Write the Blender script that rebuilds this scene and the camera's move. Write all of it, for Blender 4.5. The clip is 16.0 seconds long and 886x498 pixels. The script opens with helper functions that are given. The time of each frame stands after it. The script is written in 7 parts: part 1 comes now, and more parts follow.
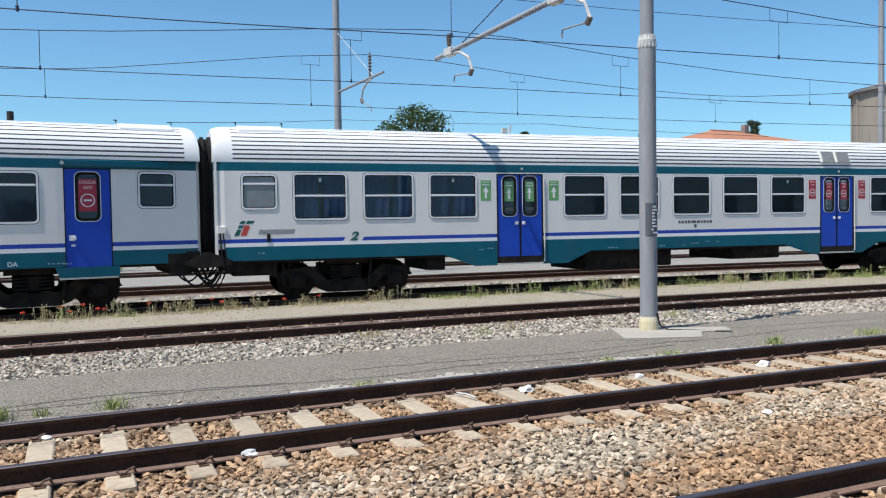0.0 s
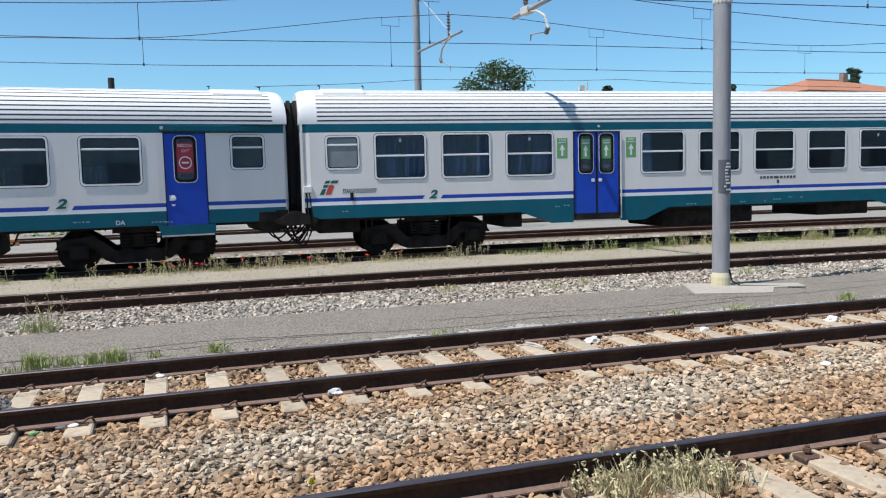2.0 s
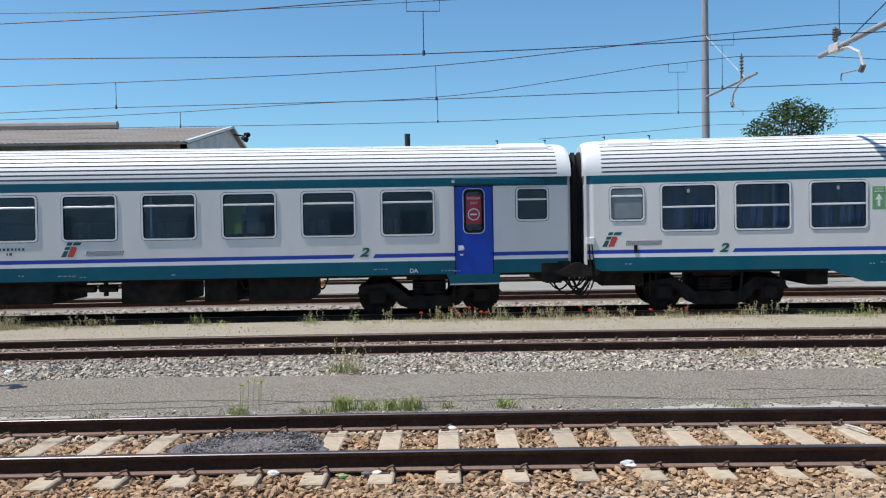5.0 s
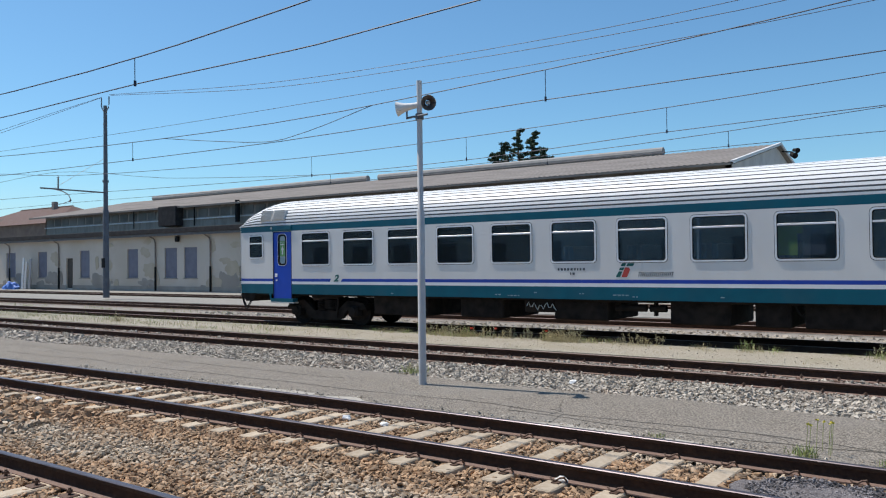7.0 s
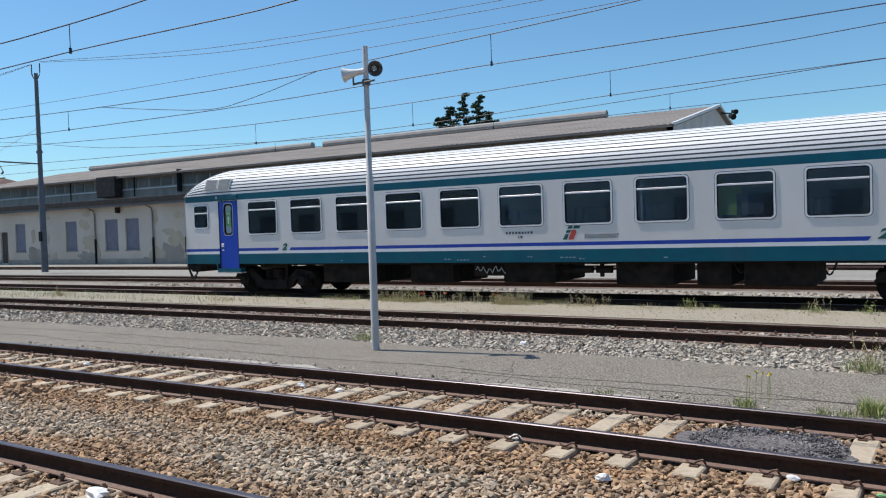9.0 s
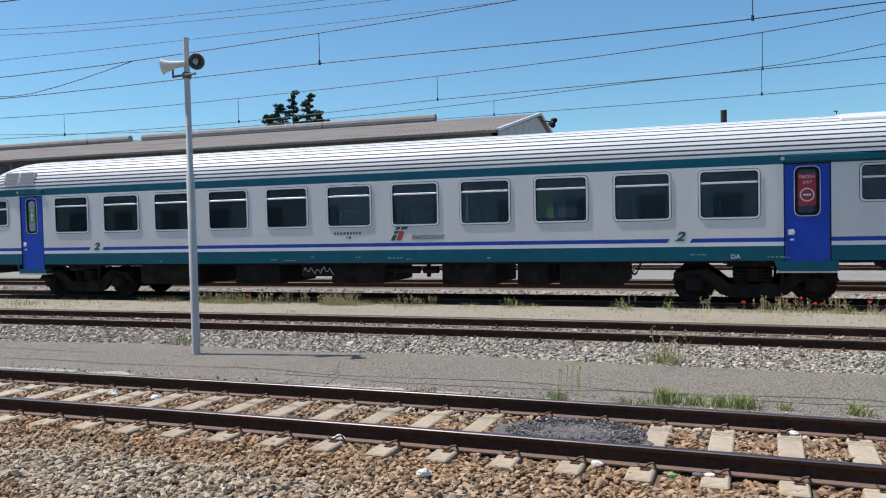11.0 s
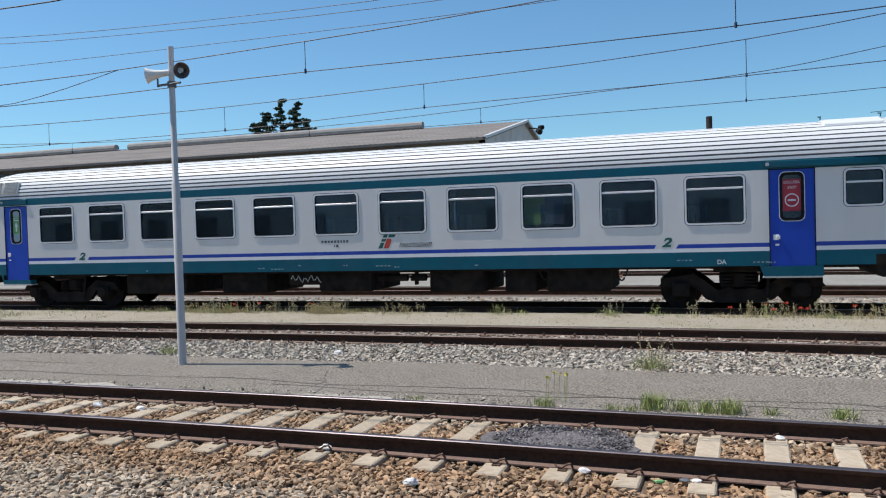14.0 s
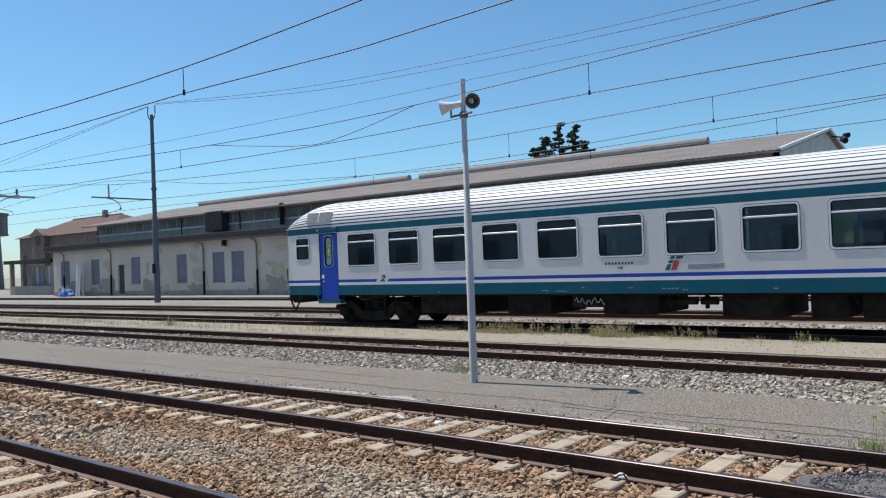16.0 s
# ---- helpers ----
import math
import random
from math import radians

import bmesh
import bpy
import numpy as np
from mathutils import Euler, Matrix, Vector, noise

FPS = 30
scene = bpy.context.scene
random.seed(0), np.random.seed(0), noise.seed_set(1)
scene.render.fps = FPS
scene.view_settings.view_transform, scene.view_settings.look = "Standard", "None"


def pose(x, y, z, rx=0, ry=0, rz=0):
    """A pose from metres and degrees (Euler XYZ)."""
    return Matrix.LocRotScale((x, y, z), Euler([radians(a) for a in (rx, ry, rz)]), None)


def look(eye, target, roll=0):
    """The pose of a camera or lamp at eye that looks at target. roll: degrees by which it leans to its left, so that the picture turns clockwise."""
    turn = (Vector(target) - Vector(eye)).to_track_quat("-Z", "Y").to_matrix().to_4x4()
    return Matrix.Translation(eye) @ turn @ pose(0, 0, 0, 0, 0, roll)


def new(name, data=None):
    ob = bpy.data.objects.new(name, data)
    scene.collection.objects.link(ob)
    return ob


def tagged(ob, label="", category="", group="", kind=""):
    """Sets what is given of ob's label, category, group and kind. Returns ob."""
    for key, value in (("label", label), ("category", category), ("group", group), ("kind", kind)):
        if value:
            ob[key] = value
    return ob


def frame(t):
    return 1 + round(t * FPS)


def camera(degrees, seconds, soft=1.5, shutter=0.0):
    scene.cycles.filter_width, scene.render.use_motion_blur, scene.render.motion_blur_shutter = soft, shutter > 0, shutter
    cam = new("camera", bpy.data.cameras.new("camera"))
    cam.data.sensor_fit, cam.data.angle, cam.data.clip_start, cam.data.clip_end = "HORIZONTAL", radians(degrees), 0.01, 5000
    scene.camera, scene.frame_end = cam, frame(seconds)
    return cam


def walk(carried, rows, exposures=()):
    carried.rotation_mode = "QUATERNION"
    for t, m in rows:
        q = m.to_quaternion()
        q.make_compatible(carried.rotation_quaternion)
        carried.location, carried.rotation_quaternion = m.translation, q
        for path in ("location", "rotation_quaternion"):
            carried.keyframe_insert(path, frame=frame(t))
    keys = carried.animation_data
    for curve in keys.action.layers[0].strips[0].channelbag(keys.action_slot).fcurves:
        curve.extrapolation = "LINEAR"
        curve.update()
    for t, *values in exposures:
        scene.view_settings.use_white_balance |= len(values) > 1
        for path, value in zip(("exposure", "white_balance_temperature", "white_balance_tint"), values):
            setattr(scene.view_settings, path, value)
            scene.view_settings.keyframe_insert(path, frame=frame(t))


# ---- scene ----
cam = camera(58.4, 16.0, soft=1.15)
PATH = [
    (0, (0.248, 1.223, 1.804), (1.184, 2.989, 1.737), -0.9),
    (0.5, (0.227, 1.12, 1.839), (1.138, 2.899, 1.76), -1.3),
    (1, (0.123, 0.677, 1.849), (0.964, 2.489, 1.755), -1.3),
    (1.5, (0.117, 0.669, 1.851), (0.905, 2.501, 1.703), -1.2),
    (2, (0.121, 0.649, 1.844), (0.864, 2.498, 1.672), -1.4),
    (2.5, (0.134, 0.654, 1.866), (0.856, 2.511, 1.688), -1.2),
    (3, (0.136, 0.649, 1.879), (0.877, 2.498, 1.705), -1.0),
    (3.5, (0.161, 0.647, 1.954), (0.944, 2.482, 1.823), -2.0),
    (4, (0.098, 0.741, 1.948), (0.685, 2.651, 1.865), -2.1),
    (4.2, (0.084, 0.769, 1.966), (0.612, 2.697, 1.906), -2.0),
    (6.3, (-0.331, 1.104, 2.005), (-1.225, 2.894, 1.995), -0.6),
    (6.5, (-0.353, 1.156, 1.997), (-1.348, 2.891, 2.025), -0.6),
    (7, (-0.357, 1.228, 1.974), (-1.509, 2.862, 2.007), -0.7),
    (7.5, (-0.382, 1.219, 1.983), (-1.55, 2.842, 2.013), -1.6),
    (8, (-0.406, 1.2, 1.98), (-1.569, 2.827, 2.011), -1.9),
    (8.5, (-0.398, 1.176, 1.966), (-1.545, 2.814, 1.979), -1.9),
    (9, (-0.351, 1.133, 1.982), (-1.394, 2.839, 1.925), -1.9),
    (9.5, (-0.303, 1.14, 1.981), (-1.169, 2.942, 1.921), -1.7),
    (10, (-0.27, 1.115, 1.983), (-0.991, 2.979, 1.918), -1.5),
    (10.2, (-0.27, 1.115, 1.983), (-0.951, 2.995, 1.913), -1.3),
    (12.5, (-0.285, 1.132, 1.985), (-0.935, 3.022, 1.918), -1.3),
    (13, (-0.286, 1.131, 2.003), (-0.932, 3.023, 1.936), -1.3),
    (13.5, (-0.28, 1.119, 1.997), (-0.917, 3.014, 1.941), -1.4),
    (14, (-0.25, 1.136, 1.988), (-0.882, 3.033, 1.938), -1.7),
    (14.5, (-0.21, 1.122, 1.983), (-0.707, 3.059, 1.927), -1.6),
    (15, (-0.199, 1.126, 1.993), (-0.653, 3.073, 1.937), -1.6),
    (15.5, (-0.307, 1.132, 1.999), (-1.021, 2.999, 1.956), -1.7),
    (15.7, (-0.336, 1.107, 1.962), (-1.277, 2.871, 1.938), -1.6),
    (16, (-0.431, 1.16, 1.993), (-1.668, 2.731, 2.022), -2.2),
]
walk(cam, [(t, look(e, a, r)) for t, e, a, r in PATH], exposures=((0, 0.24, 6500, 11), (4.2, 0.24, 6500, 11), (6.3, 0.06, 6500, 12), (16, 0.06, 6500, 12)))

# ---- world, sun, exposure ----
SUN_DIR = Vector((-2.62, -0.37, 4.9)).normalized()      # towards the sun
world = bpy.data.worlds.new("world")
scene.world = world
world.use_nodes = True
wn = world.node_tree.nodes
sky = wn.new("ShaderNodeTexSky")
sky.sky_type = "NISHITA"
sky.sun_disc = False
sky.sun_elevation = math.asin(SUN_DIR.z)
sky.sun_rotation = math.atan2(SUN_DIR.x, SUN_DIR.y)
sky.air_density, sky.dust_density, sky.ozone_density, sky.altitude = 1.0, 0.55, 4.0, 150
tint = wn.new("ShaderNodeMix")
tint.data_type, tint.blend_type = "RGBA", "MULTIPLY"
tint.inputs[0].default_value, tint.inputs[7].default_value = 1.0, (0.74, 1.01, 1.09, 1)
way = wn.new("ShaderNodeTexCoord")
axes = wn.new("ShaderNodeSeparateXYZ")
rise = wn.new("ShaderNodeMapRange")
rise.inputs["From Min"].default_value, rise.inputs["From Max"].default_value = 0.0, 0.1
hue = wn.new("ShaderNodeMix")
hue.data_type = "RGBA"
hue.inputs[6].default_value, hue.inputs[7].default_value = (0.81, 0.98, 1.07, 1), (0.71, 1.01, 1.075, 1)
world.node_tree.links.new(way.outputs["Generated"], axes.inputs[0])
world.node_tree.links.new(axes.outputs[2], rise.inputs["Value"])
world.node_tree.links.new(rise.outputs[0], hue.inputs[0])
world.node_tree.links.new(hue.outputs[2], tint.inputs[7])
world.node_tree.links.new(sky.outputs[0], tint.inputs[6])
world.node_tree.links.new(tint.outputs[2], wn["Background"].inputs[0])
wn["Background"].inputs[1].default_value = 0.12
sun_data = bpy.data.lights.new("sun", "SUN")
sun_data.energy, sun_data.angle, sun_data.color = 4.6, radians(0.5), (1.0, 0.95, 0.87)
sun = new("sun", sun_data)
sun.matrix_world = look(SUN_DIR * 60, (0, 0, 0))


# ---- materials ----
def mat(name, c1, c2=None, scale=6.0, rough=0.7, metal=0.0, bump=0.0, bump_scale=60.0, stain=0.0, stain_col=(0.1, 0.08, 0.06),
        stain_scale=1.2, island=0.0, stretch=(1, 1, 1), spec=0.5, objrand=0.0, edge=0.2):
    """Two-scale procedural surface: grain from c1 to c2, broad stains, fine bump."""
    m = bpy.data.materials.new(name)
    m.use_nodes = True
    nt = m.node_tree
    n, l = nt.nodes, nt.links
    b = n["Principled BSDF"]
    b.inputs["Roughness"].default_value, b.inputs["Metallic"].default_value = rough, metal
    b.inputs["Specular IOR Level"].default_value = spec
    tc = n.new("ShaderNodeTexCoord")
    mp = n.new("ShaderNodeMapping")
    mp.inputs["Scale"].default_value = stretch
    l.new(tc.outputs["Object"], mp.inputs[0])

    def tex(s, detail=4.0):
        t = n.new("ShaderNodeTexNoise")
        t.inputs["Scale"].default_value, t.inputs["Detail"].default_value = s, detail
        l.new(mp.outputs[0], t.inputs[0])
        return t.outputs["Fac"]

    def ramp(fac, lo, hi):
        r = n.new("ShaderNodeMapRange")
        r.inputs["From Min"].default_value, r.inputs["From Max"].default_value = lo, hi
        l.new(fac, r.inputs["Value"])
        return r.outputs[0]

    def mix(fac, a, c, kind="MIX"):
        x = n.new("ShaderNodeMix")
        x.data_type, x.blend_type = "RGBA", kind
        for sock, v in ((x.inputs[0], fac), (x.inputs[6], a), (x.inputs[7], c)):
            if isinstance(v, (int, float)):
                sock.default_value = v
            elif isinstance(v, tuple):
                sock.default_value = (*v, 1)
            else:
                l.new(v, sock)
        return x.outputs[2]

    col = mix(ramp(tex(scale), 0.5 - edge, 0.5 + edge), c1, c2 or c1)
    if stain:
        f = ramp(tex(stain_scale, 6.0), 0.48, 0.75)
        mul = n.new("ShaderNodeMath")
        mul.operation = "MULTIPLY"
        l.new(f, mul.inputs[0])
        mul.inputs[1].default_value = stain
        col = mix(mul.outputs[0], col, stain_col)
    if island or objrand:
        src = n.new("ShaderNodeNewGeometry").outputs["Random Per Island"] if island else n.new("ShaderNodeObjectInfo").outputs["Random"]
        hsv = n.new("ShaderNodeHueSaturation")
        amount = island or objrand
        r = n.new("ShaderNodeMapRange")
        r.inputs["To Min"].default_value, r.inputs["To Max"].default_value = 1 - amount, 1 + amount
        l.new(src, r.inputs["Value"])
        l.new(r.outputs[0], hsv.inputs["Value"])
        l.new(col, hsv.inputs["Color"])
        col = hsv.outputs[0]
    l.new(col, b.inputs["Base Color"])
    if bump:
        bp = n.new("ShaderNodeBump")
        bp.inputs["Strength"].default_value, bp.inputs["Distance"].default_value = bump, 0.02
        l.new(tex(bump_scale, 6.0), bp.inputs["Height"])
        l.new(bp.outputs[0], b.inputs["Normal"])
    return m


def glass_mat(name, tint=(0.5, 0.55, 0.6), clear=0.55):
    m = bpy.data.materials.new(name)
    m.use_nodes = True
    n, l = m.node_tree.nodes, m.node_tree.links
    n.remove(n["Principled BSDF"])
    tr, gl, mx, fr = (n.new(k) for k in ("ShaderNodeBsdfTransparent", "ShaderNodeBsdfGlossy", "ShaderNodeMixShader", "ShaderNodeFresnel"))
    tr.inputs[0].default_value = (*[c * clear for c in tint], 1)
    gl.inputs["Roughness"].default_value = 0.02
    gl.inputs[0].default_value = (0.55, 0.8, 1.0, 1)
    fr.inputs[0].default_value = 2.1
    l.new(fr.outputs[0], mx.inputs[0])
    l.new(tr.outputs[0], mx.inputs[1])
    l.new(gl.outputs[0], mx.inputs[2])
    l.new(mx.outputs[0], n["Material Output"].inputs[0])
    return m


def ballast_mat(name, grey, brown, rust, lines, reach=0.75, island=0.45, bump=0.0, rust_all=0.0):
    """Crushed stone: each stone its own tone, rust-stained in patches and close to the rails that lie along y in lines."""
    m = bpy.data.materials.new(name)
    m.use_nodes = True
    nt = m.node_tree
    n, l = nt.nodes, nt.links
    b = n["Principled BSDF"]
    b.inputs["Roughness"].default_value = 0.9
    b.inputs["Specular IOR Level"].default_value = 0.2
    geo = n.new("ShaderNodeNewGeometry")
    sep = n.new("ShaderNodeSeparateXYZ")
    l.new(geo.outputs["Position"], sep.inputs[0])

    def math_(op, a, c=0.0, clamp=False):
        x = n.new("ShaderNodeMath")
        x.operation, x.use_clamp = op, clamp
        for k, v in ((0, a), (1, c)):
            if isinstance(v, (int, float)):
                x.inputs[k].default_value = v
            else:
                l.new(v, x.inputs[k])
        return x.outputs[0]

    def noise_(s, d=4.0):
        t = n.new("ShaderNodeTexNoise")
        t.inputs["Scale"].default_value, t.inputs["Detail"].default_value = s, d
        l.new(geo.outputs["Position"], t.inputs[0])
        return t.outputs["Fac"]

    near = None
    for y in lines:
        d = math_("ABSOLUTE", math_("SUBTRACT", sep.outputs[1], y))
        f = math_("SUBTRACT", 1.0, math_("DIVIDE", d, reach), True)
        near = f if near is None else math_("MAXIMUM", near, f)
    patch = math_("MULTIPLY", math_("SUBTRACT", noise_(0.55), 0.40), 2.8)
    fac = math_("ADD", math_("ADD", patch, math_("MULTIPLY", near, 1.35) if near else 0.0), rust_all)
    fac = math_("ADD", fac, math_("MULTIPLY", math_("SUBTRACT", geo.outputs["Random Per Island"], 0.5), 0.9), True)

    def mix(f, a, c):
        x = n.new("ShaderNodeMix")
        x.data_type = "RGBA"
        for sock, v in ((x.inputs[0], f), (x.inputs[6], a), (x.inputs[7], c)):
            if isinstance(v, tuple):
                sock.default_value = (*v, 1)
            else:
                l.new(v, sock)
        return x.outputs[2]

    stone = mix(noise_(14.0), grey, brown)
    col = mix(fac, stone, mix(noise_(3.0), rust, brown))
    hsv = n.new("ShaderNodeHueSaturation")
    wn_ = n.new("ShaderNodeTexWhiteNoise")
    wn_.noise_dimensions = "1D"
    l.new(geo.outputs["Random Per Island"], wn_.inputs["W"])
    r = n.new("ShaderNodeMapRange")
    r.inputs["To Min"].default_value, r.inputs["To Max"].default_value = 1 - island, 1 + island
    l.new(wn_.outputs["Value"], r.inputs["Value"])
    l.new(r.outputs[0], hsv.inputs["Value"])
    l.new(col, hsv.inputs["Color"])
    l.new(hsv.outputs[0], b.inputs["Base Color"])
    if bump:
        v = n.new("ShaderNodeTexVoronoi")
        v.inputs["Scale"].default_value = 15.0
        l.new(geo.outputs["Position"], v.inputs[0])
        bp = n.new("ShaderNodeBump")
        bp.inputs["Strength"].default_value, bp.inputs["Distance"].default_value = bump, 0.04
        l.new(v.outputs["Distance"], bp.inputs["Height"])
        l.new(bp.outputs[0], b.inputs["Normal"])
    return m


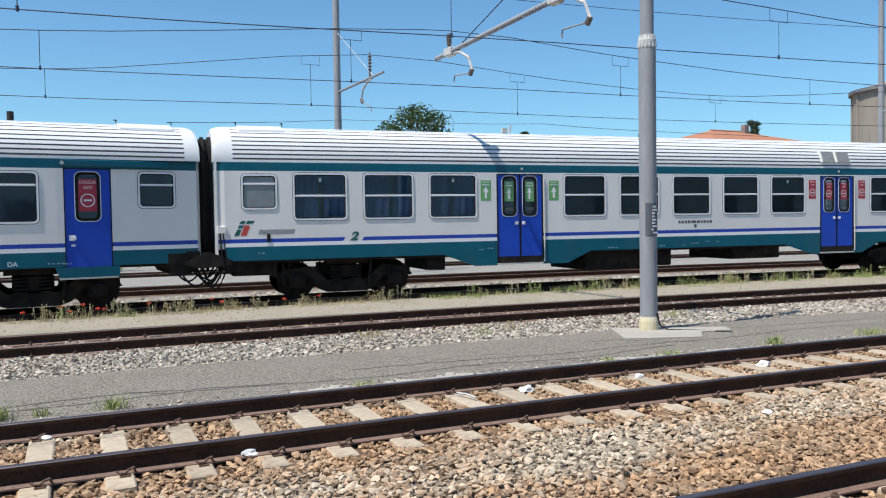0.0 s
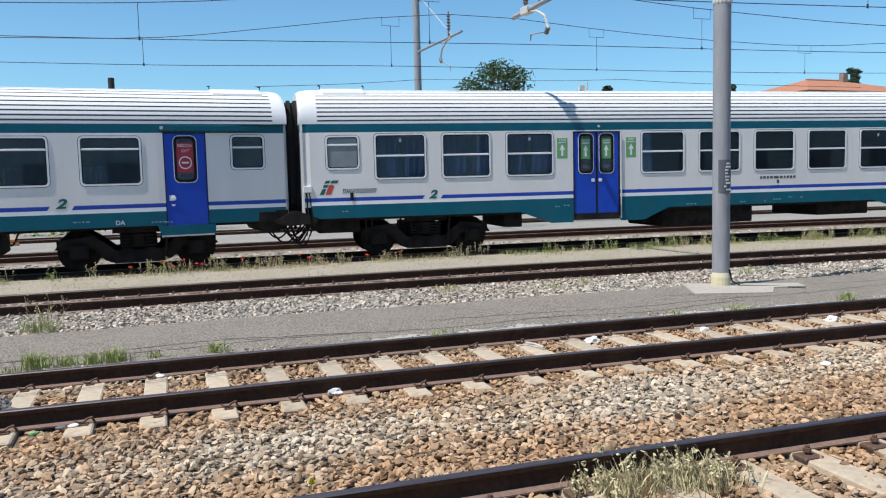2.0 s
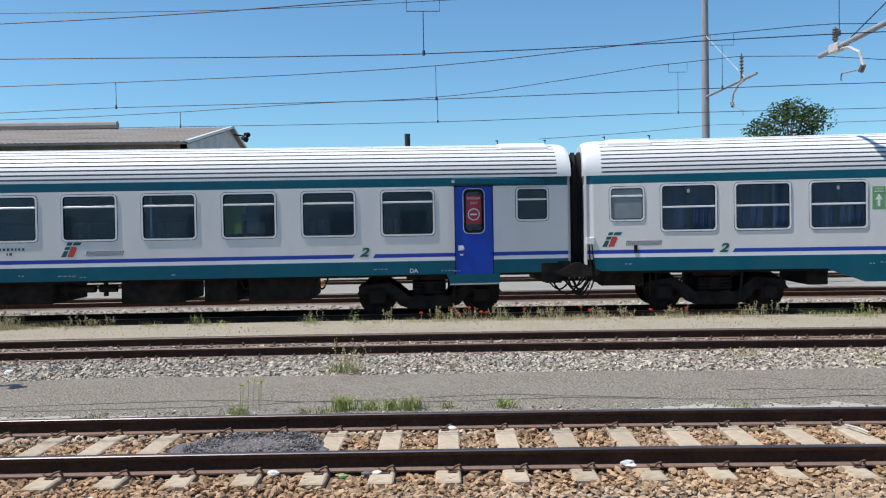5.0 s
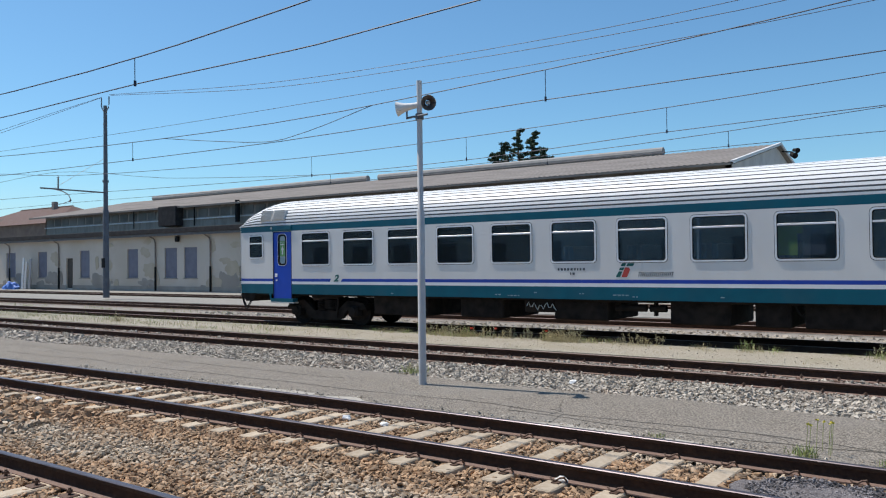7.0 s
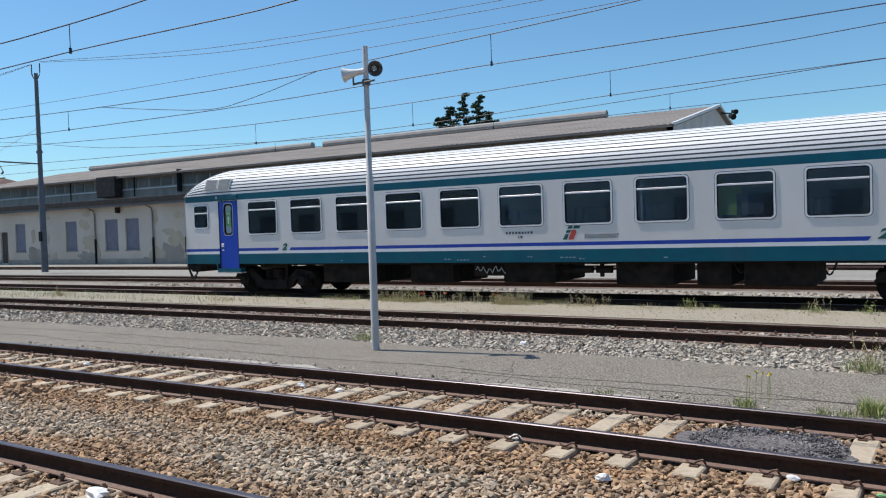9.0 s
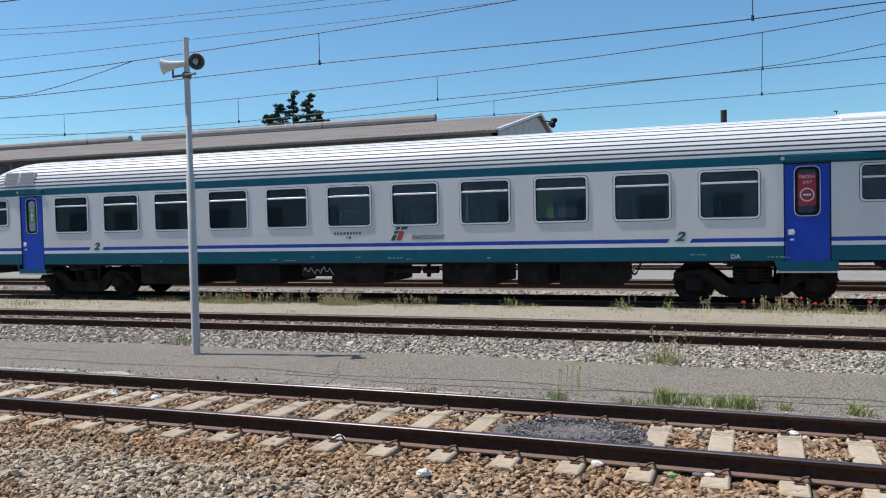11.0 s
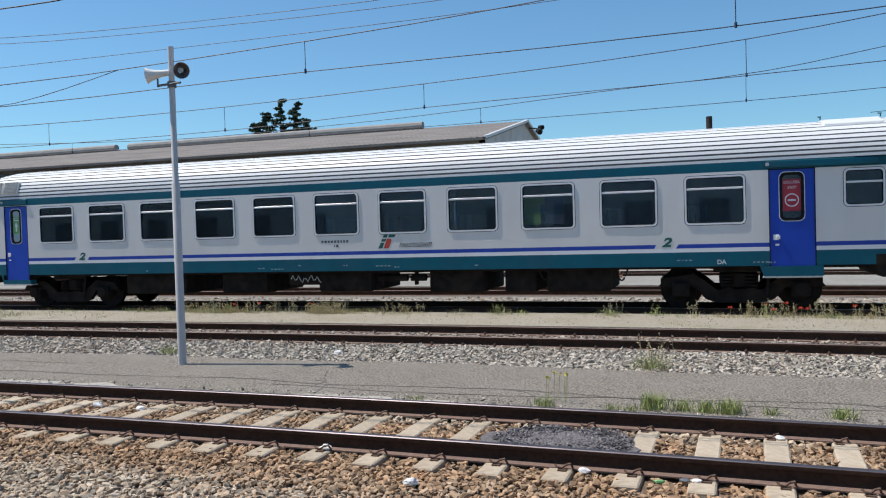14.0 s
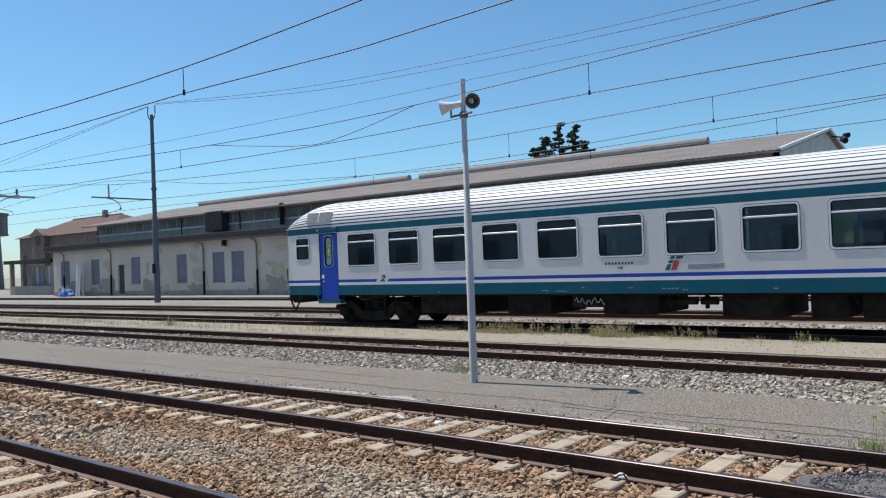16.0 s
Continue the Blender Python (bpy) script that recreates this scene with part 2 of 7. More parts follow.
M = {
    "soil": mat("soil", (0.26, 0.23, 0.17), (0.36, 0.33, 0.26), 3.0, 0.95, bump=0.6, bump_scale=18, stain=0.7, stain_col=(0.14, 0.16, 0.07), stain_scale=0.25),
    "asphalt": mat("asphalt", (0.09, 0.077, 0.062), (0.355, 0.312, 0.255), 42.0, 0.95, edge=0.12, bump=1.0, bump_scale=70, stain=0.5, stain_col=(0.27, 0.245, 0.21), stain_scale=0.8),
    "crack": mat("crack", (0.05, 0.045, 0.04), (0.12, 0.11, 0.09), 20, 0.95),
    "dirt": mat("dirt", (0.265, 0.23, 0.175), (0.41, 0.37, 0.295), 30.0, 0.95, edge=0.1, bump=1.0, bump_scale=45, stain=0.7, stain_col=(0.26, 0.235, 0.15), stain_scale=0.9),
    "pale_ground": mat("pale_ground", (0.23, 0.215, 0.19), (0.31, 0.295, 0.26), 5.0, 0.95, bump=0.4, bump_scale=30, stain=0.5, stain_col=(0.22, 0.2, 0.16), stain_scale=0.4),
    "concrete": mat("concrete", (0.4, 0.325, 0.235), (0.5, 0.415, 0.31), 14.0, 0.92, edge=0.16, bump=0.4, bump_scale=60, stain=0.6, stain_col=(0.31, 0.22, 0.15), stain_scale=5.0, objrand=0.12),
    "slab": mat("slab", (0.34, 0.31, 0.265), (0.43, 0.395, 0.34), 12.0, 0.9, bump=0.2, bump_scale=90, stain=0.4, stain_col=(0.33, 0.3, 0.26), stain_scale=2.0),
    "wood_sleeper": mat("wood_sleeper", (0.1, 0.07, 0.05), (0.2, 0.16, 0.12), 8.0, 0.9, bump=0.4, stretch=(8, 1, 8)),
    # Rusty steel; shade on the web and light on the foot are coloured in.
    "rail_side_shaded": mat("rail_side_shaded", (0.04, 0.024, 0.018), (0.068, 0.04, 0.028), 25.0, 0.85, spec=0.15, bump=0.25, bump_scale=150, stain=0.4, stain_col=(0.13, 0.07, 0.04), stain_scale=3),
    "rail_foot_lit": mat("rail_foot_lit", (0.16, 0.1, 0.078), (0.23, 0.15, 0.115), 25.0, 0.85, bump=0.25, bump_scale=150),
    "rail_head": mat("rail_head", (0.1, 0.085, 0.095), (0.16, 0.135, 0.14), 12.0, 0.42, metal=0.75, stretch=(0.2, 3, 3)),
    "rail_head_rusty": mat("rail_head_rusty", (0.12, 0.08, 0.065), (0.2, 0.14, 0.12), 12.0, 0.6, metal=0.3, stretch=(0.2, 3, 3)),
    "clip": mat("clip", (0.09, 0.05, 0.035), (0.16, 0.1, 0.07), 40.0, 0.75, metal=0.2),
    "oil": mat("oil", (0.06, 0.054, 0.056), (0.3, 0.275, 0.27), 45.0, 0.92, spec=0.1, bump=1.0, bump_scale=90, stain=0.5, stain_col=(0.27, 0.25, 0.25), stain_scale=1.8),
    "body_grey": mat("body_grey", (0.75, 0.725, 0.69), (0.79, 0.765, 0.73), 2.0, 0.42, bump=0.015, bump_scale=3, stain=0.35, stain_col=(0.62, 0.6, 0.57), stain_scale=0.9, stretch=(1, 1, 0.35)),
    "body_white": mat("body_white", (0.8, 0.8, 0.8), (0.84, 0.84, 0.84), 2.0, 0.42),
    "body_blue": mat("body_blue", (0.01, 0.05, 0.36), (0.015, 0.06, 0.42), 2.0, 0.4),
    "body_teal": mat("body_teal", (0.0, 0.09, 0.135), (0.0, 0.11, 0.16), 2.0, 0.4, spec=0.35, stain=0.35, stain_col=(0.035, 0.1, 0.135), stain_scale=1.3),
    "door_blue": mat("door_blue", (0.004, 0.055, 0.44), (0.006, 0.065, 0.5), 2.0, 0.4, stain=0.3, stain_col=(0.015, 0.065, 0.32)),
    "roof_white": mat("roof_white", (0.67, 0.68, 0.68), (0.75, 0.76, 0.76), 4.0, 0.5, stain=0.4, stain_col=(0.6, 0.6, 0.6), stain_scale=1.0, stretch=(0.15, 1, 1)),
    # Roof grooves, with their shadow line put into the colour.
    "roof_groove_shade": mat("roof_groove_shade", (0.085, 0.085, 0.09), (0.15, 0.15, 0.155), 4.0, 0.7),
    "alu": mat("alu", (0.8, 0.8, 0.8), (0.85, 0.85, 0.85), 12.0, 0.4, metal=0.15),
    "rubber": mat("rubber", (0.01, 0.01, 0.011), (0.02, 0.019, 0.019), 8.0, 0.8, spec=0.2),
    "under": mat("under", (0.011, 0.0098, 0.0095), (0.025, 0.021, 0.019), 5.0, 0.9, spec=0.15, bump=0.3, bump_scale=30, stain=0.5, stain_col=(0.05, 0.038, 0.03), stain_scale=2),
    "interior": mat("interior", (0.2, 0.24, 0.28), (0.3, 0.34, 0.38), 3.0, 0.8),
    "seat_cloth": mat("seat_cloth", (0.05, 0.1, 0.16), (0.08, 0.14, 0.2), 20.0, 0.9),
    "curtain_green": mat("curtain_green", (0.42, 0.6, 0.08), (0.5, 0.68, 0.14), 3.0, 0.8),
    "curtain_navy": mat("curtain_navy", (0.05, 0.085, 0.22), (0.07, 0.11, 0.27), 12.0, 0.9),
    "sign_red": mat("sign_red", (0.42, 0.03, 0.05), (0.46, 0.04, 0.06), 3.0, 0.5),
    "sign_green": mat("sign_green", (0.14, 0.36, 0.13), (0.17, 0.4, 0.16), 3.0, 0.5),
    "sign_white": mat("sign_white", (0.76, 0.76, 0.76), (0.8, 0.8, 0.8), 3.0, 0.5),
    "mark_dark": mat("mark_dark", (0.06, 0.07, 0.075), (0.09, 0.1, 0.1), 3.0, 0.5),
    "mark_pale": mat("mark_pale", (0.5, 0.58, 0.6), (0.56, 0.62, 0.63), 8.0, 0.6),
    "mark_worn": mat("mark_worn", (0.16, 0.28, 0.32), (0.24, 0.35, 0.38), 9.0, 0.6),
    "logo_green": mat("logo_green", (0.01, 0.1, 0.09), (0.012, 0.12, 0.1), 3.0, 0.5),
    "logo_red": mat("logo_red", (0.5, 0.06, 0.05), (0.55, 0.07, 0.05), 3.0, 0.5),
    "mast_grey": mat("mast_grey", (0.245, 0.25, 0.27), (0.31, 0.315, 0.33), 5.0, 0.7, metal=0.0, stain=0.4, stain_col=(0.3, 0.28, 0.26), stain_scale=1.6, stretch=(2, 2, 0.4)),
    "mast_dark": mat("mast_dark", (0.1, 0.11, 0.13), (0.14, 0.15, 0.17), 5.0, 0.65, metal=0.2),
    "mast_pale": mat("mast_pale", (0.5, 0.49, 0.48), (0.58, 0.57, 0.56), 5.0, 0.6, stain=0.4, stain_col=(0.4, 0.38, 0.36)),
    "wire": mat("wire", (0.018, 0.022, 0.045), (0.03, 0.035, 0.06), 4.0, 0.6),
    "insulator": mat("insulator", (0.1, 0.09, 0.09), (0.2, 0.17, 0.15), 30.0, 0.4),
    "fitting": mat("fitting", (0.45, 0.44, 0.42), (0.55, 0.53, 0.5), 10.0, 0.6),
    "yellow": mat("yellow", (0.58, 0.5, 0.26), (0.62, 0.58, 0.45), 9.0, 0.8, stain=0.8, stain_col=(0.55, 0.53, 0.48), stain_scale=7),
    "horn_grey": mat("horn_grey", (0.7, 0.68, 0.64), (0.78, 0.76, 0.72), 9.0, 0.6),
    "plaster": mat("plaster", (0.55, 0.475, 0.4), (0.66, 0.585, 0.505), 0.6, 0.95, edge=0.25, bump=0.2, bump_scale=8, stain=0.7, stain_col=(0.45, 0.37, 0.255), stain_scale=0.3),
    "plaster_worn": mat("plaster_worn", (0.45, 0.375, 0.275), (0.57, 0.485, 0.385), 0.9, 0.95, edge=0.3, bump=0.3, bump_scale=8, stain=0.5, stain_col=(0.43, 0.35, 0.22), stain_scale=0.5),
    "plaster_base": mat("plaster_base", (0.3, 0.265, 0.23), (0.42, 0.375, 0.33), 1.2, 0.95, bump=0.2, bump_scale=8, stain=0.8, stain_col=(0.2, 0.17, 0.14), stain_scale=0.6),
    "shutter": mat("shutter", (0.155, 0.155, 0.2), (0.2, 0.2, 0.25), 2.0, 0.7),
    "dark_wood": mat("dark_wood", (0.05, 0.04, 0.035), (0.09, 0.075, 0.06), 4.0, 0.8),
    "clere": mat("clere", (0.3, 0.265, 0.225), (0.44, 0.395, 0.34), 0.8, 0.9, spec=0.2, stain=0.85, stain_col=(0.11, 0.1, 0.09), stain_scale=0.8, stretch=(2, 2, 0.5)),
    "clere_glass": mat("clere_glass", (0.13, 0.125, 0.115), (0.25, 0.24, 0.22), 0.5, 0.75, spec=0.2),
    "fibre_roof": mat("fibre_roof", (0.19, 0.168, 0.15), (0.29, 0.26, 0.235), 1.2, 0.95, stain=0.6, stain_col=(0.11, 0.09, 0.078), stain_scale=0.4, stretch=(0.5, 2, 2)),
    "ridge_pale": mat("ridge_pale", (0.28, 0.265, 0.25), (0.35, 0.33, 0.31), 2.0, 0.9),
    "gable_wall": mat("gable_wall", (0.52, 0.52, 0.52), (0.62, 0.62, 0.61), 0.8, 0.9, stain=0.4, stain_col=(0.3, 0.29, 0.28)),
    "gutter": mat("gutter", (0.038, 0.033, 0.032), (0.07, 0.06, 0.056), 3.0, 0.85, spec=0.2),
    "pipe_white": mat("pipe_white", (0.6, 0.6, 0.6), (0.7, 0.7, 0.7), 3.0, 0.6),
    "roof_tile": mat("roof_tile", (0.36, 0.15, 0.08), (0.46, 0.21, 0.12), 3.0, 0.9, bump=0.5, bump_scale=14, stain=0.4, stain_col=(0.27, 0.13, 0.09), stain_scale=0.6),
    "old_tile": mat("old_tile", (0.1, 0.055, 0.045), (0.14, 0.082, 0.064), 3.0, 0.9, bump=0.5, bump_scale=14, stain=0.5, stain_col=(0.13, 0.1, 0.09)),
    "house_wall": mat("house_wall", (0.24, 0.19, 0.16), (0.32, 0.27, 0.23), 1.0, 0.95, stain=0.5, stain_col=(0.16, 0.13, 0.12)),
    "old_brick": mat("old_brick", (0.15, 0.112, 0.095), (0.21, 0.165, 0.14), 1.0, 0.95, stain=0.5, stain_col=(0.1, 0.08, 0.075)),
    "tower_wall": mat("tower_wall", (0.26, 0.22, 0.18), (0.33, 0.285, 0.24), 1.2, 0.95, stain=0.6, stain_col=(0.24, 0.2, 0.17), stain_scale=0.6, stretch=(1, 1, 0.25)),
    "tower_dark": mat("tower_dark", (0.13, 0.13, 0.14), (0.18, 0.18, 0.19), 1.2, 0.9),
    "bark": mat("bark", (0.1, 0.075, 0.055), (0.16, 0.12, 0.09), 6.0, 0.95, bump=0.5, bump_scale=20),
    "leaf": mat("leaf", (0.035, 0.07, 0.018), (0.065, 0.11, 0.03), 1.2, 0.8, island=0.45),
    "leaf_dark": mat("leaf_dark", (0.03, 0.055, 0.03), (0.05, 0.085, 0.045), 1.2, 0.8, island=0.45),
    "grass_green": mat("grass_green", (0.25, 0.3, 0.09), (0.38, 0.41, 0.16), 3.0, 0.85, island=0.4),
    "grass_dry": mat("grass_dry", (0.42, 0.34, 0.17), (0.52, 0.45, 0.27), 3.0, 0.9, island=0.35),
    "weed_grey": mat("weed_grey", (0.42, 0.37, 0.2), (0.54, 0.49, 0.31), 3.0, 0.9, island=0.35),
    "poppy": mat("poppy", (0.62, 0.05, 0.02), (0.7, 0.08, 0.03), 9.0, 0.7),
    "flower_yellow": mat("flower_yellow", (0.7, 0.6, 0.06), (0.75, 0.66, 0.1), 9.0, 0.7),
    "litter_white": mat("litter_white", (0.75, 0.75, 0.74), (0.82, 0.82, 0.8), 9.0, 0.8),
    "tarp_blue": mat("tarp_blue", (0.06, 0.16, 0.5), (0.1, 0.22, 0.58), 3.0, 0.6),
    "orange": mat("orange", (0.55, 0.2, 0.04), (0.62, 0.25, 0.07), 4.0, 0.7, stain=0.5),
    "frosted": mat("frosted", (0.2, 0.235, 0.25), (0.26, 0.29, 0.3), 3.0, 0.25),
    "glass": glass_mat("glass", (0.7, 0.8, 0.86), 0.9),
}
M["stone_a"] = ballast_mat("stone_a", (0.5, 0.445, 0.36), (0.38, 0.29, 0.2), (0.335, 0.18, 0.085), (4.6, 5.6, 7.8, 8.9), 0.85, 0.48, rust_all=0.08)
# Brown bed, darkened for the shade in gaps between the loose stones.
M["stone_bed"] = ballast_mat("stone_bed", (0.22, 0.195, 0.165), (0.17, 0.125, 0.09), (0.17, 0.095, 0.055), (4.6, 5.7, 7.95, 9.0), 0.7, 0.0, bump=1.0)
M["stone_b"] = ballast_mat("stone_b", (0.45, 0.415, 0.355), (0.365, 0.315, 0.255), (0.26, 0.17, 0.12), (15.55,), 0.9, 0.4, rust_all=-0.35)
M["stone_b_bed"] = ballast_mat("stone_b_bed", (0.34, 0.315, 0.28), (0.27, 0.235, 0.2), (0.2, 0.13, 0.09), (15.55,), 0.9, 0.0, bump=1.0, rust_all=-0.3)
M["oil_stone"] = mat("oil_stone", (0.07, 0.062, 0.062), (0.24, 0.22, 0.22), 5.0, 0.75, island=0.5)
M["stone_far"] = ballast_mat("stone_far", (0.34, 0.315, 0.28), (0.28, 0.245, 0.21), (0.28, 0.2, 0.15), (21.0,), 0.5, 0.0, bump=1.0, rust_all=-0.3)


# ---- building helpers ----
def thing(name, loc=(0, 0, 0), label="", category="", group="", kind=""):
    ob = new(name)
    ob.location = loc
    ob.empty_display_size = 0.2
    return tagged(ob, label, category, group, kind)


def mesh_of(name, bm, mats, smooth=False):
    me = bpy.data.meshes.new(name)
    bm.to_mesh(me)
    bm.free()
    for m in (mats if isinstance(mats, (list, tuple)) else [mats]):
        me.materials.append(M[m])
    if smooth:
        for p in me.polygons:
            p.use_smooth = True
    return me


def part(name, bm, mats, parent, label="", smooth=False, loc=None):
    me = bm if isinstance(bm, bpy.types.Mesh) else mesh_of(name, bm, mats, smooth)
    ob = new(name, me)
    ob.parent = parent
    if loc is not None:
        ob.location = loc
    return tagged(ob, label)


def box(bm, x0, x1, y0, y1, z0, z1, mi=0, bevel=0.0):
    vs = [bm.verts.new((x, y, z)) for z in (z0, z1) for y in (y0, y1) for x in (x0, x1)]
    fs = [bm.faces.new([vs[i] for i in f]) for f in ((0, 2, 3, 1), (4, 5, 7, 6), (0, 1, 5, 4), (2, 6, 7, 3), (0, 4, 6, 2), (1, 3, 7, 5))]
    for f in fs:
        f.material_index = mi
    if bevel:
        bmesh.ops.bevel(bm, geom=list({e for f in fs for e in f.edges}), offset=bevel, segments=1, affect="EDGES", material=-1)
    return vs


def tube(bm, pts, r, n=8, mi=0, caps=True):
    """A round bar along a line of points; r may be a list."""
    pts = [Vector(p) for p in pts]
    rs = r if isinstance(r, (list, tuple)) else [r] * len(pts)
    rings = []
    for i, p in enumerate(pts):
        d = (pts[min(i + 1, len(pts) - 1)] - pts[max(i - 1, 0)]).normalized()
        a = d.cross(Vector((0, 0, 1)) if abs(d.z) < 0.9 else Vector((1, 0, 0))).normalized()
        b = d.cross(a)
        rings.append([bm.verts.new(p + rs[i] * (a * math.cos(2 * math.pi * k / n) + b * math.sin(2 * math.pi * k / n))) for k in range(n)])
    for q, w in zip(rings, rings[1:]):
        for k in range(n):
            bm.faces.new((q[k], q[(k + 1) % n], w[(k + 1) % n], w[k])).material_index = mi
    if caps:
        for ring_ in (rings[0][::-1], rings[-1]):
            bm.faces.new([bm.verts.new(v.co) for v in ring_]).material_index = mi


def prism(bm, outline, axis, a, b, mi=0):
    """A closed outline of (u, v) swept along an axis from a to b. axis y: (x, z); axis x: (y, z); axis z: (x, y)."""
    put = {"y": lambda u, v, w: (u, w, v), "x": lambda u, v, w: (w, u, v), "z": lambda u, v, w: (u, v, w)}[axis]
    p = [bm.verts.new(put(u, v, a)) for u, v in outline]
    q = [bm.verts.new(put(u, v, b)) for u, v in outline]
    n = len(outline)
    for k in range(n):
        bm.faces.new((p[k], p[(k + 1) % n], q[(k + 1) % n], q[k])).material_index = mi
    bm.faces.new(p[::-1]).material_index = mi
    bm.faces.new(q).material_index = mi


def rrect(x0, x1, z0, z1, r, seg=4):
    pts = []
    for cx, cz, a0 in ((x1 - r, z1 - r, 0), (x0 + r, z1 - r, 90), (x0 + r, z0 + r, 180), (x1 - r, z0 + r, 270)):
        for k in range(seg + 1):
            a = radians(a0 + 90 * k / seg)
            pts.append((cx + r * math.cos(a), cz + r * math.sin(a)))
    return pts


def ring(bm, outer, inner, y0, y1, mi=0):
    """A frame between two outlines of (x, z) with as many points, from y0 to y1."""
    n = len(outer)
    v = [[bm.verts.new((x, y, z)) for x, z in o] for o in (outer, inner) for y in (y0, y1)]
    for a, b in ((0, 1), (1, 3), (3, 2), (2, 0)):
        for k in range(n):
            bm.faces.new((v[a][k], v[a][(k + 1) % n], v[b][(k + 1) % n], v[b][k])).material_index = mi
    bmesh.ops.recalc_face_normals(bm, faces=bm.faces[:])


def text_mesh(body, size, mname, shear=0.0, bold=0.0):
    cu = bpy.data.curves.new("lettering", "FONT")
    cu.body, cu.size, cu.shear, cu.offset, cu.extrude = body, size, shear, bold, 0.002
    cu.align_x, cu.align_y = "CENTER", "CENTER"
    ob = bpy.data.objects.new("lettering", cu)
    scene.collection.objects.link(ob)
    me = bpy.data.meshes.new_from_object(ob.evaluated_get(bpy.context.evaluated_depsgraph_get()))
    bpy.data.objects.remove(ob)
    me.transform(Matrix.Rotation(radians(90), 4, "X"))
    me.materials.clear()
    me.materials.append(M[mname])
    return me


# ---- ground ----
def sheet(name, outline, z0, z1, mname, label, kind="structure"):
    bm = bmesh.new()
    prism(bm, outline, "z", z0, z1)
    ob = part(name, bm, mname, None, label)
    return tagged(ob, label, name.split(".")[0].replace("_", " "), kind=kind)


XL, XR = -140.0, 110.0


def bend(x):
    """All tracks run straight from the west and then swing towards the platform on one wide curve."""
    x = np.asarray(x, float)
    u = np.clip(x, -8.9, 45.0) + 8.9
    return -u * u / 355.7 - np.maximum(0.0, x - 45.0) * 0.303


def turn(x):
    return -math.atan((min(max(x, -8.9), 45.0) + 8.9) / 177.85)


STEPS = [XL, -100.0, -70.0, -45.0, -25.0] + [-14.0 + 1.5 * k for k in range(40)] + [52.0, 70.0, 90.0, XR]


def curve(y):
    return [(x, y + float(bend(x))) for x in STEPS]

bm = bmesh.new()
for a, b, c, d in (((-1500, -1500), (1500, -1500), (1500, 1500), (-1500, 1500)),):
    bm.faces.new([bm.verts.new((*p, -0.40)) for p in (a, b, c, d)])
tagged(part("ground", bm, "soil", None), "dry earth with thin grass reaching the horizon", "ground", kind="structure")


def strip(y0, y1):
    return curve(y0) + curve(y1)[::-1]


sheet("pavement", [(XL, -14), (XR, -14)] + [(x, max(y, -13.5)) for x, y in curve(2.3)][::-1], -0.4, 0.45, "asphalt", "worn grey station platform under the viewer")
sheet("ballast_bed", strip(2.3, 10.02), -0.4, -0.215, "stone_bed", "brown packed stone bed under two tracks, darkened as shade between stones")


def wavy(y, amp, x0, x1, step, seed):
    return [(x, y + float(bend(x)) + amp * noise.noise(Vector((x * 0.35, seed, 0)))) for x in np.arange(x0, x1 + 0.01, step)]


far_edge = wavy(12.72, 0.2, XL, XR, 1.0, 3.1)
sheet("pavement_walkway", curve(10.0) + far_edge[::-1], -0.4, -0.09, "asphalt", "cracked grey asphalt walkway between two tracks")
sheet("ballast_bed", strip(12.2, 17.5), -0.4, -0.18, "stone_b_bed", "pale grey stone bed of the second track")
sheet("walkway_strip", curve(17.35) + wavy(19.74, 0.06, XL, XR, 1.0, 8.3)[::-1], -0.4, -0.07, "dirt", "sandy dry earth strip beside the parked train")
sheet("ballast_bed", strip(19.1, 29.2), -0.4, -0.2, "stone_far", "pale stone bed under the parked train")
sheet("yard_surface", curve(29.0) + [(XR, 60.0), (XL, 60.0)], -0.4, -0.12, "pale_ground", "pale dusty yard surface before the goods shed")


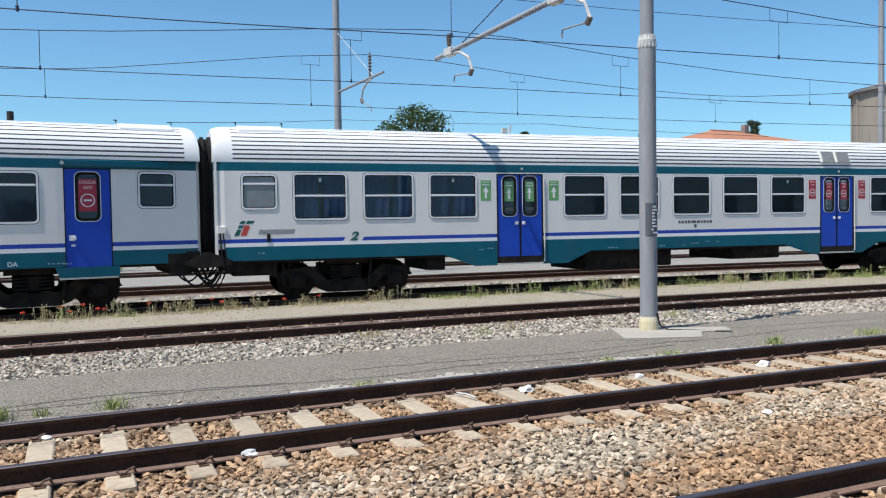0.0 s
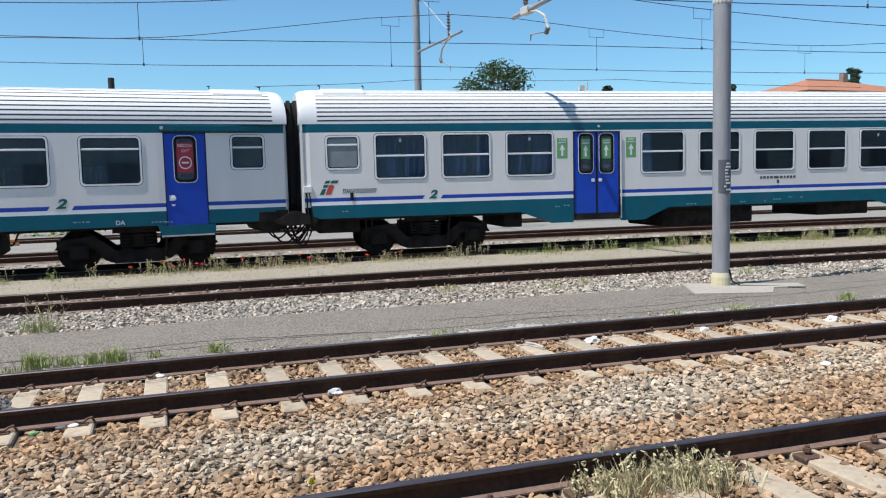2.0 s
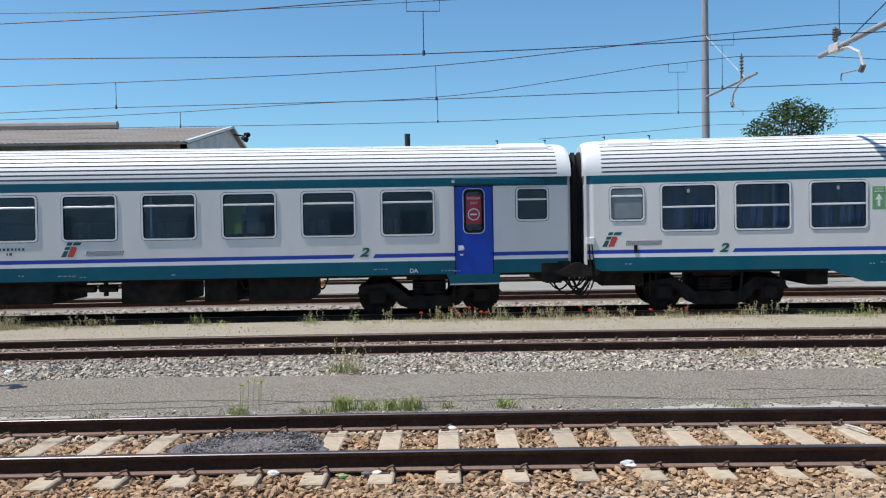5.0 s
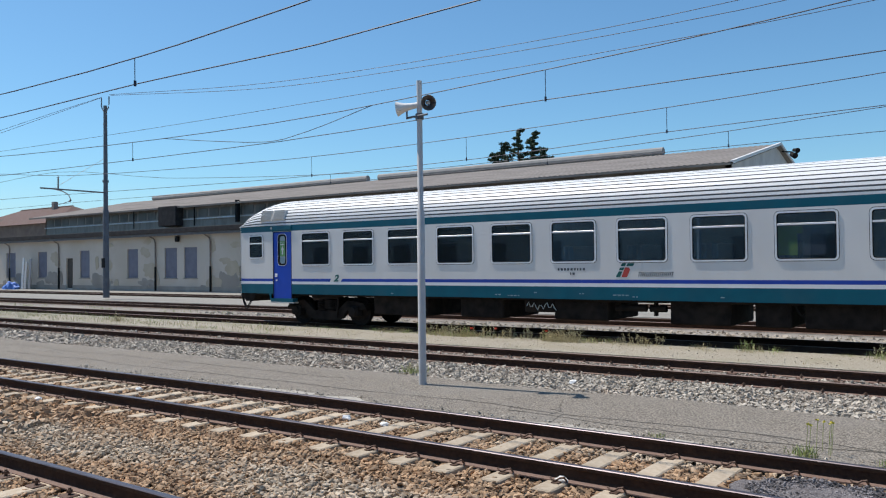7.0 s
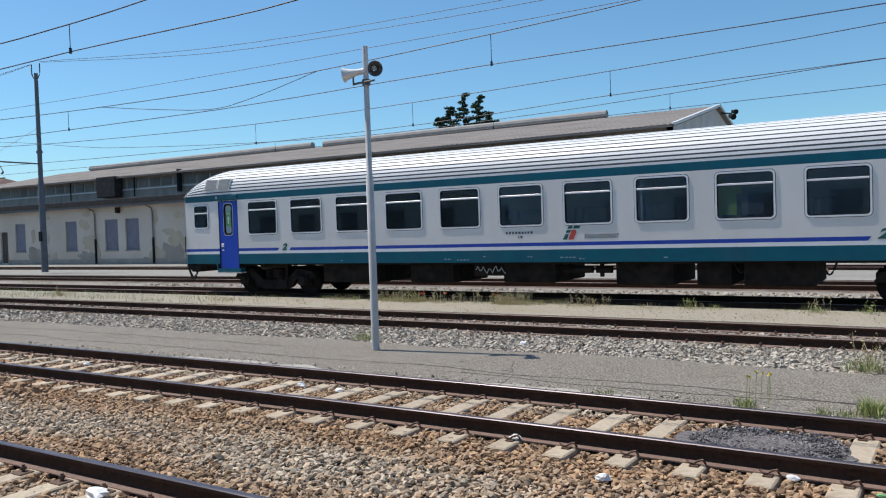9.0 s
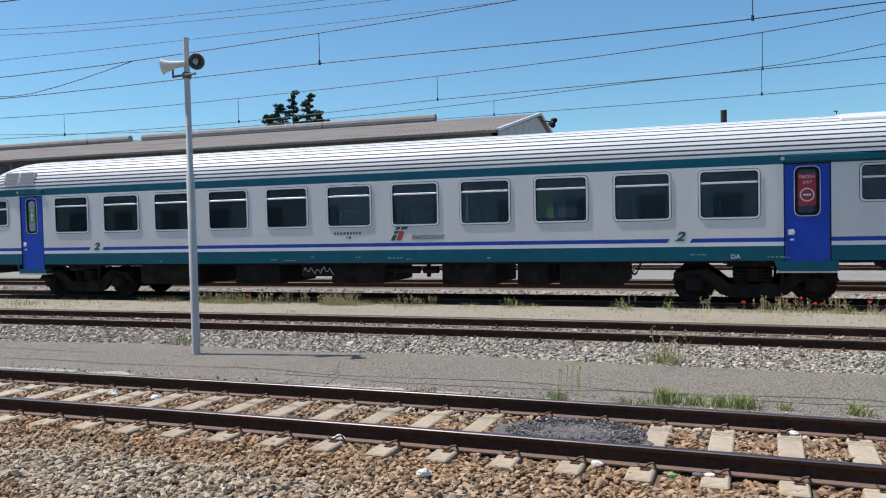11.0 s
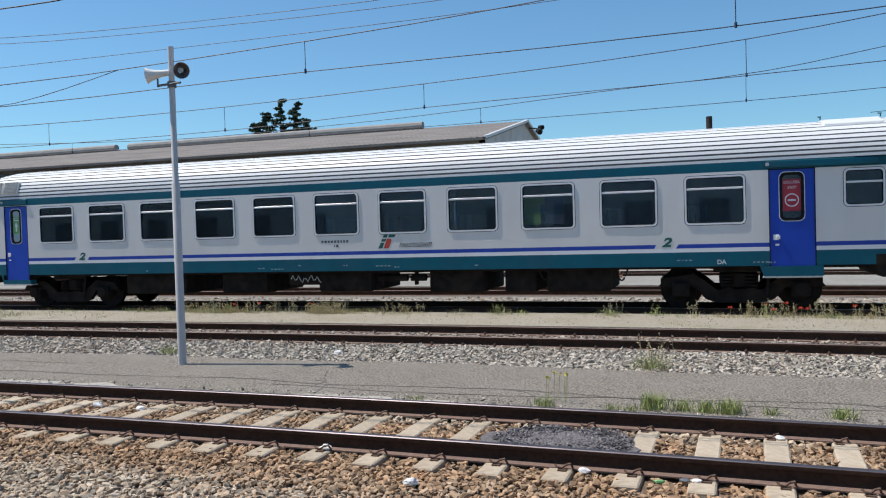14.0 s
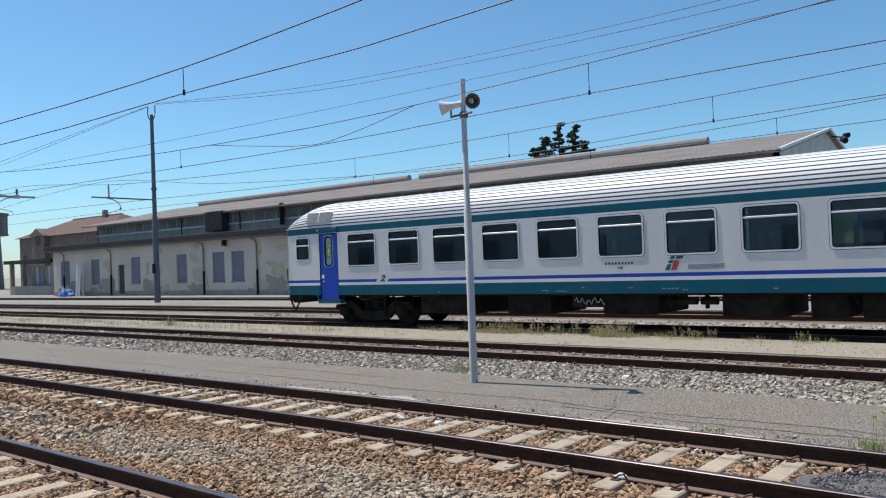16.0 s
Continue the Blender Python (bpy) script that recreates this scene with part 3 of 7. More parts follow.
# ---- crushed stone ----
def stones(name, count, area, z, size, mname, label, seed, keep=None, fine=False):
    """Loose crushed stones as one joined mesh."""
    rng = np.random.default_rng(seed)
    ico = np.array([(x, y, z) for z in (-1, 1) for y in (-1, 1) for x in (-1, 1)], float) / 1.45
    tri = np.array([(0, 2, 3), (0, 3, 1), (4, 5, 7), (4, 7, 6), (0, 1, 5), (0, 5, 4), (2, 6, 7), (2, 7, 3), (0, 4, 6), (0, 6, 2), (1, 3, 7), (1, 7, 5)])
    if fine:
        phi = (1 + 5 ** 0.5) / 2
        ico = np.array([(-1, phi, 0), (1, phi, 0), (-1, -phi, 0), (1, -phi, 0), (0, -1, phi), (0, 1, phi), (0, -1, -phi), (0, 1, -phi),
                        (phi, 0, -1), (phi, 0, 1), (-phi, 0, -1), (-phi, 0, 1)], float) / math.hypot(1, phi)
        tri = np.array([(0, 11, 5), (0, 5, 1), (0, 1, 7), (0, 7, 10), (0, 10, 11), (1, 5, 9), (5, 11, 4), (11, 10, 2), (10, 7, 6), (7, 1, 8),
                        (3, 9, 4), (3, 4, 2), (3, 2, 6), (3, 6, 8), (3, 8, 9), (4, 9, 5), (2, 4, 11), (6, 2, 10), (8, 6, 7), (9, 8, 1)])
    nv = len(ico)
    p = np.column_stack([rng.uniform(area[0], area[1], count), rng.uniform(area[2], area[3], count)])
    if keep is not None:
        p = p[keep(p[:, 0], p[:, 1])]
    k = len(p)
    s = rng.uniform(size[0], size[1], (k, 1, 1)) * rng.uniform(0.65, 1.4, (k, 1, 3)) * np.array([1.3, 0.95, 0.66])
    v = ico[None] * rng.uniform(0.7, 1.2, (k, nv, 1)) * s + rng.uniform(-0.27, 0.27, (k, nv, 3)) * s
    e = rng.uniform(-0.55, 0.55, (k, 2))
    a = rng.uniform(0, 2 * math.pi, k)
    for axis, ang in ((0, e[:, 0]), (1, e[:, 1]), (2, a)):
        i, j = [(1, 2), (2, 0), (0, 1)][axis]
        c, sn = np.cos(ang)[:, None], np.sin(ang)[:, None]
        vi, vj = v[:, :, i].copy(), v[:, :, j].copy()
        v[:, :, i], v[:, :, j] = c * vi - sn * vj, sn * vi + c * vj
    v[:, :, :2] += p[:, None]
    v[:, :, 1] += bend(p[:, 0])[:, None]
    v[:, :, 2] += (z + rng.uniform(-0.02, 0.022, k))[:, None]
    f = (tri[None] + nv * np.arange(k)[:, None, None]).reshape(-1)
    me = bpy.data.meshes.new(name)
    me.vertices.add(nv * k)
    me.vertices.foreach_set("co", v.reshape(-1))
    me.loops.add(len(f))
    me.loops.foreach_set("vertex_index", f.astype(np.int32))
    me.polygons.add(len(f) // 3)
    me.polygons.foreach_set("loop_start", np.arange(0, len(f), 3, dtype=np.int32))
    me.update(calc_edges=True)
    me.validate()
    me.shade_flat()
    me.materials.append(M[mname])
    return tagged(new(name, me), label, "ballast", kind="stuff")


SP, PH = 0.603, -0.887            # sleeper spacing and phase


def off_rails(rails, sleepers, half, foot=0.085):
    def test(x, y):
        ok = np.ones(len(x), bool)
        for r in rails:
            ok &= np.abs(y - r) > foot
        for c in sleepers:
            on = (np.abs(((x - PH + SP / 2) % SP) - SP / 2) < 0.125) & (np.abs(y - c) < half)
            ok &= ~(on & (np.random.default_rng(5).random(len(x)) > (0.3 if c < 5 else 0.05)))
        return ok
    return test


keep_a = off_rails((3.96, 5.46, 8.31, 9.81), (4.71, 9.06), 1.17)
stones("ballast", 98000, (-11, 13, 4.2, 9.97), -0.20, (0.015, 0.034), "stone_a", "rust-stained crushed stone ballast around the near tracks", 11, keep_a, True)
stones("ballast", 28000, (-40, -11, 5.4, 9.97), -0.20, (0.03, 0.055), "stone_a", "rust-stained crushed stone ballast around the near tracks", 12, keep_a)
stones("ballast", 14000, (13, 30, 6.0, 9.97), -0.20, (0.03, 0.055), "stone_a", "rust-stained crushed stone ballast around the near tracks", 13, keep_a)
keep_b = off_rails((15.13, 16.63), (), 1.2, 0.125)
stones("ballast", 58000, (-22, 24, 12.7, 17.4), -0.165, (0.016, 0.038), "stone_b", "pale grey crushed stone ballast of the second track", 14,
       lambda x, y: keep_b(x, y) & ((y < 15.2) | (np.random.default_rng(6).random(len(x)) < 0.45)))
stones("ballast", 12000, (-70, -22, 12.7, 17.4), -0.165, (0.03, 0.06), "stone_b", "pale grey crushed stone ballast of the second track", 15, keep_b)
stones("ballast", 9000, (-30, 32, 20.0, 25.0), -0.2, (0.03, 0.06), "stone_b", "pale crushed stone ballast under the train", 16)
stones("grit", 1500, (-16, 18, 9.95, 10.45), -0.085, (0.008, 0.02), "stone_b", "fine pale grit along the walkway edge", 17)

stones("grit", 7000, (-20, 22, 17.0, 19.9), -0.074, (0.005, 0.014), "stone_b", "scattered gravel on the earth strip", 18)

# ---- cracks in the walkway ----
for k, (x0, x1, y, amp) in enumerate(((-22, 3, 11.0, 0.25), (-6, 9, 10.75, 0.3), (4, 22, 11.3, 0.3), (-30, -10, 11.9, 0.2), (8, 20, 11.9, 0.2))):
    bm = bmesh.new()
    xs = np.arange(x0, x1, 0.12)
    w = [0.008 + 0.014 * abs(noise.noise(Vector((x * 2.1, k, 4)))) for x in xs]
    ys = [y + float(bend(x)) + amp * noise.noise(Vector((x * 0.5, k * 7.7, 0))) + 0.06 * noise.noise(Vector((x * 3.5, k, 1))) for x in xs]
    lo = [bm.verts.new((x, b - q, -0.086)) for x, b, q in zip(xs, ys, w)]
    hi = [bm.verts.new((x, b + q, -0.086)) for x, b, q in zip(xs, ys, w)]
    for i in range(len(xs) - 1):
        bm.faces.new((lo[i], lo[i + 1], hi[i + 1], hi[i]))
    tagged(part("pavement_crack", bm, "crack", None), "dark crack across the grey asphalt", "crack", kind="structure")


# short irregular cracks across the walkway
rk = random.Random(77)
for k in range(34):
    bm = bmesh.new()
    x, y = rk.uniform(-24, 20), rk.uniform(10.3, 12.0)
    ang = rk.choice((1.2, 1.6, 1.9, 0.4, -0.4, 2.7)) + rk.gauss(0, 0.25)
    pts = []
    for i in range(rk.randint(8, 22)):
        pts.append((x, y))
        ang += rk.gauss(0, 0.28)
        x, y = x + 0.09 * math.cos(ang), y + 0.09 * math.sin(ang)
        if not 10.12 < y < 12.35:
            break
    if len(pts) < 4:
        continue
    rows = []
    for i, (px, py) in enumerate(pts):
        w = rk.uniform(0.003, 0.011) * (1 - 0.7 * i / len(pts))
        py += float(bend(px))
        rows.append((bm.verts.new((px - w, py - w * 0.6, -0.0865)), bm.verts.new((px + w, py + w * 0.6, -0.0865))))
    for p, q in zip(rows, rows[1:]):
        bm.faces.new((p[0], p[1], q[1], q[0]))
    bmesh.ops.recalc_face_normals(bm, faces=bm.faces[:])
    tagged(part("pavement_crack", bm, "crack", None), "thin dark crack in the grey asphalt", "crack", kind="structure")

# pale worn patches along the near edge of the walkway
for k, (x0, x1, w) in enumerate(((2.5, 5.6, 0.34), (6.2, 9.9, 0.3), (-5.5, -3.0, 0.25), (-11.5, -7.5, 0.3))):
    bm = bmesh.new()
    xs = np.arange(x0, x1, 0.09)
    ph = [math.sin(math.pi * (x - x0) / (x1 - x0)) ** 0.4 for x in xs]
    hi = [bm.verts.new((x, 10.14 + float(bend(x)) + p * w * (0.75 + 0.9 * noise.noise(Vector((x * 1.7, k, 2))) + 0.5 * noise.noise(Vector((x * 7, k, 3)))), -0.087)) for x, p in zip(xs, ph)]
    lo = [bm.verts.new((x, 10.05 + float(bend(x)) + 0.03 * noise.noise(Vector((x * 5, k, 5))), -0.087)) for x in xs]
    for i in range(len(xs) - 1):
        bm.faces.new((lo[i], lo[i + 1], hi[i + 1], hi[i]))
    tagged(part("pavement_patch", bm, "slab", None), "pale gravelly worn patch at the asphalt edge", "worn patch", kind="structure")


# ---- tracks ----
RAIL = [(-0.075, -0.172), (0.075, -0.172), (0.075, -0.160), (0.02, -0.146), (0.009, -0.12), (0.009, -0.052), (0.034, -0.038), (0.036, -0.008),
        (0.028, 0.0), (-0.028, 0.0), (-0.036, -0.008), (-0.034, -0.038), (-0.009, -0.052), (-0.009, -0.12), (-0.02, -0.146), (-0.075, -0.160)]


def rail_mesh(head):
    """One rail swept along the curve of the line."""
    bm = bmesh.new()
    rings = [[bm.verts.new((x, y + float(bend(x)), z)) for y, z in RAIL] for x in STEPS]
    n = len(RAIL)
    for p, q in zip(rings, rings[1:]):
        for k in range(n):
            z = (RAIL[k][1] + RAIL[(k + 1) % n][1]) / 2
            f = bm.faces.new((p[k], p[(k + 1) % n], q[(k + 1) % n], q[k]))
            # Top is head steel; sides get the shaded colour, the foot the lit one.
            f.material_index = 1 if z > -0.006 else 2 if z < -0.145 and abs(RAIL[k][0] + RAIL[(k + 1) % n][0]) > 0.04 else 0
    bm.faces.new(rings[0])
    bm.faces.new(rings[-1][::-1])
    bmesh.ops.recalc_face_normals(bm, faces=bm.faces[:])
    return mesh_of("rail", bm, ["rail_side_shaded", head, "rail_foot_lit"])


def sleeper_mesh():
    bm = bmesh.new()
    prism(bm, [(-0.145, -0.2), (0.145, -0.2), (0.11, 0.0), (-0.11, 0.0)], "y", -1.15, 1.15)
    bmesh.ops.bevel(bm, geom=bm.edges[:], offset=0.012, segments=1, affect="EDGES")
    bmesh.ops.recalc_face_normals(bm, faces=bm.faces[:])
    return mesh_of("sleeper", bm, "concrete")


def clip_mesh():
    bm = bmesh.new()
    tube(bm, [(-0.07, 0.0, -0.15), (-0.06, 0.03, -0.115), (-0.02, 0.04, -0.125), (0.01, 0.07, -0.145), (0.05, 0.075, -0.14), (0.07, 0.06, -0.12)], 0.011, 5)
    box(bm, -0.03, 0.045, 0.02, 0.1, -0.185, -0.155)
    return mesh_of("rail_clip", bm, "clip")


def bolt_mesh():
    bm = bmesh.new()
    box(bm, -0.08, 0.08, 0.05, 0.19, -0.185, -0.155, bevel=0.006)
    tube(bm, [(0, 0.11, -0.16), (0, 0.11, -0.09)], 0.016, 6)
    tube(bm, [(0, 0.11, -0.135), (0, 0.11, -0.108)], 0.03, 6)
    return mesh_of("rail_clip", bm, "clip")


SLEEPER, CLIP, BOLT = sleeper_mesh(), clip_mesh(), bolt_mesh()


def track(yc, label, head, sleepers=None, clips=None, fixing=None, both=True, wood=False):
    t = thing("railway_track", (0, yc, 0), label, "railway track", "parallel station tracks")
    me = rail_mesh(head)
    for s in (-0.752, 0.752):
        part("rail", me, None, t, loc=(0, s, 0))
    if sleepers:
        k0, k1 = (math.ceil((x - PH) / SP) for x in sleepers)
        for k in range(k0, k1):
            x = PH + SP * k
            o = part("sleeper", SLEEPER, None, t, loc=(x, float(bend(x)), -0.168))
            o.rotation_euler = (0, 0, turn(x) + random.uniform(-0.012, 0.012))
    if clips:
        k0, k1 = (math.ceil((x - PH) / SP) for x in clips)
        for k in range(k0, k1):
            for s in (-0.752, 0.752):
                for side in ((0, 180) if both else (180,)):
                    x = PH + SP * k
                    o = part("rail_clip", fixing, None, t, loc=(x, float(bend(x)) + s + (0.06 if side == 0 else -0.06), 0))
                    o.rotation_euler = (0, 0, turn(x) + radians(side))
    return t


track(4.71, "dark steel rails on concrete sleepers in brown ballast", "rail_head", (-24, 24), (-10, 12), BOLT)
track(9.06, "dark steel rails with clips on pale concrete sleepers", "rail_head", (-62, 45), (-24, 22), CLIP)
track(15.88, "rusty brown rails half sunk in pale ballast", "rail_head_rusty", None, (-40, 34), BOLT)
track(21.15, "dark rails under the parked train", "rail_head_rusty", None, None, None)
track(26.3, "rusty rails beyond the parked train", "rail_head_rusty", None, None, None)
track(34.6, "rusty rails close to the goods shed", "rail_head_rusty", None, None, None)

# far sleepers and rail joints of the first track, joined
bm = bmesh.new()
rngo = random.Random(3)
ang = [radians(a) for a in range(0, 360, 12)]
prism(bm, [(-1.7 + (0.7 + 0.15 * rngo.random()) * math.cos(a), 8.92 + (0.5 + 0.16 * rngo.random()) * math.sin(a)) for a in ang], "z", -0.2, -0.158)
heap = bmesh.new()
N = 60
grid = [[heap.verts.new((-1.67 + 0.8 * u, 8.92 + 0.6 * v, -0.2 + 0.075 * max(0.0, 1 - u * u - v * v) ** 0.8 + 0.012 * noise.noise(Vector((u * 9, v * 6, 0))) + 0.012 * noise.noise(Vector((u * 31, v * 19, 0)))))
         for u in np.linspace(-1, 1, N)] for v in np.linspace(-1, 1, N)]
for i in range(N - 1):
    for j in range(N - 1):
        heap.faces.new((grid[i][j], grid[i][j + 1], grid[i + 1][j + 1], grid[i + 1][j]))
tagged(part("gravel_heap", heap, "oil", None), "dark oil-soaked gravel heaped between the rails", "gravel heap", kind="structure")
stones("gravel", 5200, (-2.5, -0.8, 8.47, 9.63), -0.15, (0.006, 0.015), "oil_stone", "fine black gravel between the rails", 23,
       lambda x, y: ((x + 1.67) / 0.76) ** 2 + ((y - 9.06) / 0.58) ** 2 < 1 + 0.25 * np.sin(x * 9))
tagged(part("oil_stain", bm, "oil", None), "black oil-soaked patch between the rails", "oil stain", kind="structure")


# ---- coaches ----
def side_wall(parent, x0, x1, holes, gaps, far=False, zlow=0.99):
    """One painted side with its openings; y of the outer skin is -1.41 (or +1.41)."""
    rows = [zlow, 1.31, 1.40, 1.49, 3.06, 3.26]
    paint = {zlow: 3, 1.31: 1, 1.40: 2, 1.49: 0, 3.06: 3}
    zs = sorted({*rows, *(z for h in holes for z in h[2:] if zlow < z < 3.26)})
    xs = sorted({x0, x1, *(x for h in holes for x in h[:2]), *(x for g in gaps for x in g)})
    bm = bmesh.new()
    y, yi = (1.41, 1.35) if far else (-1.41, -1.35)

    def filled(i, j):
        if not (0 <= i < len(xs) - 1 and 0 <= j < len(zs) - 1):
            return False
        cx, cz = (xs[i] + xs[i + 1]) / 2, (zs[j] + zs[j + 1]) / 2
        return not any(h[0] < cx < h[1] and h[2] < cz < h[3] for h in holes)

    cache = {}

    def vert(i, j, inner):
        key = (i, j, inner)
        if key not in cache:
            cache[key] = bm.verts.new((xs[i], yi if inner else y, zs[j]))
        return cache[key]

    for i in range(len(xs) - 1):
        for j in range(len(zs) - 1):
            if not filled(i, j):
                continue
            low = max(r for r in rows if r <= zs[j] + 1e-6)
            mi = paint[low]
            if mi == 2 and any(g[0] <= (xs[i] + xs[i + 1]) / 2 <= g[1] for g in gaps):
                mi = 0
            for inner in (False, True):
                f = bm.faces.new([vert(*q, inner) for q in ((i, j), (i + 1, j), (i + 1, j + 1), (i, j + 1))])
                f.material_index = 4 if inner else mi
            for di, dj, e in ((-1, 0, ((i, j), (i, j + 1))), (1, 0, ((i + 1, j), (i + 1, j + 1))), (0, -1, ((i, j), (i + 1, j))), (0, 1, ((i, j + 1), (i + 1, j + 1)))):
                if not filled(i + di, j + dj):
                    a, b = e
                    bm.faces.new((vert(*a, False), vert(*b, False), vert(*b, True), vert(*a, True))).material_index = mi
    bmesh.ops.recalc_face_normals(bm, faces=bm.faces[:])
    return part("side_wall", bm, ["body_grey", "body_white", "body_blue", "body_teal", "interior"], parent, "light grey side with teal bands and blue stripe")


def window(parent, x0, x1, z0, z1, bar, far=False, pane="glass"):
    """Rounded aluminium window with dark gasket, glass and one cross bar."""
    s = 1 if far else -1
    bm = bmesh.new()
    ring(bm, rrect(x0 - 0.035, x1 + 0.035, z0 - 0.035, z1 + 0.035, 0.1), rrect(x0 + 0.006, x1 - 0.006, z0 + 0.006, z1 - 0.006, 0.075), s * 1.405, s * 1.426)
    ring(bm, rrect(x0 + 0.005, x1 - 0.005, z0 + 0.005, z1 - 0.005, 0.075), rrect(x0 + 0.028, x1 - 0.028, z0 + 0.028, z1 - 0.028, 0.05), s * 1.38, s * 1.415, 1)
    # Thin dark ring just outside the aluminium, drawn as its shadow line.
    ring(bm, rrect(x0 - 0.047, x1 + 0.047, z0 - 0.047, z1 + 0.047, 0.11), rrect(x0 - 0.034, x1 + 0.034, z0 - 0.034, z1 + 0.034, 0.1), s * 1.408, s * 1.4125, 1)
    w = part("window", bm, ["alu", "rubber"], parent)
    bm = bmesh.new()
    prism(bm, rrect(x0 + 0.015, x1 - 0.015, z0 + 0.015, z1 - 0.015, 0.06), "y", s * 1.395, s * 1.401)
    part("pane", bm, pane, w, "dark reflecting glass" if pane == "glass" else "pale frosted glass").visible_shadow = False
    bm = bmesh.new()
    box(bm, x0 + 0.015, x1 - 0.015, *sorted((s * 1.402, s * 1.422)), bar - 0.022, bar + 0.022, bevel=0.006)
    part("transom", bm, "alu", w)
    return w


def roof(parent, x0, x1, end0, end1, top=4.23):
    """Vaulted roof with lengthwise grooves. end: (length, droop, ribbed) of each end cap."""
    low = [math.asin(((0.06 + 0.105 * j) / (top - 3.26)) ** (1 / 0.92)) for j in range(6)]
    marks = low + [low[-1] + (math.pi / 2 - low[-1]) * j / 5.5 for j in range(1, 6)]
    marks += [math.pi - a for a in marks[::-1]]
    angles = [0.0]
    for a, b in zip(marks, marks[1:] + [math.pi]):
        angles += [a, (a + b) / 2]
    angles.append(math.pi)

    def outline(fz, fw, rib):
        pts = []
        for a in angles:
            c, s = math.cos(a), math.sin(a)
            y = -1.41 * fw * math.copysign(abs(c) ** 0.84, c)
            z = 3.26 + (top - 3.26) * fz * s ** 0.92
            pts.append((y, z))
        out = []
        for k, (y, z) in enumerate(pts):
            out.append((y, z, 0))
            if k % 2 and k < len(pts) - 1:
                y2, z2 = pts[k + 1]
                d = Vector((y2 - y, z2 - z)).normalized()
                nrm = Vector((-d.y, d.x))
                if d.y * nrm.x - d.x * nrm.y > 0:
                    nrm = -nrm
                lo, hi = (d * 0.003, d * 0.034)
                h = -0.014 * rib
                up = Vector((0, 1)) if abs(y) < 0.3 else Vector((math.copysign(1, y), 1.0)).normalized()
                out.append((y + lo.x + up.x * h, z + lo.y + up.y * h, 1))
                out.append((y + hi.x + up.x * h, z + hi.y + up.y * h, 0))
                out.append((y + hi.x * 1.15, z + hi.y * 1.15, 0))
        return out

    secs = []
    for end, xe, sg in ((end0, x0, 1), (end1, x1, -1)):
        length, droop, ribbed = end
        part_secs = []
        for k in range(7):
            q = k / 6
            f = 1 - droop * (1 - math.sqrt(max(0.0, 1 - (1 - q) ** 2)))
            part_secs.append((xe + sg * length * q, f, 1 - 0.05 * (1 - q) ** 2 * (droop > 0.3), 1.0 if ribbed else 0.0))
        if not ribbed:
            part_secs.append((xe + sg * (length + 0.01), 1, 1, 1.0))
        secs.append(part_secs)
    rows = secs[0] + secs[1][::-1]
    bm = bmesh.new()
    vs = []
    kinds = None
    for x, fz, fw, rib in rows:
        o = outline(fz, fw, rib)
        kinds = [q[2] for q in o]
        vs.append([bm.verts.new((x, y, z)) for y, z, _ in o])
    n = len(vs[0])
    for r, (p, q) in enumerate(zip(vs, vs[1:])):
        ribbed = rows[r][3] > 0.5 and rows[r + 1][3] > 0.5
        for k in range(n - 1):
            # All three faces of a groove get the dark colour that stands for shade.
            shaded_face = ribbed and 1 in (kinds[k + 1], kinds[k], kinds[k - 1])
            bm.faces.new((p[k], p[k + 1], q[k + 1], q[k])).material_index = 1 if shaded_face else 0
    for e in (vs[0], vs[-1]):
        bm.faces.new(e)
    bmesh.ops.recalc_face_normals(bm, faces=bm.faces[:])
    return part("roof", bm, ["roof_white", "roof_groove_shade"], parent, "white panelled roof with long grooves coloured dark as shade")


def sign_plate(parent, x, z, w, h, y, colour, symbol, words):
    """A flat sticker with pictogram and words."""
    bm = bmesh.new()
    box(bm, x - w / 2, x + w / 2, y, y + 0.003, z - h / 2, z + h / 2)
    s = part("sticker", bm, colour, parent, "green boarding sticker" if colour == "sign_green" else "red no-boarding sticker")
    bm = bmesh.new()
    if symbol == "up":
        cz = z - 0.1 * h
        prism(bm, [(x - 0.1 * w, cz - 0.28 * h), (x + 0.1 * w, cz - 0.28 * h), (x + 0.1 * w, cz + 0.02 * h), (x + 0.27 * w, cz + 0.02 * h), (x, cz + 0.3 * h), (x - 0.27 * w, cz + 0.02 * h), (x - 0.1 * w, cz + 0.02 * h)], "y", y - 0.004, y - 0.001)
    else:
        cz, r = z - 0.16 * h, min(0.4 * w, 0.26 * h)
        circ = [(math.cos(radians(a)), math.sin(radians(a))) for a in range(0, 360, 15)]
        ring(bm, [(x + r * c, cz + r * q) for c, q in circ], [(x + 0.84 * r * c, cz + 0.84 * r * q) for c, q in circ], y - 0.004, y - 0.001)
        box(bm, x - 0.55 * r, x + 0.55 * r, y - 0.004, y - 0.001, cz - 0.13 * r, cz + 0.13 * r)
    part("pictogram", bm, "sign_white", s)
    for k, (word, size) in enumerate(words):
        me = text_mesh(word, size, "sign_white", 0.0 if k == 0 else 0.25)
        part("lettering", me, None, s, loc=(x, y - 0.014, z + h * (0.4 - 0.17 * k)))
    if symbol == "up":
        bm = bmesh.new()
        box(bm, x - 0.36 * w, x + 0.36 * w, y - 0.004, y - 0.001, z + 0.25 * h, z + 0.31 * h)
        part("text_bar", bm, "sign_white", s)
    return s


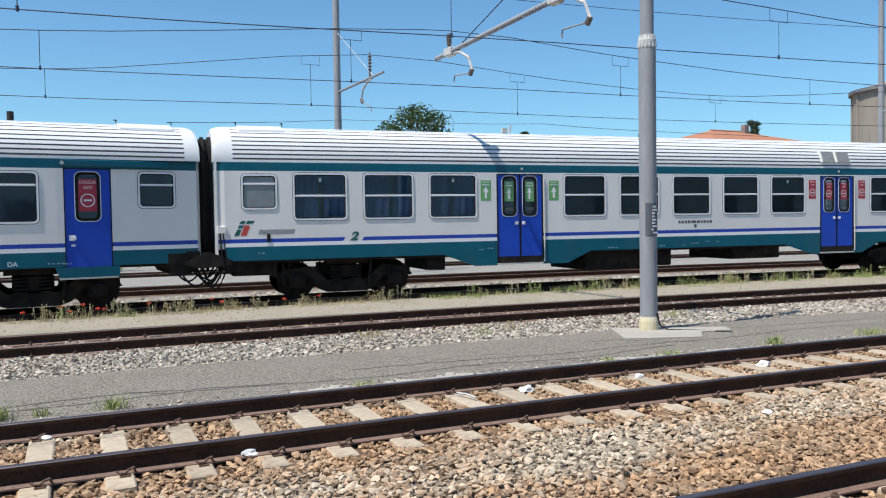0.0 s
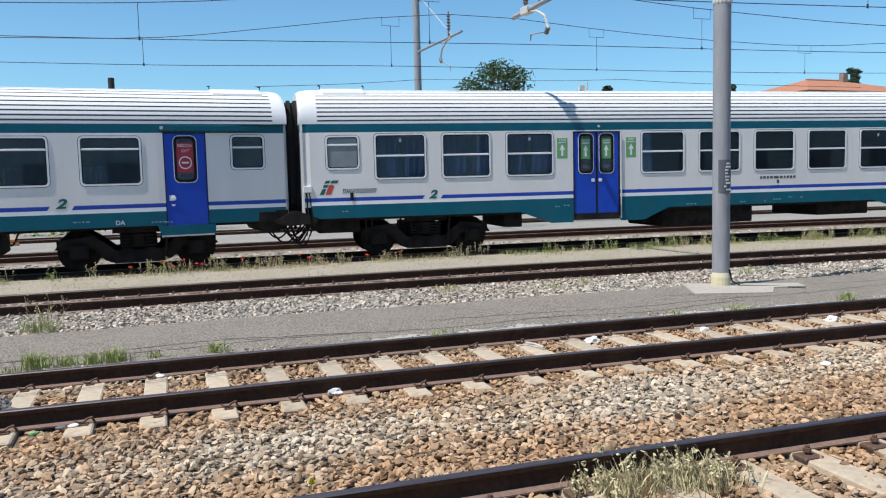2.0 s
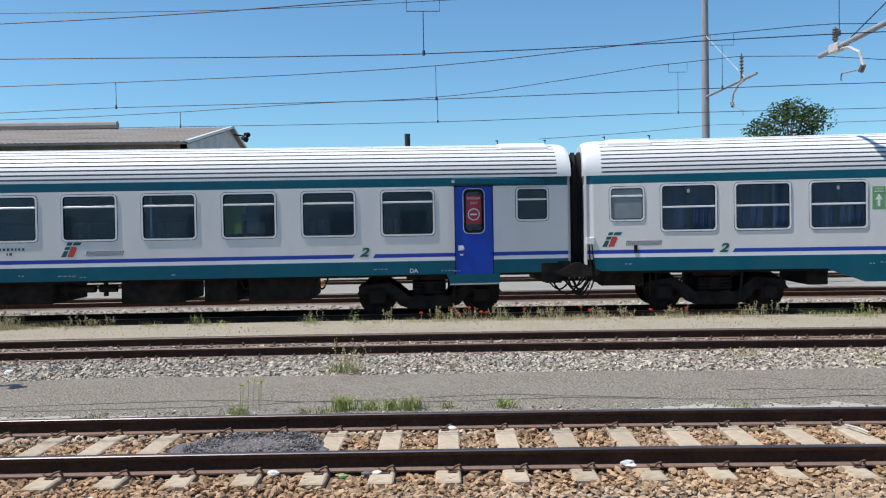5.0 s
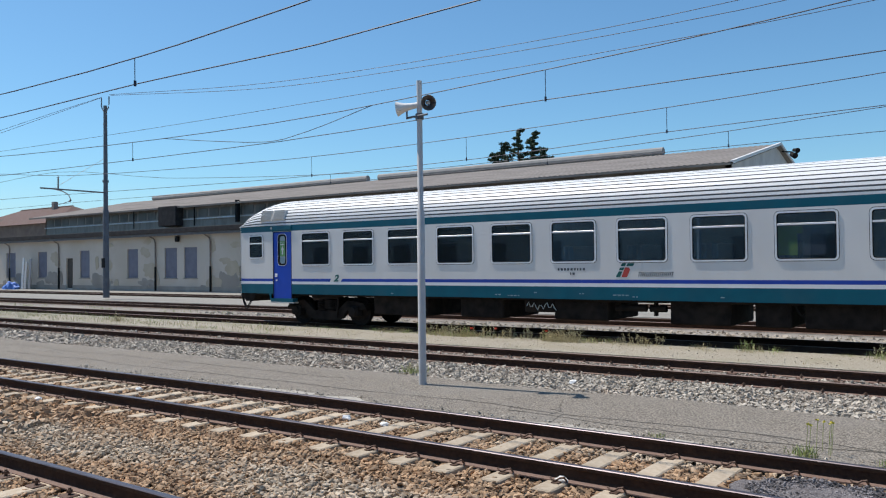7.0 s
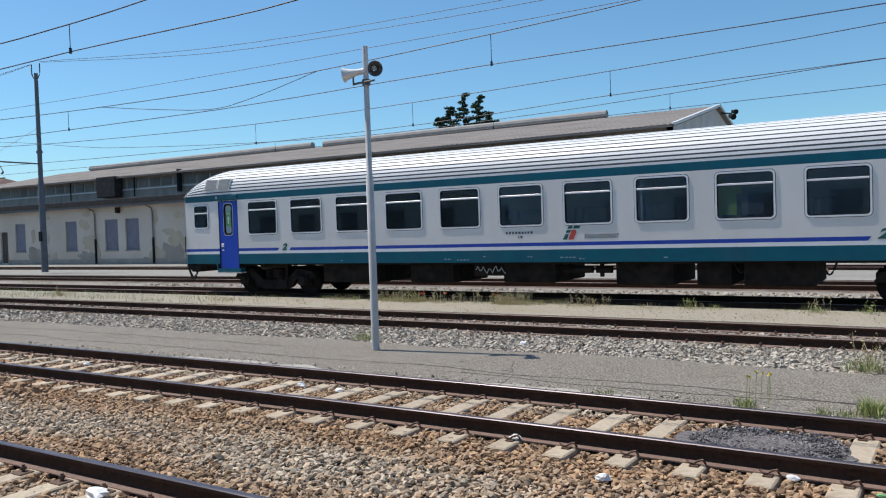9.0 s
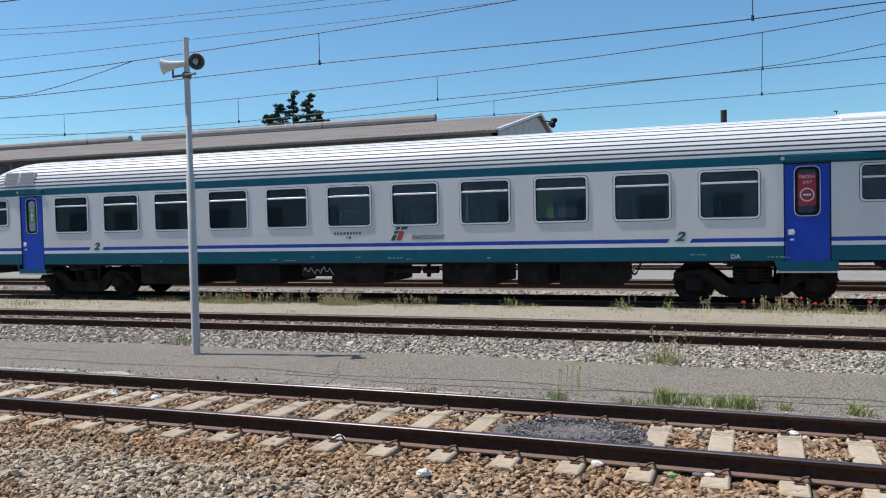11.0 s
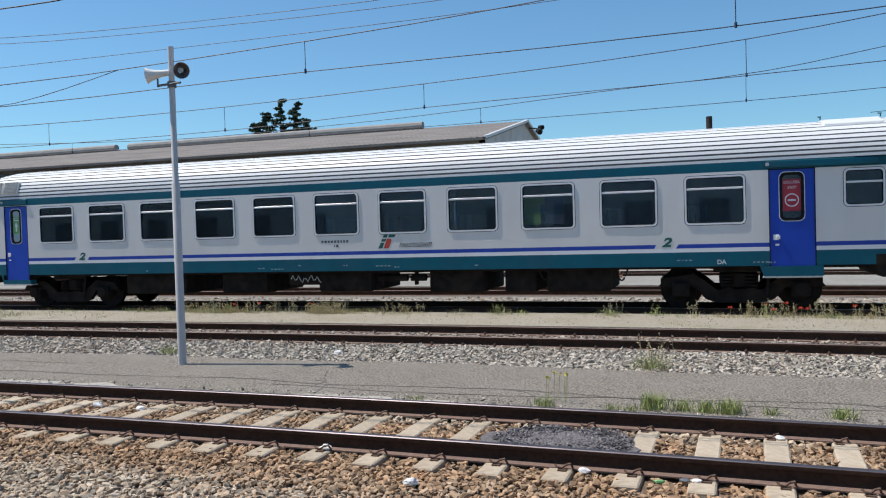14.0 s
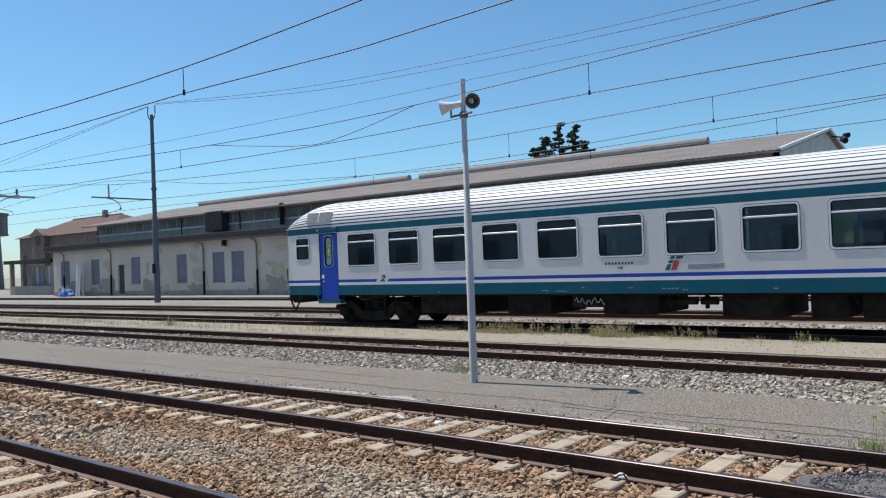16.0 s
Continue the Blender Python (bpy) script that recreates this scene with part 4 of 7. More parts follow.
def class_number(parent, x, z, size=0.28):
    ob = part("class_number", text_mesh("2", size, "logo_green", 0.3, 0.01), None, parent, "dark green sloping class number", loc=(x, -1.413, z))
    ob.scale = (1.35, 1, 1)
    for g, d in ((-0.27, 0.06), (0.27, -0.06)):
        bm = bmesh.new()
        prism(bm, [(x + g, 1.4 if d > 0 else 1.49), (x + g, 1.49 if d > 0 else 1.4), (x + g + d, 1.49 if d > 0 else 1.4)], "y", -1.413, -1.4)
        bmesh.ops.recalc_face_normals(bm, faces=bm.faces[:])
        part("stripe_end", bm, "body_blue", parent)


def emblem(parent, x, z):
    """Operator's emblem and wordmark as plain shapes."""
    bm = bmesh.new()
    w, h = 0.36, 0.34
    for quad, mi in ((((0.30, 0.80), (0.62, 0.80), (0.72, 1.0), (0.42, 1.0)), 0), (((0.72, 0.80), (1.18, 0.80), (1.30, 1.0), (0.82, 1.0)), 0),
                     (((0.18, 0.50), (0.50, 0.50), (0.58, 0.70), (0.26, 0.70)), 0), (((-0.06, 0.0), (0.26, 0.0), (0.42, 0.42), (0.16, 0.42)), 0),
                     (((0.36, 0.0), (0.74, 0.0), (0.98, 0.56), (0.9, 0.70), (0.62, 0.70)), 1)):
        prism(bm, [(x + w * u - 0.05, z + h * v) for u, v in quad], "y", -1.414, -1.411, mi)
    part("emblem", bm, ["logo_green", "logo_red"], parent, "green and red emblem shapes")
    bm = bmesh.new()
    u = x + 0.5
    for k in range(10):
        wd = 0.0 if k in (4, 8) else 0.052
        for v in ((u,) if wd == 0 else (u, u + wd)):
            prism(bm, [(v, z + 0.02), (v + 0.017, z + 0.02), (v + 0.055, z + 0.13), (v + 0.038, z + 0.13)], "y", -1.414, -1.411)
        if wd:
            e = z + (0.112, 0.065, 0.02)[k % 3]
            prism(bm, [(u + 0.02, e), (u + wd + 0.03, e), (u + wd + 0.036, e + 0.016), (u + 0.026, e + 0.016)], "y", -1.4145, -1.412)
        u += wd + 0.045
    part("wordmark", bm, "mark_dark", parent, "row of thin dark slanted bars")


def data_bars(parent, x, z, widths, h, mname, name="data_marking"):
    u = x
    for w in widths:
        bm = bmesh.new()
        box(bm, u, u + w, -1.414, -1.411, z, z + h)
        part(name, bm, mname, parent)
        u += w + 0.035


def wheel(parent, x, y):
    bm = bmesh.new()
    tube(bm, [(x, y - 0.065, 0.46), (x, y + 0.065, 0.46)], 0.46, 28)
    tube(bm, [(x, y - 0.085, 0.46), (x, y - 0.05, 0.46)], [0.3, 0.34], 20)
    part("wheel", bm, "under", parent)


def bogie(coach, xc):
    bm = bmesh.new()
    for s in (-1, 1):
        y0, y1 = sorted((s * 0.93, s * 1.07))
        prism(bm, [(-1.75, 0.52), (-1.6, 0.72), (-0.95, 0.8), (-0.7, 0.62), (-0.5, 0.45), (0.5, 0.45), (0.7, 0.62), (0.95, 0.8), (1.6, 0.72), (1.75, 0.52),
                   (1.2, 0.5), (0.95, 0.5), (0.72, 0.24), (0.5, 0.16), (-0.5, 0.16), (-0.72, 0.24), (-0.95, 0.5), (-1.2, 0.5)], "y", y0, y1)
        for k in (-1.25, 1.25):
            box(bm, k - 0.19, k + 0.19, *sorted((s * 0.9, s * 1.17)), 0.3, 0.62, bevel=0.03)
            tube(bm, [(k, s * 1.15, 0.46), (k, s * 1.22, 0.46)], 0.14, 14)
        for k in (-0.24, 0.24):
            for lev in range(5):
                tube(bm, [(k, s * 1.0, 0.45 + 0.075 * lev), (k, s * 1.0, 0.49 + 0.075 * lev)], 0.13, 12)
        box(bm, -0.55, 0.55, *sorted((s * 0.85, s * 1.12)), 0.84, 0.93)
        tube(bm, [(0.55, s * 1.13, 0.25), (0.62, s * 1.13, 0.92)], 0.035, 8)
    box(bm, -0.4, 0.4, -1.0, 1.0, 0.5, 0.8)
    box(bm, -1.7, -1.55, -1.0, 1.0, 0.5, 0.7)
    box(bm, 1.55, 1.7, -1.0, 1.0, 0.5, 0.7)
    b = part("bogie", bm, "under", coach, "black steel bogie with coil springs", loc=(xc, 0, 0))
    for k in (-1.25, 1.25):
        for s in (-0.75, 0.75):
            wheel(b, k, s)
        bm = bmesh.new()
        tube(bm, [(k, -0.9, 0.46), (k, 0.9, 0.46)], 0.08, 10)
        part("axle", bm, "under", b)


def under_box(coach, x0, x1, z0, y0=-1.15, y1=0.9):
    bm = bmesh.new()
    box(bm, x0, x1, y0, y1, z0, 0.97, bevel=0.03)
    box(bm, x0 + 0.08, x1 - 0.08, y0 - 0.012, y0, z0 + 0.08, 0.88)
    tube(bm, [(x1 - 0.14, y0 - 0.035, z0 + 0.3), (x1 - 0.14, y0 - 0.035, z0 + 0.42)], 0.012, 6)
    part("equipment_box", bm, "under", coach)


def shell(coach, x0, x1):
    """Floor, ends, ceiling, corridor wall and solebar."""
    bm = bmesh.new()
    box(bm, x0 + 0.05, x1 - 0.05, -1.3, 1.3, 0.97, 1.2)
    part("underframe", bm, "under", coach)
    for y in (-1.345, 1.25):
        bm = bmesh.new()
        box(bm, x0 + 0.05, x1 - 0.05, y, y + 0.095, 0.93, 1.12)
        part("solebar", bm, "under", coach)
    bm = bmesh.new()
    box(bm, x0 + 0.08, x1 - 0.08, 0.35, 0.39, 1.2, 3.25)
    box(bm, x0 + 0.08, x1 - 0.08, -1.345, 1.345, 3.2, 3.25)
    part("corridor_wall", bm, "interior", coach)


def end_wall(coach, x, sgn):
    bm = bmesh.new()
    for y0, y1, z0, z1 in ((-1.41, -0.5, 0.99, 3.26), (0.5, 1.41, 0.99, 3.26), (-0.5, 0.5, 3.0, 3.26)):
        box(bm, *sorted((x, x + sgn * 0.06)), y0, y1, z0, z1)
    part("end_wall", bm, "body_grey", coach)
    bm = bmesh.new()
    for k in range(3):
        q = x - sgn * (0.02 + 0.03 * k)
        ring_pts = [(-0.62, 1.1), (0.62, 1.1), (0.62, 3.35), (-0.62, 3.35)]
        inner = [(-0.48, 1.2), (0.48, 1.2), (0.48, 3.2), (-0.48, 3.2)]
        vs = [[bm.verts.new((xx, y, z)) for y, z in o] for o in (ring_pts, inner) for xx in (q - 0.012, q + 0.012)]
        for a, b in ((0, 1), (1, 3), (3, 2), (2, 0)):
            for i in range(4):
                bm.faces.new((vs[a][i], vs[a][(i + 1) % 4], vs[b][(i + 1) % 4], vs[b][i]))
    box(bm, *sorted((x, x + sgn * 0.04)), -0.5, 0.5, 1.1, 3.0)
    bmesh.ops.recalc_face_normals(bm, faces=bm.faces[:])
    part("gangway", bm, "rubber", coach, "black rubber gangway bellows")
    bm = bmesh.new()
    prism(bm, [(x + sgn * 0.02, 0.95), (x + sgn * 0.02, 1.24), (x + sgn * 0.5, 1.24), (x + sgn * 0.75, 0.98), (x + sgn * 0.6, 0.72), (x + sgn * 0.25, 0.72)], "y", -1.28, 1.28)
    bmesh.ops.recalc_face_normals(bm, faces=bm.faces[:])
    part("buffer_beam", bm, "under", coach)
    bm = bmesh.new()
    tube(bm, [(x + sgn * 0.1, 0, 1.0), (x - sgn * 0.12, 0, 0.95), (x - sgn * 0.12, 0, 0.7)], 0.06, 8)
    part("coupling_hook", bm, "under", coach)
    for s in (-0.88, 0.88):
        bm = bmesh.new()
        tube(bm, [(x, s, 1.06), (x - sgn * 0.07, s, 1.06)], 0.11, 12)
        tube(bm, [(x - sgn * 0.07, s, 1.06), (x - sgn * 0.1, s, 1.06)], [0.24, 0.22], 18)
        part("buffer", bm, "under", coach)


def hose(coach, x, y, dx, drop, r=0.022):
    bm = bmesh.new()
    tube(bm, [(x + dx * k / 10, y, 0.95 - drop * math.sin(math.pi * k / 10)) for k in range(11)], r, 7)
    part("hose", bm, "rubber", coach)


def leaf_door(parent, x0, x1, z0, z1, win, name="door", label="blue painted door with a tall window", mats="door_blue"):
    """A flush door leaf with a rounded, glazed opening."""
    wx0, wx1, wz0, wz1 = win
    bm = bmesh.new()
    ix = [x0, wx0, wx1, x1]
    iz = [z0, wz0, wz1, z1]
    for i in range(3):
        for j in range(3):
            if not (i == 1 and j == 1):
                box(bm, ix[i], ix[i + 1], -1.395, -1.355, iz[j], iz[j + 1])
    bmesh.ops.remove_doubles(bm, verts=bm.verts[:], dist=0.0005)
    d = part(name, bm, mats, parent, label)
    bm = bmesh.new()
    ring(bm, rrect(wx0 - 0.04, wx1 + 0.04, wz0 - 0.04, wz1 + 0.04, 0.12), rrect(wx0 + 0.02, wx1 - 0.02, wz0 + 0.02, wz1 - 0.02, 0.08), -1.405, -1.385)
    part("gasket", bm, "rubber", d)
    bm = bmesh.new()
    ring(bm, rrect(wx0 - 0.055, wx1 + 0.055, wz0 - 0.055, wz1 + 0.055, 0.13), rrect(wx0 - 0.038, wx1 + 0.038, wz0 - 0.038, wz1 + 0.038, 0.118), -1.403, -1.387)
    part("trim", bm, "alu", d)
    bm = bmesh.new()
    prism(bm, rrect(wx0, wx1, wz0, wz1, 0.09), "y", -1.383, -1.377)
    part("pane", bm, "glass", d).visible_shadow = False
    return d


def seats(coach, xs):
    for x in xs:
        bm = bmesh.new()
        for s, t in ((-1, -0.12), (1, 0.12)):
            box(bm, x + t - 0.07, x + t + 0.07, -1.2, 0.25, 1.6, 2.35, bevel=0.03)
            box(bm, x + t + s * 0.05, x + t + s * 0.5, -1.2, 0.25, 1.55, 1.7, bevel=0.03)
        part("seat", bm, "seat_cloth", coach)


def small_print(coach, x, z, rnd, n=5):
    data_bars(coach, x, z, [rnd.uniform(0.03, 0.09) for _ in range(n)], 0.028, "mark_worn", "stencil_marking")


def coach_one():
    X0, X1 = -22.0, 3.82
    cx = (X0 + X1) / 2
    c = thing("railway_coach", (cx, 21.0, 0), "grey passenger coach with teal bands and single blue doors", "railway coach", "coupled parked coaches")
    L = lambda x: x - cx
    wins = [(m - 0.6, m + 0.6) for m in (-18.30, -16.50, -14.71, -12.90, -11.08, -9.265, -7.45, -5.63, -3.78, -1.93, -0.07)]
    holes = [(L(a), L(b), 1.945, 2.955) for a, b in wins] + [(L(-21.5), L(-20.83), 2.2, 2.93), (L(2.54), L(3.26), 2.25, 2.98)]
    doors = [(L(-20.3), L(-19.38), 0.8, 3.05), (L(1.03), L(1.96), 0.8, 3.07)]
    gaps = [(L(-17.69), L(-17.15)), (L(-1.39), L(-0.85))]
    bends = [(L(0.9), L(0.9)), (L(-19.3), L(-19.3))]
    side_wall(c, L(X0), L(X1), holes + doors, gaps + bends)
    side_wall(c, L(X0), L(X1), holes, bends, far=True)
    for k, h in enumerate(holes):
        bar = h[3] - 0.25 if k < 11 else h[2] + 0.52 * (h[3] - h[2]) + 0.1
        window(c, *h, bar)
        window(c, *h, bar, far=True)
    roof(c, L(X0), L(X1), (1.7, 0.95, True), (0.32, 0.08, False), 4.15)
    shell(c, L(X0), L(X1))
    end_wall(c, L(X0), 1)
    end_wall(c, L(X1), -1)
    # doors
    for (x0, x1, z0, z1), win, sign in ((doors[0], (L(-20.02), L(-19.68), 1.97, 2.92), False), (doors[1], (L(1.29), L(1.7), 1.99, 2.95), True)):
        d = leaf_door(c, x0 + 0.02, x1 - 0.02, 0.84 if not sign else 0.98, z1 - 0.02, win)
        bm = bmesh.new()
        box(bm, x0 + 0.08, x0 + 0.2, -1.403, -1.395, 1.54, 1.66, bevel=0.004)
        part("handle_plate", bm, "alu", d, "pale metal handle plate")
        bm = bmesh.new()
        box(bm, x0 + 0.14, x0 + 0.22, -1.43, -1.403, 1.56, 1.63, bevel=0.006)
        part("handle", bm, "alu", d, "pale metal handle")
        bm = bmesh.new()
        box(bm, x0 + 0.12, x0 + 0.2, -1.401, -1.395, 1.42, 1.46)
        part("lock_plate", bm, "alu", d)
        bm = bmesh.new()
        for xx in (x0, x1 - 0.02):
            box(bm, xx, xx + 0.02, -1.412, -1.36, 0.84, z1)
        box(bm, x0, x1, -1.412, -1.36, z1 - 0.02, z1)
        part("door_seal", bm, "rubber", c)
        bm = bmesh.new()
        zz = 0.76 if sign else 0.72
        box(bm, x0 - 0.12, x1 + 0.14 if sign else x1 + 0.05, -1.415, -1.2, zz, 0.98 if sign else 0.84)
        prism(bm, [(x0 - 0.12, 0.99), (x0 - 0.12, zz), (x0 - 0.2, 0.99)], "y", -1.41, -1.38)
        part("step_box", bm, "body_teal", c)
        bm = bmesh.new()
        box(bm, x0 - 0.12, x1 + 0.1, -1.43, -1.2, zz - 0.035, zz - 0.002)
        part("step", bm, "fitting", c, "pale worn metal step")
        bm = bmesh.new()
        box(bm, x0 - 0.04, x1 + (1.2 if sign else 0.02), -1.5 if sign else -1.45, -1.405, 3.1, 3.24, bevel=0.012)
        part("door_rail_cover", bm, "body_teal", c)
        bm = bmesh.new()
        tube(bm, [(x0 - 0.02, -1.51 if sign else -1.47, 3.17), (x0 - 0.02, -1.445, 3.17)], 0.04, 10)
        part("door_lamp", bm, "fitting", c)
        if sign:
            sign_plate(d, L(1.495), 2.5, 0.36, 0.68, -1.384, "sign_red", "no", (("DISCESA", 0.085), ("EXIT", 0.085)))
        else:
            sign_plate(d, L(-19.85), 2.48, 0.26, 0.5, -1.384, "sign_green", "up", (("SALITA", 0.06),))
    class_number(c, L(-17.42), 1.5)
    class_number(c, L(-1.12), 1.53)
    emblem(c, L(-8.05), 1.55)
    data_bars(c, L(-9.7), 1.72, [0.05, 0.06, 0.05, 0.06, 0.06, 0.05, 0.04, 0.05, 0.06], 0.06, "mark_dark")
    data_bars(c, L(-9.35), 1.61, [0.03, 0.06], 0.06, "mark_dark")
    part("lettering", text_mesh("DA", 0.135, "mark_pale", 0.0, 0.004), None, c, loc=(L(0.05), -1.413, 1.08))
    rnd = random.Random(4)
    for x in (-15.2, -14.0, -11.6, -11.2, -10.4, -9.1, -8.2, -7.7, -5.6, -0.9, 0.7, 1.0):
        small_print(c, L(x), rnd.uniform(1.02, 1.14), rnd, rnd.choice((1, 2, 4)))
    # roof fittings
    for x in (-20.85, -20.25):
        vent(c, L(x), 0.54)
    hatch(c, L(2.2), L(3.35), 4.15)
    # below the floor
    bogie(c, L(-18.2))
    bogie(c, L(0.42))
    for x0, x1, z in ((-16.1, -14.07, 0.4), (-12.9, -11.5, 0.42), (-10.84, -9.95, 0.62), (-9.95, -8.45, 0.45), (-6.86, -5.45, 0.42), (-4.92, -4.15, 0.42), (-3.88, -2.4, 0.42)):
        under_box(c, L(x0), L(x1), z)
    # scrawl on one box, as a plain curving line
    bm = bmesh.new()
    tube(bm, [(L(-10.75) + 0.055 * k, -1.18, 0.78 + 0.08 * math.sin(k * 1.9) + 0.03 * math.sin(k * 0.7)) for k in range(17)], 0.012, 5)
    part("paint_scrawl", bm, "mark_pale", c, "pale sprayed paint line")
    for x0, x1 in ((-8.3, -7.5), (-7.4, -7.0)):
        bm = bmesh.new()
        tube(bm, [(L(x0), -1.0, 0.78), (L(x1), -1.0, 0.78)], 0.09, 10)
        box(bm, L(x0) + 0.1, L(x0) + 0.16, -1.05, -0.9, 0.6, 0.97)
        part("air_pipe", bm, "under", c)
    for x, dx, drop in ((-22.25, 0.6, 0.5), (-22.2, 0.5, 0.42), (3.2, 0.75, 0.4), (3.3, 0.9, 0.52), (-4.1, 0.3, 0.25), (-2.3, 0.3, 0.28)):
        hose(c, L(x), -1.05, dx, drop)
    bm = bmesh.new()
    tube(bm, [(L(-21.98), -1.38, 1.42), (L(-21.98), -1.45, 1.42), (L(-21.98), -1.45, 1.9), (L(-21.98), -1.38, 1.9)], 0.014, 6)
    part("grab_rail", bm, "under", c)
    seats(c, [L(-18.6 + 1.822 * k - 0.05) for k in range(1, 11)])
    # Plain yellow-green and grey panels set just inside one window.
    for name, x0, x1, z0, z1, m in (("curtain", -4.28, -3.78, 2.5, 2.66, "curtain_green"), ("curtain", -4.28, -3.88, 2.03, 2.5, "curtain_green"), ("poster", -3.76, -3.32, 2.03, 2.62, "shutter")):
        bm = bmesh.new()
        box(bm, L(x0) - 0.08, L(x1) - 0.08, -1.39, -1.38, z0, z1)
        part(name, bm, m, c, "yellow-green panel behind the glass" if name == "curtain" else "grey panel behind the glass")
    under = ("bogie", "wheel", "axle", "hose", "equipment_box", "roof", "roof_vent", "roof_hatch", "roof_hook", "slat", "underframe", "buffer_beam", "gangway")
    taper(c, L(0.9), L(X1), 0.05, under)
    taper(c, L(-19.3), L(X0), 0.04, under)
    return c


def taper(c, x_from, x_to, slope, keep):
    """Draws the skin of a coach inwards from x_from towards its end at x_to."""
    s = 1 if x_to > x_from else -1
    for ob in c.children_recursive:
        if ob.type != "MESH" or ob.name.split(".")[0] in keep or ob.parent.name.split(".")[0] in keep:
            continue
        if ob.location.length > 0.01:
            d = s * (ob.location.x - x_from)
            if d > 0:
                ob.location.y -= math.copysign(slope * d, ob.location.y)
            continue
        for v in ob.data.vertices:
            d = s * (v.co.x - x_from)
            if d > 0 and abs(v.co.y) > 1.19:
                v.co.y -= math.copysign(slope * d, v.co.y)


def vent(c, x, w):
    bm = bmesh.new()
    y0, z0, y1, z1 = -1.40, 3.43, -1.285, 3.76
    d = Vector((0, y1 - y0, z1 - z0))
    up = Vector((0, -d.z, d.y)).normalized() * 0.04
    quad = [Vector((x, y0, z0)) + up, Vector((x + w, y0, z0)) + up, Vector((x + w, y1, z1)) + up, Vector((x, y1, z1)) + up]
    top = [bm.verts.new(q) for q in quad]
    low = [bm.verts.new(q - 3 * up) for q in quad]
    bm.faces.new(top)
    for k in range(4):
        bm.faces.new((top[k], low[k], low[(k + 1) % 4], top[(k + 1) % 4]))
    v = part("roof_vent", bm, "horn_grey", c, "pale grey louvred roof vent")
    for k in range(8):
        bm = bmesh.new()
        p = Vector((0, y0, z0)) + d * ((k + 0.5) / 8) + up * 1.25
        box(bm, x + 0.03, x + w - 0.03, p.y - 0.012, p.y + 0.012, p.z - 0.012, p.z + 0.012)
        part("slat", bm, "fitting", v)


def hatch(c, x0, x1, top):
    bm = bmesh.new()
    prism(bm, [(-0.97, top - 0.22), (-0.94, top - 0.13), (-0.45, top + 0.01), (0, top + 0.03), (0.45, top + 0.01), (0.94, top - 0.13), (0.97, top - 0.22)], "x", x0, x1)
    bmesh.ops.bevel(bm, geom=bm.edges[:], offset=0.015, segments=1, affect="EDGES")
    bmesh.ops.recalc_face_normals(bm, faces=bm.faces[:])
    part("roof_hatch", bm, "roof_white", c, "raised white roof panel")
    for x in (x0 - 0.02, x1 + 0.02):
        bm = bmesh.new()
        tube(bm, [(x, -0.5, top), (x, -0.5, top + 0.07)], 0.012, 6)
        box(bm, x - 0.05, x + 0.02, -0.52, -0.48, top + 0.06, top + 0.08)
        part("roof_hook", bm, "under", c)


